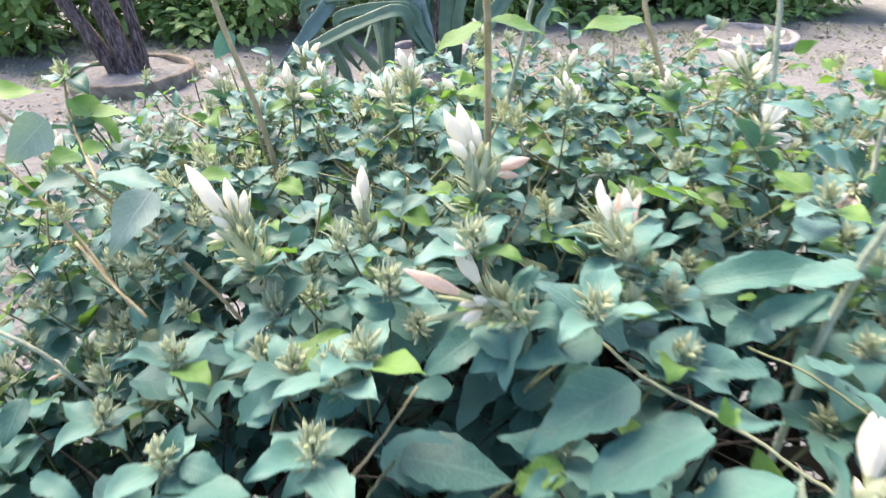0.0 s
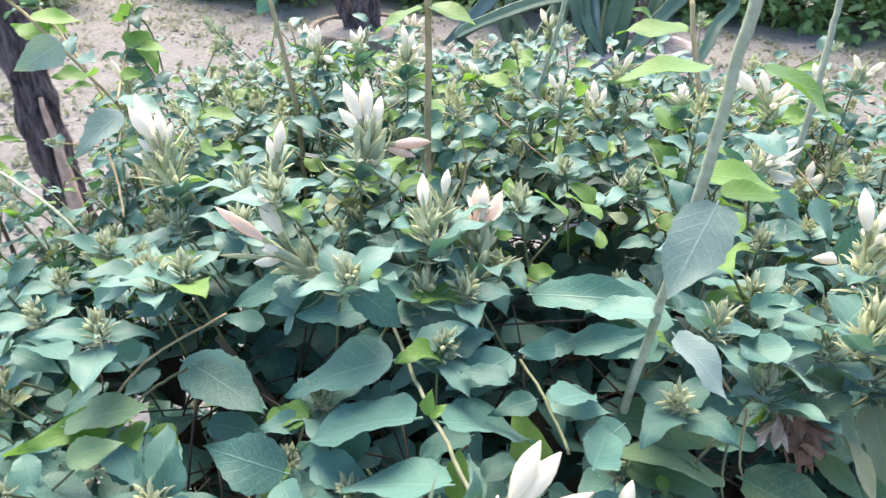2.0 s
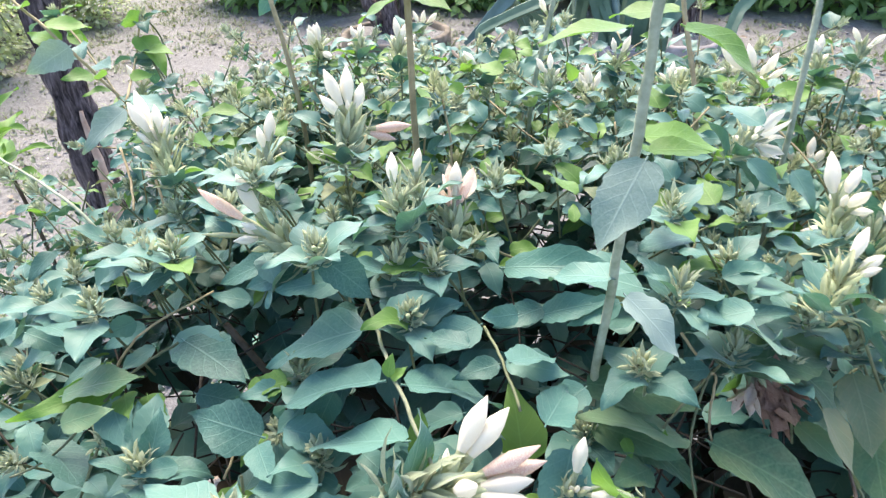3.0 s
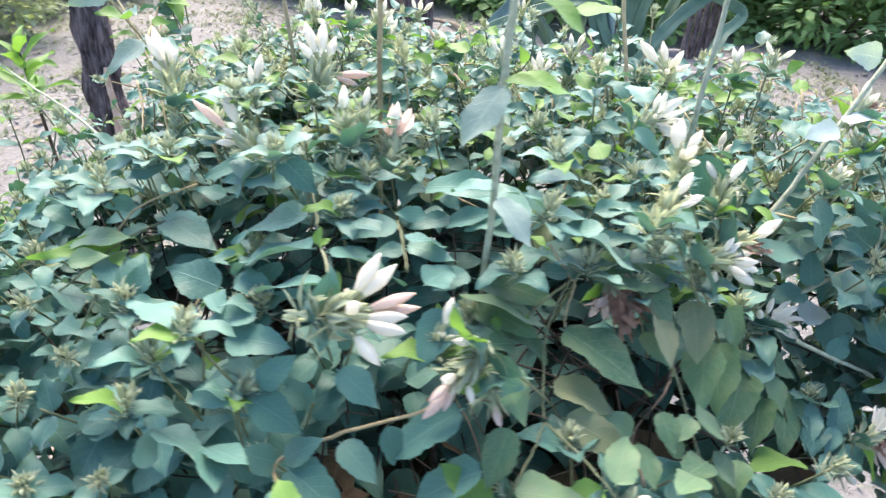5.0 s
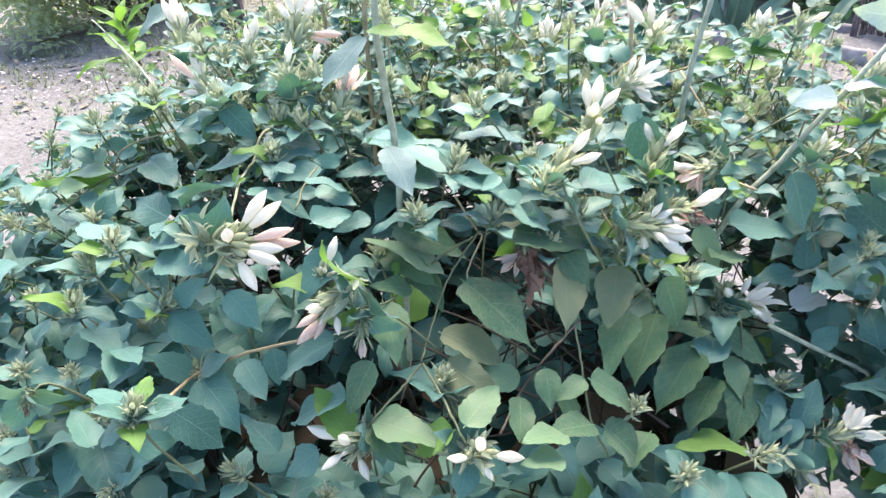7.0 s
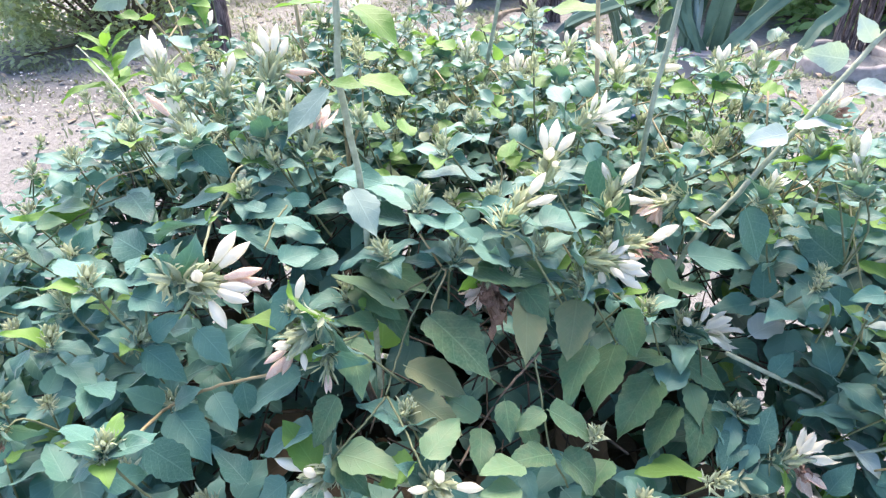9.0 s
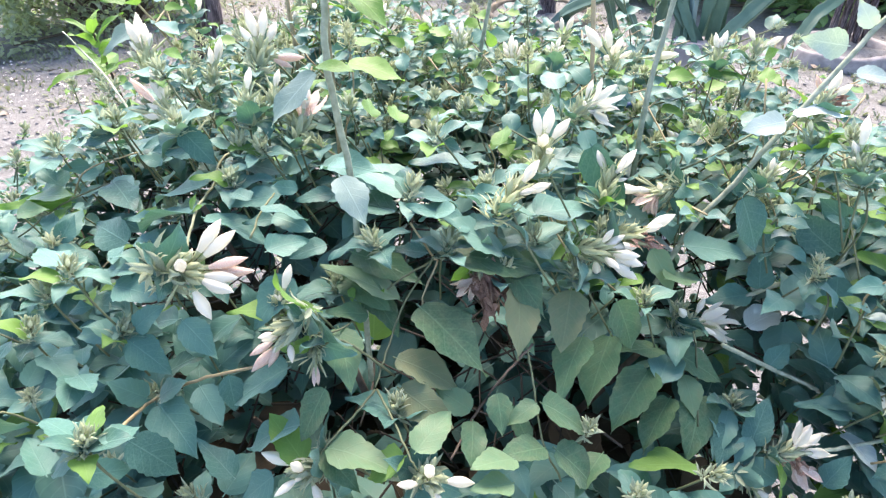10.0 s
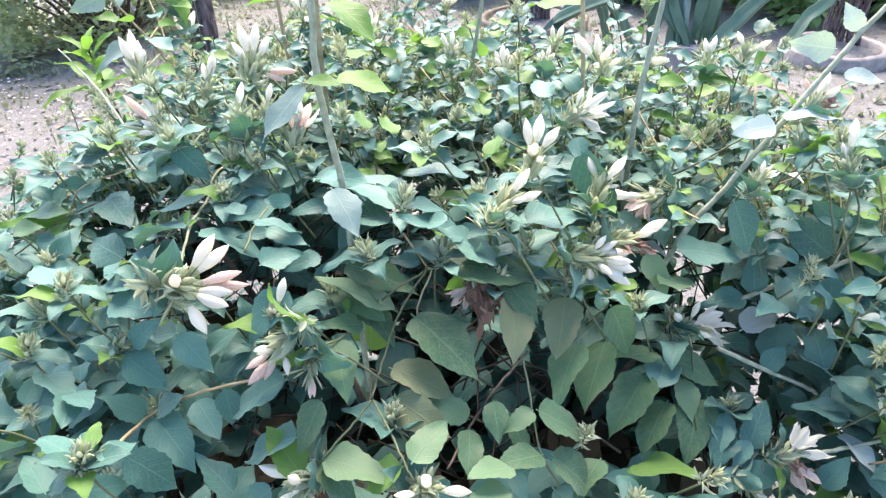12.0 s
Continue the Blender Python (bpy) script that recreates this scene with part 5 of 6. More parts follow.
set_leaf((-0.331, 0.469, 1.288), (-0.302, 0.430, 1.301), (-0.15, -0.02, 0.54), 0.52, "b")
set_leaf((-0.343, 0.465, 1.307), (-0.369, 0.493, 1.317), (-0.25, -0.51, 1.54), 0.48, "n")
set_leaf((-0.360, 0.463, 1.324), (-0.408, 0.466, 1.327), (-0.42, -0.72, 1.59), 0.50, "b")
set_leaf((-0.383, 0.466, 1.339), (-0.340, 0.486, 1.332), (-0.40, -0.69, 1.29), 0.48, "b")
set_leaf((-0.406, 0.468, 1.353), (-0.374, 0.441, 1.360), (0.05, -0.17, 1.25), 0.45, "b")
set_leaf((-0.431, 0.473, 1.367), (-0.411, 0.427, 1.367), (0.01, -0.24, 0.73), 0.44, "n")
set_leaf((-0.457, 0.479, 1.380), (-0.426, 0.451, 1.392), (0.04, -0.29, 0.85), 0.45, "b")
set_leaf((-0.484, 0.486, 1.392), (-0.430, 0.497, 1.392), (0.43, -0.02, 1.01), 0.50, "n")
flower_cluster((-0.500, 0.490, 1.400), [], 0.016, True, (-0.3, 0, 0.9))
set_leaf((-0.319, 0.484, 1.265), (-0.261, 0.482, 1.254), (-0.11, -0.04, 0.88), 0.48, "n")
set_leaf((-0.334, 0.508, 1.274), (-0.334, 0.543, 1.272), (0.59, -0.70, 0.96), 0.45, "b")
set_leaf((-0.349, 0.532, 1.282), (-0.365, 0.583, 1.281), (0.24, -0.29, 0.88), 0.41, "n")
set_leaf((-0.360, 0.551, 1.292), (-0.309, 0.552, 1.291), (-0.39, -0.03, 0.99), 0.54, "b")
set_leaf((-0.365, 0.562, 1.305), (-0.319, 0.549, 1.273), (1.06, -0.14, 1.58), 0.53, "b")
set_leaf((-0.369, 0.573, 1.317), (-0.342, 0.531, 1.332), (0.19, -0.54, 0.31), 0.45, "b")
flower_cluster((-0.372, 0.580, 1.325), [], 0.016, True, (-0.3, 0, 0.9))
set_leaf((-0.421, 0.565, 1.205), (-0.460, 0.593, 1.220), (-0.07, 0.04, 0.70), 0.51, "b")
set_leaf((-0.451, 0.579, 1.230), (-0.462, 0.545, 1.233), (-0.04, -0.58, 0.78), 0.46, "b")
set_leaf((-0.482, 0.592, 1.255), (-0.433, 0.571, 1.262), (0.06, -0.48, 1.35), 0.54, "n")
set_leaf((-0.508, 0.603, 1.275), (-0.546, 0.617, 1.283), (-0.05, -0.16, 0.97), 0.41, "b")
set_leaf((-0.528, 0.609, 1.289), (-0.541, 0.638, 1.267), (-0.24, -0.84, 0.91), 0.48, "b")
set_leaf((-0.548, 0.616, 1.302), (-0.587, 0.624, 1.303), (-0.31, -0.15, 0.93), 0.43, "b")
flower_cluster((-0.560, 0.620, 1.310), [], 0.016, True, (-0.3, 0, 0.9))
stem_part([(-0.352, 0.484, 1.205), (-0.318, 0.456, 1.182), (-0.274, 0.413, 1.177)], 0.0014, 0.0013, STEM_TAN)
stem_part([(-0.123, 0.234, 1.166), (-0.089, 0.244, 1.204), (-0.062, 0.287, 1.215)], 0.0010, 0.0008, STEM_TAN)
stem_part([(-0.016, 0.231, 1.165), (-0.004, 0.219, 1.157), (0.003, 0.194, 1.152)], 0.0010, 0.0008, STEM_TAN)
stem_part([(-0.360, 0.450, 1.060), (-0.427, 0.460, 1.128), (-0.629, 0.525, 1.132), (-0.802, 0.559, 1.156)], 0.0022, 0.0014, STEM_GREY)
# flower heads on the far side of the crown
flower_cluster((0.223, 0.852, 1.219), [("w", (0.191, 0.839, 1.230)), ("w", (0.270, 0.888, 1.226))], 0.018, False)
flower_cluster((-0.070, 0.620, 1.290), [("w", (-0.078, 0.635, 1.323)), ("w", (-0.068, 0.634, 1.317)), ("w", (-0.084, 0.634, 1.305)), ("w", (-0.058, 0.637, 1.306))], 0.026, True)
flower_cluster((-0.169, 0.707, 1.267), [("w", (-0.185, 0.719, 1.287)), ("w", (-0.180, 0.723, 1.283)), ("w", (-0.171, 0.724, 1.292)), ("w", (-0.165, 0.719, 1.289))], 0.020, False)
flower_cluster((-0.321, 0.849, 1.217), [("w", (-0.337, 0.867, 1.246)), ("w", (-0.342, 0.856, 1.242)), ("w", (-0.307, 0.863, 1.230)), ("w", (-0.317, 0.861, 1.224))], 0.024, False)
flower_cluster((-0.366, 0.765, 1.192), [("w", (-0.369, 0.770, 1.214)), ("w", (-0.364, 0.773, 1.216)), ("w", (-0.365, 0.783, 1.209))], 0.022, False)
flower_cluster((-0.382, 0.702, 1.186), [("w", (-0.404, 0.699, 1.210)), ("w", (-0.382, 0.711, 1.213)), ("w", (-0.400, 0.682, 1.193))], 0.024, False)
flower_cluster((-0.041, 0.729, 1.249), [("p", (-0.053, 0.721, 1.268)), ("p", (-0.054, 0.737, 1.259))], 0.016, False)
flower_cluster((0.087, 0.636, 1.268), [("w", (0.084, 0.647, 1.294)), ("w", (0.100, 0.637, 1.272)), ("w", (0.071, 0.639, 1.290))], 0.020, False)
flower_cluster((-0.376, 0.483, 1.086), [("w", (-0.386, 0.488, 1.101)), ("w", (-0.365, 0.486, 1.111))], 0.018, False)
flower_cluster((-0.386, 0.464, 1.081), [("w", (-0.403, 0.471, 1.089)), ("p", (-0.402, 0.452, 1.080)), ("w", (-0.393, 0.464, 1.074))], 0.016, False)
flower_cluster((-0.365, 0.566, 1.280), [("w", (-0.373, 0.576, 1.291)), ("w", (-0.367, 0.563, 1.284))], 0.016, False)
flower_cluster((0.091, 0.042, 1.127), [("d", (0.098, 0.036, 1.120))], 0.010, False)
# bud heads lower down
flower_cluster((-0.204, 0.258, 1.196), [], 0.020, False, (0.194, 0.082, 0.978))
flower_cluster((-0.113, 0.232, 1.231), [], 0.020, False, (0.115, 0.047, 0.992))
flower_cluster((-0.090, 0.288, 1.246), [], 0.020, False, (0.079, 0.061, 0.995))
flower_cluster((-0.159, 0.322, 1.218), [], 0.020, False, (-0.080, 0.107, 0.991))
flower_cluster((-0.133, 0.298, 1.229), [], 0.020, False, (0.120, 0.078, 0.990))
flower_cluster((-0.227, 0.349, 1.196), [], 0.020, False, (0.177, 0.119, 0.977))
flower_cluster((-0.285, 0.339, 1.150), [], 0.020, False, (0.208, 0.140, 0.968))
flower_cluster((0.035, 0.282, 1.276), [], 0.020, False, (-0.067, 0.038, 0.997))
flower_cluster((0.092, 0.289, 1.235), [], 0.020, False, (0.113, -0.045, 0.993))
flower_cluster((0.092, 0.325, 1.252), [], 0.020, False, (-0.137, -0.036, 0.990))
flower_cluster((-0.078, 0.339, 1.258), [], 0.020, False, (0.056, 0.163, 0.985))
flower_cluster((-0.160, 0.363, 1.223), [], 0.020, False, (-0.126, 0.006, 0.992))
flower_cluster((-0.028, 0.313, 1.303), [], 0.020, False, (0.011, 0.022, 1.000))
flower_cluster((0.020, 0.264, 1.191), [], 0.020, False, (-0.037, 0.105, 0.994))
flower_cluster((0.068, 0.211, 1.183), [], 0.020, False, (0.088, 0.087, 0.992))
flower_cluster((0.228, 0.409, 1.271), [], 0.020, False, (-0.159, -0.031, 0.987))
flower_cluster((0.269, 0.432, 1.224), [], 0.020, False, (-0.199, 0.005, 0.980))
flower_cluster((0.110, 0.558, 1.233), [], 0.020, False, (0.032, 0.201, 0.979))
flower_cluster((0.052, 0.361, 1.268), [], 0.020, False, (0.232, 0.172, 0.957))
flower_cluster((0.279, 0.519, 1.217), [], 0.020, False, (-0.003, 0.140, 0.990))
clear_round((0.068, 0.285, 1.220), 0.036, 4)
clear_round((0.097, 0.249, 1.220), 0.036, 4)
clear_round((0.083, 0.267, 1.220), 0.036, 4)
clear_round((0.044, 0.314, 1.228), 0.036, 4)
clear_round((0.056, 0.300, 1.225), 0.036, 4)
clear_round((0.115, 0.230, 1.220), 0.036, 4)
clear_round((0.132, 0.213, 1.217), 0.036, 4)
clear_round((0.020, 0.343, 1.215), 0.036, 4)
# dark gaps between the outer shoots
hollow((0.403, 0.599, 1.086), 0.04)
hollow((0.417, 0.662, 1.095), 0.04)
hollow((0.187, 0.206, 1.075), 0.04)
hollow((0.145, 0.210, 1.109), 0.04)
hollow((0.353, 0.347, 1.088), 0.04)
hollow((0.198, 0.524, 1.220), 0.04)
hollow((-0.047, 0.303, 1.170), 0.04)
hollow((0.006, 0.319, 1.185), 0.04)
hollow((0.108, 0.332, 1.195), 0.04)
hollow((0.150, 0.367, 1.176), 0.04)
hollow((-0.072, 0.266, 1.153), 0.04)
hollow((0.279, 0.404, 1.181), 0.04)
hollow((-0.023, 0.307, 1.180), 0.052)
hollow((0.020, 0.318, 1.195), 0.052)
hollow((-0.043, 0.281, 1.158), 0.052)
hollow((0.067, 0.295, 1.197), 0.052)
hollow((0.129, 0.315, 1.196), 0.052)
hollow((0.159, 0.365, 1.194), 0.052)
hollow((-0.062, 0.256, 1.141), 0.052)
hollow((0.211, 0.367, 1.127), 0.052)
hollow((0.154, 0.382, 1.200), 0.052)
hollow((0.261, 0.318, 1.089), 0.052)
hollow((0.342, 0.350, 1.097), 0.052)
hollow((0.364, 0.373, 1.070), 0.052)
hollow((0.277, 0.260, 1.064), 0.052)
hollow((0.163, 0.200, 1.057), 0.052)
hollow((0.202, 0.224, 1.088), 0.052)
hollow((0.164, 0.354, 1.159), 0.052)
hollow((0.330, 0.309, 1.055), 0.052)
hollow((0.350, 0.349, 1.061), 0.052)
hollow((0.386, 0.410, 1.046), 0.052)
hollow((0.251, 0.269, 1.088), 0.052)
hollow((0.121, 0.185, 1.042), 0.052)
hollow((0.232, 0.253, 1.116), 0.052)
hollow((0.248, 0.386, 1.144), 0.052)
hollow((0.139, 0.331, 1.181), 0.052)
hollow((0.183, 0.572, 1.222), 0.052)
hollow((0.414, 0.458, 1.007), 0.052)
hollow((-0.188, 0.245, 1.102), 0.052)
hollow((-0.128, 0.274, 1.148), 0.052)
hollow((-0.063, 0.247, 1.129), 0.052)
hollow((-0.032, 0.314, 1.170), 0.052)
hollow((0.004, 0.284, 1.143), 0.052)
hollow((-0.141, 0.277, 1.195), 0.052)
hollow((0.030, 0.303, 1.165), 0.052)
hollow((-0.225, 0.270, 1.125), 0.052)
hollow((-0.055, 0.308, 1.174), 0.052)
hollow((-0.027, 0.295, 1.167), 0.052)
hollow((0.088, 0.315, 1.196), 0.052)
hollow((0.108, 0.324, 1.196), 0.052)
hollow((0.135, 0.312, 1.197), 0.052)
hollow((0.111, 0.489, 1.212), 0.052)
hollow((0.148, 0.519, 1.199), 0.052)
hollow((0.128, 0.353, 1.199), 0.052)
hollow((0.080, 0.282, 1.201), 0.052)
hollow((0.003, 0.312, 1.190), 0.052)
hollow((-0.053, 0.326, 1.165), 0.052)
hollow((-0.028, 0.317, 1.160), 0.052)
hollow((0.005, 0.304, 1.160), 0.052)
hollow((-0.086, 0.320, 1.182), 0.052)
hollow((0.145, 0.313, 1.200), 0.052)
hollow((0.113, 0.317, 1.198), 0.052)
hollow((-0.202, 0.279, 1.095), 0.052)
hollow((-0.267, 0.291, 1.103), 0.052)
hollow((-0.334, 0.341, 1.090), 0.052)
hollow((-0.110, 0.273, 1.128), 0.052)
hollow((0.011, 0.323, 1.164), 0.052)
hollow((-0.054, 0.279, 1.130), 0.052)
hollow((0.075, 0.331, 1.189), 0.052)
hollow((0.162, 0.365, 1.204), 0.052)


# shoots over the whole crown
spots = []
tries = 0
while tries < 14000 and len(spots) < 900:
    tries += 1
    a, r = random.uniform(0, 2 * math.pi), 0.82 * math.sqrt(random.random())
    x, y = SC.x + r * math.cos(a), SC.y + r * math.sin(a)
    h = crown_height(x, y)
    if h is None:
        continue
    front = max(0.0, min(1.0, (0.5 - y) / 0.15))
    if random.random() < 0.45 * front:
        continue
    p = Vector((x, y, h - random.uniform(0.0, 0.035) - 0.035 * front))
    if all((p - q).length > 0.042 - 0.013 * min(1, max(0, (y - 0.45) / 0.25)) for q in spots):
        spots.append(p)
# the steep flanks down to the ground
for k in range(700):
    a = random.uniform(0, 2 * math.pi)
    z = random.uniform(0.25, 1.02)
    rr = (0.59 - 0.06 * max(0.0, math.cos(a - 0.2)) ** 3 + 0.14 * max(0.0, -0.8 * math.cos(a) - 0.6 * math.sin(a)) ** 6 - 0.11 * max(0.0, math.sin(a)) ** 1.5) * (1 - (max(0, z - 0.1) / 1.3) ** 5) ** 0.2 * (0.72 + 0.28 * min(1, z / 0.7))
    p = Vector((SC.x + rr * math.cos(a), SC.y + rr * math.sin(a), z))
    if p.y < 0.45 and z > 0.55 and random.random() < 0.4:
        continue
    if all((p - q).length > 0.06 for q in spots):
        spots.append(p)
for p in spots:
    nrm = crown_normal(p.x, p.y)
    d = (nrm * 0.6 + Vector((0, 0, 0.7)) + Vector((random.uniform(-1, 1), random.uniform(-1, 1), random.uniform(-0.3, 0.3))) * 0.75).normalized()
    if within(KEEP_CLEAR, p, 0.0, 0.8):
        continue
    far = max(0.0, min(1.0, (p.y - 0.5) / 0.4))
    shoot(p, d, random.uniform(0.10, 0.17), random.choice((3, 4, 4)), random.uniform(0.045, 0.082) * (1 - 0.34 * far) * (0.78 if p.x < -0.1 else 1.0), random.random() < 0.5 - 0.1 * far, 0.05 + 0.2 * far)
# loose bright side shoots at the thin edge of the crown
for k in range(22):
    p = Vector((random.uniform(-0.66, -0.46), random.uniform(0.38, 0.95), random.uniform(0.98, 1.14)))
    shoot(p, (random.uniform(-0.7, 0.1), random.uniform(-0.4, 0.4), 0.8), random.uniform(0.12, 0.2), 4, random.uniform(0.05, 0.075), random.random() < 0.7, 0.25)
for k in range(70):
    p = Vector((random.uniform(-0.56, -0.28), random.uniform(0.16, 0.56), random.uniform(1.0, 1.13)))
    shoot(p, (random.uniform(-0.8, 0.2), random.uniform(-0.6, 0.3), 0.6), random.uniform(0.1, 0.16), 4, random.uniform(0.035, 0.06), random.random() < 0.6, 0.12)
for k in range(50):
    p = Vector((random.uniform(-0.62, -0.3), random.uniform(0.62, 1.05), random.uniform(1.08, 1.21)))
    shoot(p, (random.uniform(-0.7, 0.3), random.uniform(-0.5, 0.4), 0.6), random.uniform(0.1, 0.17), 4, random.uniform(0.032, 0.052), random.random() < 0.4, 0.12)
# shaded low shoots at the thin flank
for k in range(40):
    p = Vector((random.uniform(0.42, 0.64), random.uniform(0.6, 0.95), random.uniform(0.82, 1.02)))
    shoot(p, (random.uniform(-0.2, 0.7), random.uniform(-0.7, 0.1), 0.5), random.uniform(0.1, 0.16), 3, random.uniform(0.05, 0.075), random.random() < 0.3, 0.0)
# crowded side twigs on the tan branch
for k in range(18):
    t = random.random()
    p = Vector((-0.30 - 0.12 * t, 0.48 + random.gauss(0, 0.035), 1.24 + 0.11 * t + random.gauss(0, 0.012)))
    shoot(p, (random.uniform(-0.8, 0.5), random.uniform(-0.6, 0.3), 0.6), random.uniform(0.05, 0.09), 3, random.uniform(0.028, 0.045), random.random() < 0.6, 0.3)
# thin pale twigs, small leaves and bud heads that lean out of the far side of the crown
for k in range(420):
    x, y = random.uniform(-0.5, 0.8), random.uniform(0.5, 1.2)
    h = crown_height(x, y)
    if h is None:
        continue
    foot = Vector((x, y, h - 0.05))
    if shades_bloom(foot + Vector((0, 0, 0.06))):
        continue
    tall = random.uniform(0.02, 0.06) if k % 6 else random.uniform(0.06, 0.12)
    top = foot + Vector((random.gauss(0, 0.055), random.gauss(0, 0.05), 0.03 + tall))
    line = bowed([foot, (foot + top) / 2 + Vector((random.gauss(0, 0.01), random.gauss(0, 0.01), 0.006)), top], 3)
    v, f = tube(line, [0.0011] * len(line), 5)
    crown_twigs.append((v, f, np.zeros((len(v), 2)), 1 if random.random() < 0.5 else 0, Matrix.Identity(4)))
    u = random.uniform(0, 6.28)
    for j in range(6):
        p = foot.lerp(top, 0.4 + 0.11 * j)
        put_leaf(p, (math.cos(u + 1.6 * j), math.sin(u + 1.6 * j), random.uniform(-0.3, 0.6)), (random.gauss(0, 0.4), -0.3, 1), random.uniform(0.02, 0.042), "b" if random.random() < 0.2 else "n")
    if k % 24 == 0:
        flower_cluster(top, [("wwwp"[j], top + Vector((random.gauss(0, 0.012), random.gauss(0, 0.012), random.uniform(0.026, 0.04)))) for j in range(random.choice((2, 3, 4)))], 0.018, True)
    elif random.random() < 0.35:
        heads.append((random.choice(TUFTS_PALE if random.random() < 0.5 else TUFTS), frame_of(top, (top - foot) + Vector((0, 0, 0.03)), (0, 1, 0), random.uniform(0.013, 0.02))))
# older leaves within the crown
for k in range(2600):
    a, r = random.uniform(0, 2 * math.pi), 0.66 * math.sqrt(random.random())
    x, y = SC.x + r * math.cos(a), SC.y + r * math.sin(a)
    h = crown_height(x, y)
    if h is None:
        continue
    z = h - random.uniform(0.06, 0.12 if x > 0.46 else 0.3)
    if within(HOLLOWS, (x, y, z), 0.02) or within(KEEP_CLEAR, (x, y, z), 0.015):
        continue
    put_leaf((x, y, z), (math.cos(k * 2.4), math.sin(k * 2.4), random.uniform(-0.6, 0.2)), (random.uniform(-0.4, 0.4), random.uniform(-0.4, 0.4), 1), random.uniform(0.05, 0.085))
tagged(joined("foliage", crown_leaves, [LEAF, LEAF_OLD, LEAF_YOUNG, LEAF_SKY_SHEEN], shrub), "mass of pointed green leaves", kind="stuff").matrix_basis = shrub_inv
tagged(joined("twig_growth", crown_twigs, [STEM, STEM_TAN], shrub), "thin green and tan twigs", kind="stuff").matrix_basis = shrub_inv
for tu, m in heads:
    part("bud_head", tu, shrub, shrub_inv @ m)
# inner leaves, partly in a near-black colour that stands for deep shade
inner = []
for k in range(2600):
    a = random.uniform(0, 2 * math.pi)
    r = (0.52 - 0.08 * max(0.0, math.cos(a - 0.2)) ** 3 + 0.12 * max(0.0, -0.8 * math.cos(a) - 0.6 * math.sin(a)) ** 6 - 0.19 * max(0.0, math.sin(a)) ** 1.5) * math.sqrt(random.random())
    z = random.uniform(0.12, 0.92)
    if within(HOLLOWS, (SC.x + r * math.cos(a), SC.y + r * math.sin(a), z), 0.02):
        continue
    v, f, u = random.choice(FORMS)
    inner.append((v, f, u, 0, frame_of((SC.x + r * math.cos(a), SC.y + r * math.sin(a), z), (math.cos(k * 2.4), math.sin(k * 2.4), random.uniform(-0.7, 0.2)), (random.uniform(-0.4, 0.4), random.uniform(-0.4, 0.4), 1), random.uniform(0.08, 0.11))))
# two leaves in five take the dark colour, to blacken the gaps
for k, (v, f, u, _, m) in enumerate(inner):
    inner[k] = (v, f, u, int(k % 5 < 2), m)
tagged(joined("inner_foliage", inner, [LEAF, LEAF_SHADE], shrub), "green inner leaves, some coloured near-black to deepen the shade", kind="stuff").matrix_basis = shrub_inv
# added dark twigs below the crown's surface, standing in for deep shade
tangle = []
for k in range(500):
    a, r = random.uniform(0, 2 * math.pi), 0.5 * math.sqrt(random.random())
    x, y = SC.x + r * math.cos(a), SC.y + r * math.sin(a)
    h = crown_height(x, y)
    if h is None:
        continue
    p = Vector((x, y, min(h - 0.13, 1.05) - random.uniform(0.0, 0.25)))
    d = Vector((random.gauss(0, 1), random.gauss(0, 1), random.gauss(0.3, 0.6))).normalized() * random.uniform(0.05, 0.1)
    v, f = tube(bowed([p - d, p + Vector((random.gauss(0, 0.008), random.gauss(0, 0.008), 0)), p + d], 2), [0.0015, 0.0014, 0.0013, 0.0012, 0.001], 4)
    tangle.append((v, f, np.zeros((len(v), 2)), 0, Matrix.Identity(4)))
tagged(joined("twig_tangle", tangle, [TWIG_SHADE], shrub), "near-black inner twigs added to deepen the shade", kind="stuff").matrix_basis = shrub_inv
# main branches from the root
for k in range(14):
    a = k * 2 * math.pi / 14 + random.uniform(-0.2, 0.2)
    rr = random.uniform(0.2, 0.45)
    e = Vector((SC.x + rr * math.cos(a), SC.y + rr * math.sin(a), random.uniform(0.85, 1.08)))
    stem_part([(SC.x + 0.04 * math.cos(a), SC.y + 0.04 * math.sin(a), -0.03), SC.lerp(e, 0.45) + Vector((0, 0, 0.12)), e], 0.011, 0.004, TWIG, "branch", "brown woody branch")


# ---- old tree trunk beside the shrub ----
def ragged_trunk(name, points, r0, r1, mat, parent, sides=22, seed=0, label=""):
    r = random.Random(seed)
    line = bowed(points, 14, 0.002, seed)
    v, f = tube(line, [r0 + (r1 - r0) * (i / (len(line) - 1)) ** 0.7 for i in range(len(line))], sides)
    out = []
    for i, p in enumerate(v):
        c = Vector(line[min(i // sides, len(line) - 1)])
        q = Vector(p)
        ridge = 1 + 0.17 * math.sin((i % sides) * 2.7 + 0.9 * math.sin(i // sides * 0.6 + seed)) + 0.2 * noise.noise(q * 14) + 0.12 * noise.noise(q * 45)
        out.append(tuple(c + (q - c) * ridge))
    return part(name, mesh_from(name, out, f, [mat]), parent, None, label)


trunk = thing("tree_trunk", "old dark tree trunk with fissured bark and a peeled pale patch", "tree trunk", (-1.665, 1.42, 0))
ragged_trunk("trunk", [(0, 0, -0.05), (0.01, 0.0, 0.35), (-0.02, 0.02, 0.8), (-0.03, 0.05, 1.3), (0.02, 0.1, 1.9)], 0.068, 0.048, BARK, trunk, seed=2)
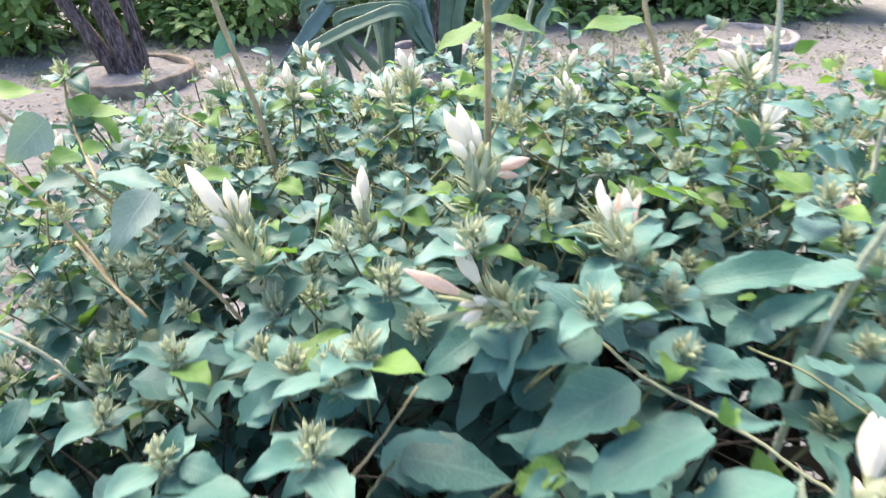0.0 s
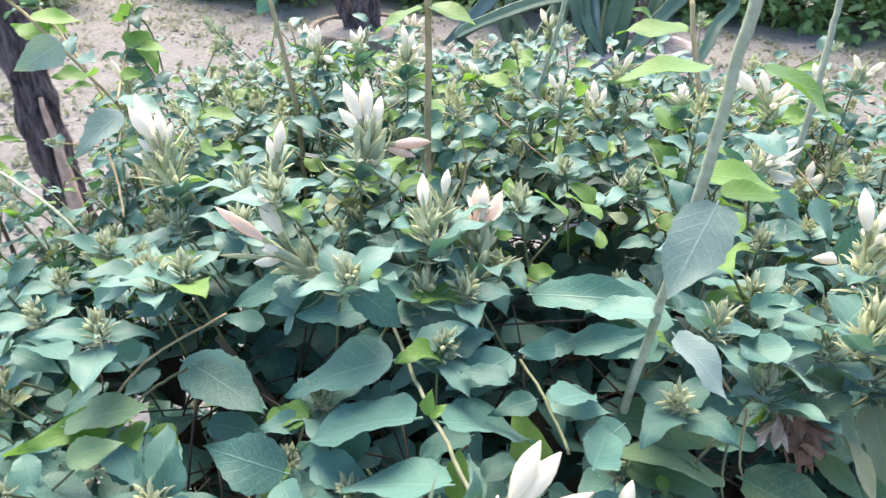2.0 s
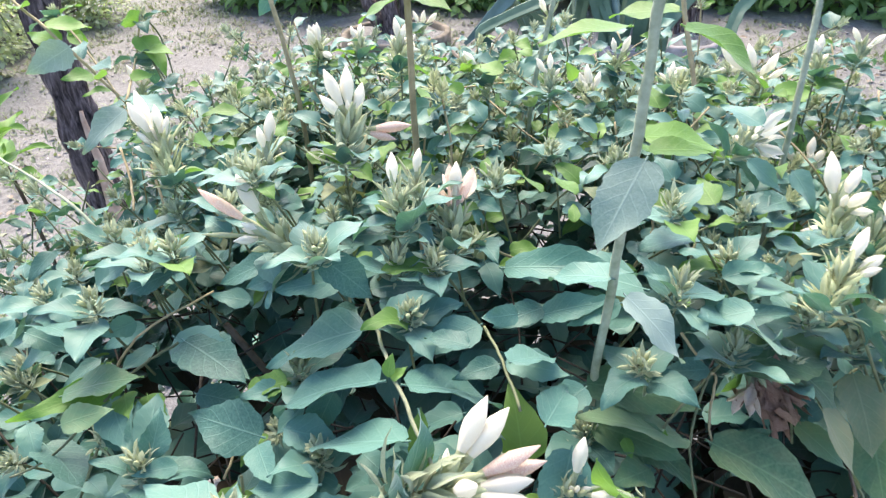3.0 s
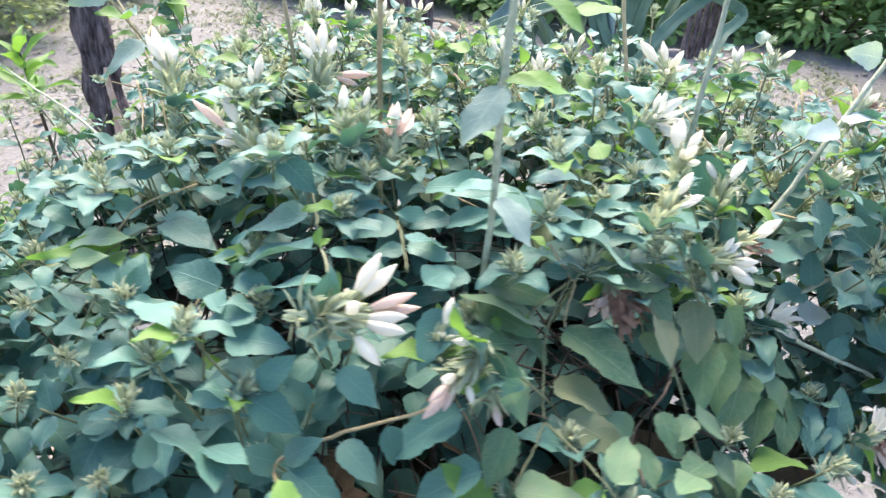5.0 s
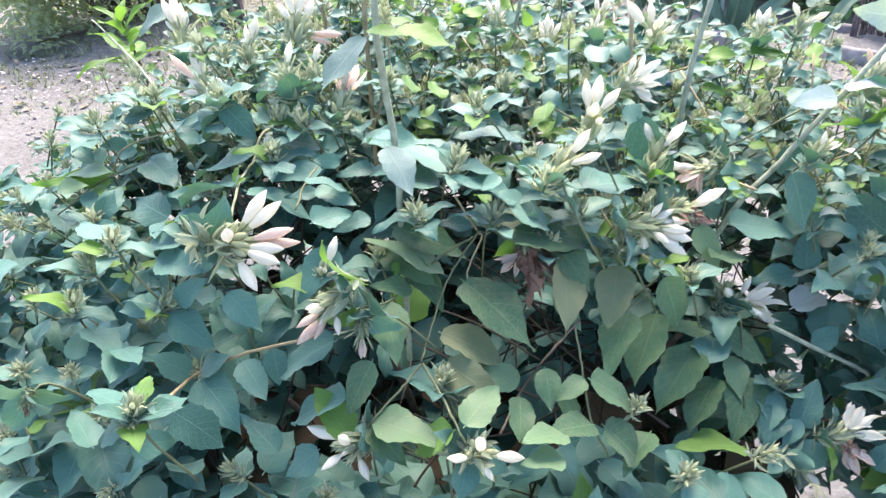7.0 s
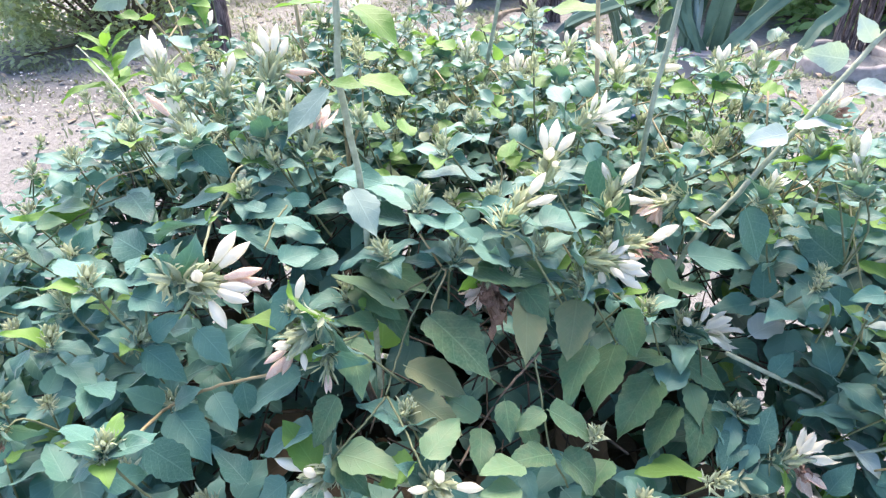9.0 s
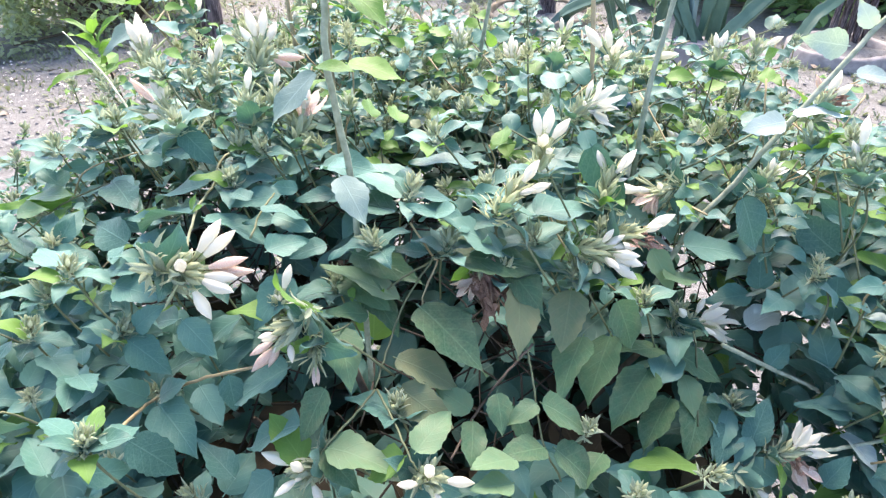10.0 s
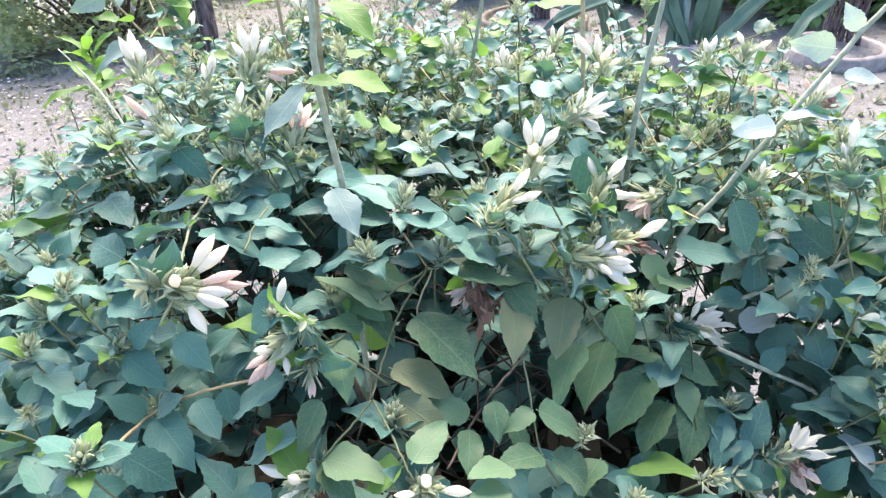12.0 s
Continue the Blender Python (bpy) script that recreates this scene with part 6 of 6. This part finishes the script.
ragged_trunk("limb", [(-0.01, 0.02, 1.0), (0.07, 0.08, 1.3), (0.2, 0.16, 1.7)], 0.03, 0.015, BARK, trunk, 9, 5)
ragged_trunk("peeled_strip", [(0.075, -0.03, -0.03), (0.07, -0.025, 0.4), (0.045, -0.01, 0.78)], 0.05, 0.006, BARE_WOOD, trunk, 9, 7, "strip of bare pale wood")

# ---- dragon fruit on its concrete post ----
post = tagged(new("concrete_post"), "square grey concrete plant post", "post")
post.location = (-0.03, 1.9, 0)
bm = bmesh.new()
bmesh.ops.create_cube(bm, size=1.0, matrix=Matrix.Translation((0, 0, 0.47)) @ Matrix.Diagonal((0.095, 0.095, 0.98, 1)))
bmesh.ops.bevel(bm, geom=bm.edges[:], offset=0.006, segments=2, affect="EDGES")
me = bpy.data.meshes.new("post")
bm.to_mesh(me)
bm.free()
me.materials.append(CONCRETE)
part("shaft", me, post, pose(0, 0, 0, 0, 0, 24))


def cactus_stem(points, width, mat, parent, seed):
    """A three-winged stem with a scalloped, thickened rim to each wing."""
    line = bowed(points, 7)
    verts, faces = [], []
    r = random.Random(seed)
    turn = r.uniform(0, 2)
    prof = []
    for k in range(3):
        a = k * 2.094
        prof += [(a - 0.5, 0.32), (a - 0.1, 0.9), (a, 1.0), (a + 0.1, 0.9), (a + 0.5, 0.32)]
    n = len(prof)
    for i, p in enumerate(line):
        d = (line[min(i + 1, len(line) - 1)] - line[max(i - 1, 0)]).normalized()
        u = d.cross(Vector((0.2, 0.9, 0.1))).normalized()
        w = d.cross(u)
        t = i / (len(line) - 1)
        sz = width * 0.42 * min(1, 0.35 + 6 * t, 0.3 + 4 * (1 - t)) * (1 + 0.07 * math.sin(i * 1.9))
        for a, q in prof:
            verts.append(p + (u * math.cos(a + turn) + w * math.sin(a + turn)) * q * sz)
    for i in range(len(line) - 1):
        for k in range(n):
            a, c = i * n + k, i * n + (k + 1) % n
            faces.append((a, c, c + n, a + n))
    faces.append(tuple(range(n))[::-1])
    faces.append(tuple((len(line) - 1) * n + k for k in range(n)))
    part("stem", mesh_from("cactus_stem", verts, faces, [mat]), parent)


def cactus_blade(points, width, mat, parent, seed):
    """A stem that climbs the post, arches over its top and hangs down along points."""
    q = Vector(points[0])
    r = random.Random(seed)
    foot = Vector((-0.03 + r.uniform(-0.07, 0.07), 1.9 + r.choice((-0.07, 0.07)), r.uniform(0.45, 0.6)))
    if seed % 4:
        foot = Vector((-0.03 + r.uniform(-0.03, 0.03), 1.9 + r.uniform(-0.03, 0.03), 0.95))
    top = Vector((-0.03 + 0.3 * (q.x + 0.03), 1.9 + 0.3 * (q.y - 1.9), max(q.z + 0.04, 1.1)))
    cactus_stem([foot, foot.lerp(top, 0.6), top, *points], 0.8 * width, mat, parent, seed)


cactus = thing("dragon_fruit_cactus", "dragon fruit cactus with long drooping three-winged stems on a post", "cactus", (0, 0, 0))
cactus_blade([(-0.280, 2.127, 1.222), (-0.333, 2.067, 1.123), (-0.411, 2.012, 1.031), (-0.510, 1.948, 0.922)], 0.075, CACTUS_BLUE, cactus, 1)
cactus_blade([(-0.295, 2.236, 1.209), (-0.322, 2.145, 1.059), (-0.334, 2.090, 0.969), (-0.345, 2.036, 0.878)], 0.040, CACTUS, cactus, 2)
cactus_blade([(-0.447, 2.191, 1.035), (-0.385, 2.161, 0.988), (-0.323, 2.132, 0.940), (-0.271, 2.098, 0.885)], 0.050, CACTUS, cactus, 3)
cactus_blade([(-0.165, 2.178, 1.214), (-0.166, 2.098, 1.082), (-0.172, 2.036, 0.979), (-0.163, 1.978, 0.883)], 0.070, CACTUS, cactus, 4)
cactus_blade([(-0.437, 1.919, 0.973), (-0.397, 1.889, 0.924), (-0.358, 1.858, 0.874), (-0.319, 1.823, 0.818)], 0.065, CACTUS, cactus, 5)
cactus_blade([(-0.220, 2.343, 1.194), (-0.218, 2.266, 1.068), (-0.245, 2.209, 0.974), (-0.285, 2.157, 0.887)], 0.045, CACTUS, cactus, 6)
cactus_blade([(-0.090, 2.285, 1.199), (-0.067, 2.191, 1.044), (-0.058, 2.126, 0.936), (-0.046, 2.069, 0.843)], 0.050, CACTUS, cactus, 7)
cactus_blade([(0.283, 1.975, 1.126), (0.263, 1.910, 1.068), (0.246, 1.853, 1.016), (0.224, 1.796, 0.969)], 0.055, CACTUS, cactus, 8)
cactus_blade([(-0.418, 2.079, 1.096), (-0.345, 2.029, 0.979), (-0.305, 1.996, 0.906), (-0.278, 1.946, 0.819)], 0.055, CACTUS, cactus, 9)
cactus_blade([(-0.225, 2.223, 1.077), (-0.206, 2.147, 0.959), (-0.198, 2.098, 0.886), (-0.162, 2.051, 0.797)], 0.050, CACTUS, cactus, 10)
cactus_blade([(-0.316, 1.997, 1.069), (-0.243, 1.969, 0.969), (-0.190, 1.955, 0.904), (-0.137, 1.941, 0.839)], 0.050, CACTUS, cactus, 11)
cactus_blade([(0.224, 1.990, 1.201), (0.141, 1.926, 1.093), (0.075, 1.870, 0.999), (0.008, 1.805, 0.891)], 0.075, CACTUS, cactus, 12)
cactus_blade([(0.117, 2.046, 1.195), (0.098, 1.979, 1.084), (0.087, 1.928, 1.000), (0.092, 1.869, 0.902)], 0.060, CACTUS, cactus, 13)



# ---- planting rings ----
def planting_ring(name, at, radius, height, thick, mat, label):
    ob = thing(name, label, "planter", at)
    prof = [(radius, -0.05), (radius, height * 0.9), (radius - 0.3 * thick, height), (radius - 0.7 * thick, height), (radius - thick, height * 0.92), (radius - thick, -0.05)]
    n = 40
    verts = []
    for k in range(n):
        a = 2 * math.pi * k / n
        wob = 1 + 0.02 * noise.noise((math.cos(a) * 2, math.sin(a) * 2, radius))
        verts += [(math.cos(a) * rr * wob, math.sin(a) * rr * wob, z + 0.012 * noise.noise((math.cos(a) * 3, math.sin(a) * 3, 2))) for rr, z in prof]
    m_ = len(prof)
    faces = [(k * m_ + j, ((k + 1) % n) * m_ + j, ((k + 1) % n) * m_ + j + 1, k * m_ + j + 1) for k in range(n) for j in range(m_ - 1)]
    part("rim", mesh_from("rim", verts, faces, [mat]), ob)
    verts, faces = [(0, 0, height * 0.72)], []
    for k in range(n):
        a = 2 * math.pi * k / n
        verts.append((math.cos(a) * (radius - thick), math.sin(a) * (radius - thick), height * 0.6 + 0.02 * math.sin(5 * a)))
    faces = [(0, 1 + k, 1 + (k + 1) % n) for k in range(n)]
    part("earth", mesh_from("earth", verts, faces, [SOIL]), ob)
    return ob


planting_ring("planting_ring", (-2.33, 5.05, 0), 0.46, 0.10, 0.05, RING_CLAY, "low mossy brown concrete ring round an old tree")
planting_ring("planting_ring", (2.78, 5.95, 0), 0.44, 0.055, 0.06, RING_PALE, "low pale concrete ring filled with soil")
planting_ring("planting_ring", (-0.08, 5.45, 0), 0.36, 0.10, 0.06, RING_PALE, "low pale concrete ring with grey stems")

old_tree = thing("old_tree", "leaning dark twisted tree trunk growing in a ring", "tree", (-2.4, 5.05, 0))
ragged_trunk("trunk", [(0.08, 0, 0), (-0.05, 0.05, 0.5), (-0.25, 0.1, 1.1), (-0.4, 0.2, 2.2)], 0.072, 0.055, BARK, old_tree, 12, 11)
ragged_trunk("trunk", [(-0.04, 0.05, 0), (-0.25, 0.0, 0.5), (-0.55, -0.05, 1.1), (-0.8, 0.0, 2.0)], 0.06, 0.035, BARK, old_tree, 10, 12)
ragged_trunk("trunk", [(0.12, 0.1, 0), (0.1, 0.1, 0.6), (-0.1, 0.1, 1.3), (-0.1, 0.2, 2.1)], 0.05, 0.03, BARK, old_tree, 10, 13)
stems_tree = thing("young_tree", "cluster of thin grey tree stems growing in a ring", "tree", (-0.08, 5.6, 0))
for k in range(5):
    ragged_trunk("trunk", [(-0.1 + 0.05 * k, 0.03 * k, 0), (-0.12 + 0.06 * k, 0, 0.7), (-0.3 + 0.15 * k, 0.1, 1.6)], 0.025, 0.015, BARK, stems_tree, 8, 20 + k)


# ---- bushes behind ----
SMALL = [leaf_shape(1.0, random.uniform(0.45, 0.62), random.uniform(0.1, 0.5), 0.25, 0.05, 0.9, 4, 0.06, 50 + i) for i in range(5)]


def far_bush(at, size, leaves, leaf, mat, label, seed, base=0.1, clumps=26):
    """A bush of leafy clumps on branching stems."""
    r = random.Random(seed)
    ob = thing("bush", label, "bush", at, "bushes at the back")
    heads_ = []
    for k in range(clumps):
        a, q = r.uniform(0, 6.28), math.sqrt(r.random())
        heads_.append(Vector((math.cos(a) * q * size[0] * 0.85, math.sin(a) * q * size[1] * 0.85, base + (size[2] - base) * r.random() ** 0.8 * (1 - 0.35 * q * q))))
    for k in range(0, clumps, 2):
        ragged = tube(bowed([(heads_[k].x * 0.2, heads_[k].y * 0.2, -0.02), heads_[k] * 0.55, heads_[k]], 3), [0.016 - 0.0016 * i for i in range(7)], 6)
        part("branch", mesh_from("branch", ragged[0], ragged[1], [TWIG]), ob)
    pcs = []
    for k in range(leaves):
        h = r.choice(heads_)
        d = Vector((r.gauss(0, 1), r.gauss(0, 1), r.gauss(0, 0.8)))
        d.normalize()
        p = h + d * r.uniform(0.35, 1.0) * 0.3 * min(size[0], 1.0)
        if p.z < 0.03:
            continue
        v, f, u = r.choice(SMALL)
        pcs.append((v, f, u, 0, frame_of(p, d + Vector((r.uniform(-1, 1), r.uniform(-1, 1), -0.3)), (d.x * 0.6, d.y * 0.6, 1), leaf * r.uniform(0.7, 1.2))))
    tagged(joined("crown", pcs, [mat], ob), "leafy crown", kind="stuff")
    return ob


far_bush((-3.9, 6.3, 0), (1.3, 0.7, 1.1), 4200, 0.13, HEDGE, "broad-leaved dark green bush behind the ring", 1, 0.0, 44)
far_bush((-1.5, 6.6, 0), (1.3, 0.7, 1.1), 4200, 0.13, HEDGE, "broad-leaved green bush at the back of the bed", 2, 0.0, 44)
far_bush((0.9, 7.2, 0), (1.3, 0.7, 1.1), 4200, 0.13, HEDGE, "broad-leaved green bush at the back of the bed", 3, 0.0, 44)
far_bush((3.3, 7.1, 0), (1.4, 0.6, 1.1), 4200, 0.13, HEDGE, "broad-leaved green bush at the back of the bed", 4, 0.0, 44)
far_bush((-2.75, 7.0, 0), (1.2, 0.6, 1.1), 3200, 0.13, HEDGE, "broad-leaved green bush at the back of the bed", 11, 0.0, 40)
far_bush((-0.3, 7.3, 0), (1.2, 0.6, 1.1), 3200, 0.13, HEDGE, "broad-leaved green bush at the back of the bed", 12, 0.0, 40)
far_bush((2.1, 7.6, 0), (1.2, 0.6, 1.1), 3200, 0.13, HEDGE, "broad-leaved green bush at the back of the bed", 13, 0.0, 40)
far_bush((5.6, 6.8, 0), (1.3, 0.7, 1.1), 3000, 0.13, HEDGE, "broad-leaved green bush at the back of the bed", 5, 0.0, 36)
far_bush((-5.3, 2.9, 0), (0.8, 1.2, 1.4), 17000, 0.06, HEDGE_SOFT, "fine-leaved grey-green bush on bare soil", 6, 0.0, 60)
far_bush((-6.0, 4.6, 0), (0.8, 1.2, 1.0), 5000, 0.07, HEDGE_SOFT, "fine-leaved grey-green bush on bare soil", 7, 0.0, 50)
far_bush((-6.8, 0.2, 0), (0.8, 1.2, 1.0), 4000, 0.06, HEDGE_SOFT, "fine-leaved grey-green bush on bare soil", 8, 0.0, 40)


# ---- sapling beside the shrub ----
sapling = thing("sapling", "young plant with bright green leaves on a dark stem", "sapling", (-0.83, 0.66, 0))
line = bowed([(0, 0, -0.02), (0.02, -0.01, 0.5), (-0.01, 0.0, 0.9), (0.08, -0.07, 1.165)], 6)
v, f = tube(line, [0.006 - 0.0002 * i for i in range(len(line))], 7)
part("stem", mesh_from("stem", v, f, [TWIG]), sapling)
for k in range(15):
    a, up_ = k * 2.4, 0.1 + 0.055 * k
    d = Vector((math.cos(a), math.sin(a), up_ * 1.2))
    m = frame_of(Vector((0.08, -0.07, 1.06 + 0.007 * k)), d, (0, 0, 1), random.uniform(0.08, 0.12) * (1.0 - 0.03 * k))
    part("leaf", LEAF_MESH[(k % 12, "b")], sapling, m @ Matrix.Diagonal((0.58, 1.1, 1, 1)))


# ---- what lies on the ground ----
def ground_height(x, y):
    near = max(0.0, 1.0 - max(abs(x), abs(y - 3)) / 9.0)
    return near * (0.05 * noise.noise((x * 0.8, y * 0.8, 0)) + 0.035 * noise.noise((x * 3.1, y * 3.1, 5)) + 0.03 * noise.noise((x * 7.0, y * 7.0, 9)))


def clod(seed):
    r = random.Random(seed)
    bm = bmesh.new()
    bmesh.ops.create_icosphere(bm, subdivisions=1, radius=1.0)
    for v_ in bm.verts:
        v_.co *= r.uniform(0.65, 1.2)
    out = np.array([tuple(v_.co) for v_ in bm.verts])
    fs = [tuple(v_.index for v_ in q.verts) for q in bm.faces]
    bm.free()
    return out, fs, np.zeros((len(out), 2))


CLODS = [clod(i) for i in range(6)]
pcs = []
for k in range(6500):
    x, y = random.uniform(-5.5, 5.5), random.uniform(0.6, 6.4)
    patch = noise.noise((x * 0.9, y * 0.9, 7))
    if patch < random.uniform(-0.35, 0.3):
        continue
    s = random.uniform(0.004, 0.014) * (1.6 if random.random() < 0.1 else 1)
    v, f, u = random.choice(CLODS)
    pcs.append((v, f, u, 0, pose(x, y, ground_height(x, y) + s * 0.2, random.uniform(0, 360), 0, random.uniform(0, 360)) @ Matrix.Diagonal((s, s, s * 0.7, 1))))
tagged(joined("soil_clods", pcs, [CLOD]), "small clods of dry grey soil", "soil", kind="stuff")
pcs = []
for k in range(1500):
    x, y = random.uniform(-5.5, 5.0), random.uniform(0.6, 6.6)
    if noise.noise((x * 0.7 + 4, y * 0.7, 1)) < random.uniform(-0.4, 0.35):
        continue
    v, f, u = random.choice(SMALL)
    a = random.uniform(0, 6.28)
    pcs.append((v, f, u, 0, frame_of((x, y, ground_height(x, y) + 0.012), (math.cos(a), math.sin(a), random.uniform(-0.1, 0.3)), (random.uniform(-0.5, 0.5), random.uniform(-0.5, 0.5), 1), random.uniform(0.03, 0.08))))
tagged(joined("leaf_litter", pcs, [LITTER]), "scattered dry brown fallen leaves", "leaf litter", kind="stuff")
pcs = []
for k in range(160):
    x, y = random.gauss(-4.25, 0.4), random.gauss(1.65, 0.4)
    v, f, u = random.choice(SMALL)
    a = random.uniform(0, 6.28)
    pcs.append((v, f, u, 0, frame_of((x, y, ground_height(x, y) + 0.015), (math.cos(a), math.sin(a), 0.1), (random.uniform(-0.5, 0.5), random.uniform(-0.5, 0.5), 1), random.uniform(0.016, 0.034))))
tagged(joined("fallen_petals", pcs, [PETAL_PALE]), "fallen pale pink petals on the soil", "petals", kind="stuff")
BLADES = [leaf_shape(1.0, random.uniform(0.08, 0.16), random.uniform(0.2, 0.9), 0.3, 0.03, 0.7, 4, 0.02, 70 + i) for i in range(5)]
pcs = []
for k in range(2600):
    cx, cy = random.uniform(-6.5, 4.5), random.uniform(1.2, 6.4)
    if noise.noise((cx * 0.55, cy * 0.55, 12)) < random.uniform(-0.3, 0.2) - 0.2 * (cx < -1.5):
        continue
    lush = random.random()
    for j in range(9 + int(10 * lush)):
        a = random.uniform(0, 6.28)
        x, y = cx + random.gauss(0, 0.06), cy + random.gauss(0, 0.06)
        v, f, u = random.choice(BLADES if j % 3 else SMALL)
        pcs.append((v, f, u, 0, frame_of((x, y, ground_height(x, y) - 0.003), (math.cos(a), math.sin(a), random.uniform(0.2, 1.6)), (-math.cos(a), -math.sin(a), 1), random.uniform(0.03, 0.07) * (0.7 + 0.8 * lush) * (0.6 if j % 3 == 0 else 1.0))))
tagged(joined("ground_weeds", pcs, [WEED]), "low grey-green grass and weeds on the soil", "weeds", kind="stuff")

# ---- scrap of blue plastic caught in the crown ----
pts = []
for i in range(9):
    for j in range(4):
        x, y = (i - 4) * 0.0045, (j - 1.5) * 0.003
        pts.append((x, y + 0.004 * math.sin(i * 1.7), 0.004 * math.sin(i * 1.3 + j) + 0.003 * noise.noise((i * 0.9, j * 0.9, 4))))
quads = [(i * 4 + j, i * 4 + j + 1, i * 4 + j + 5, i * 4 + j + 4) for i in range(8) for j in range(3)]
scrap = tagged(new("plastic_scrap", mesh_from("plastic_scrap", pts, quads, [BLUE])), "crumpled strip of blue plastic caught among the leaves", "plastic scrap")
scrap.matrix_basis = pose(0.285, 0.742, 1.198, 25, 10, 20)
scrap.modifiers.new("thickness", "SOLIDIFY").thickness = 0.001
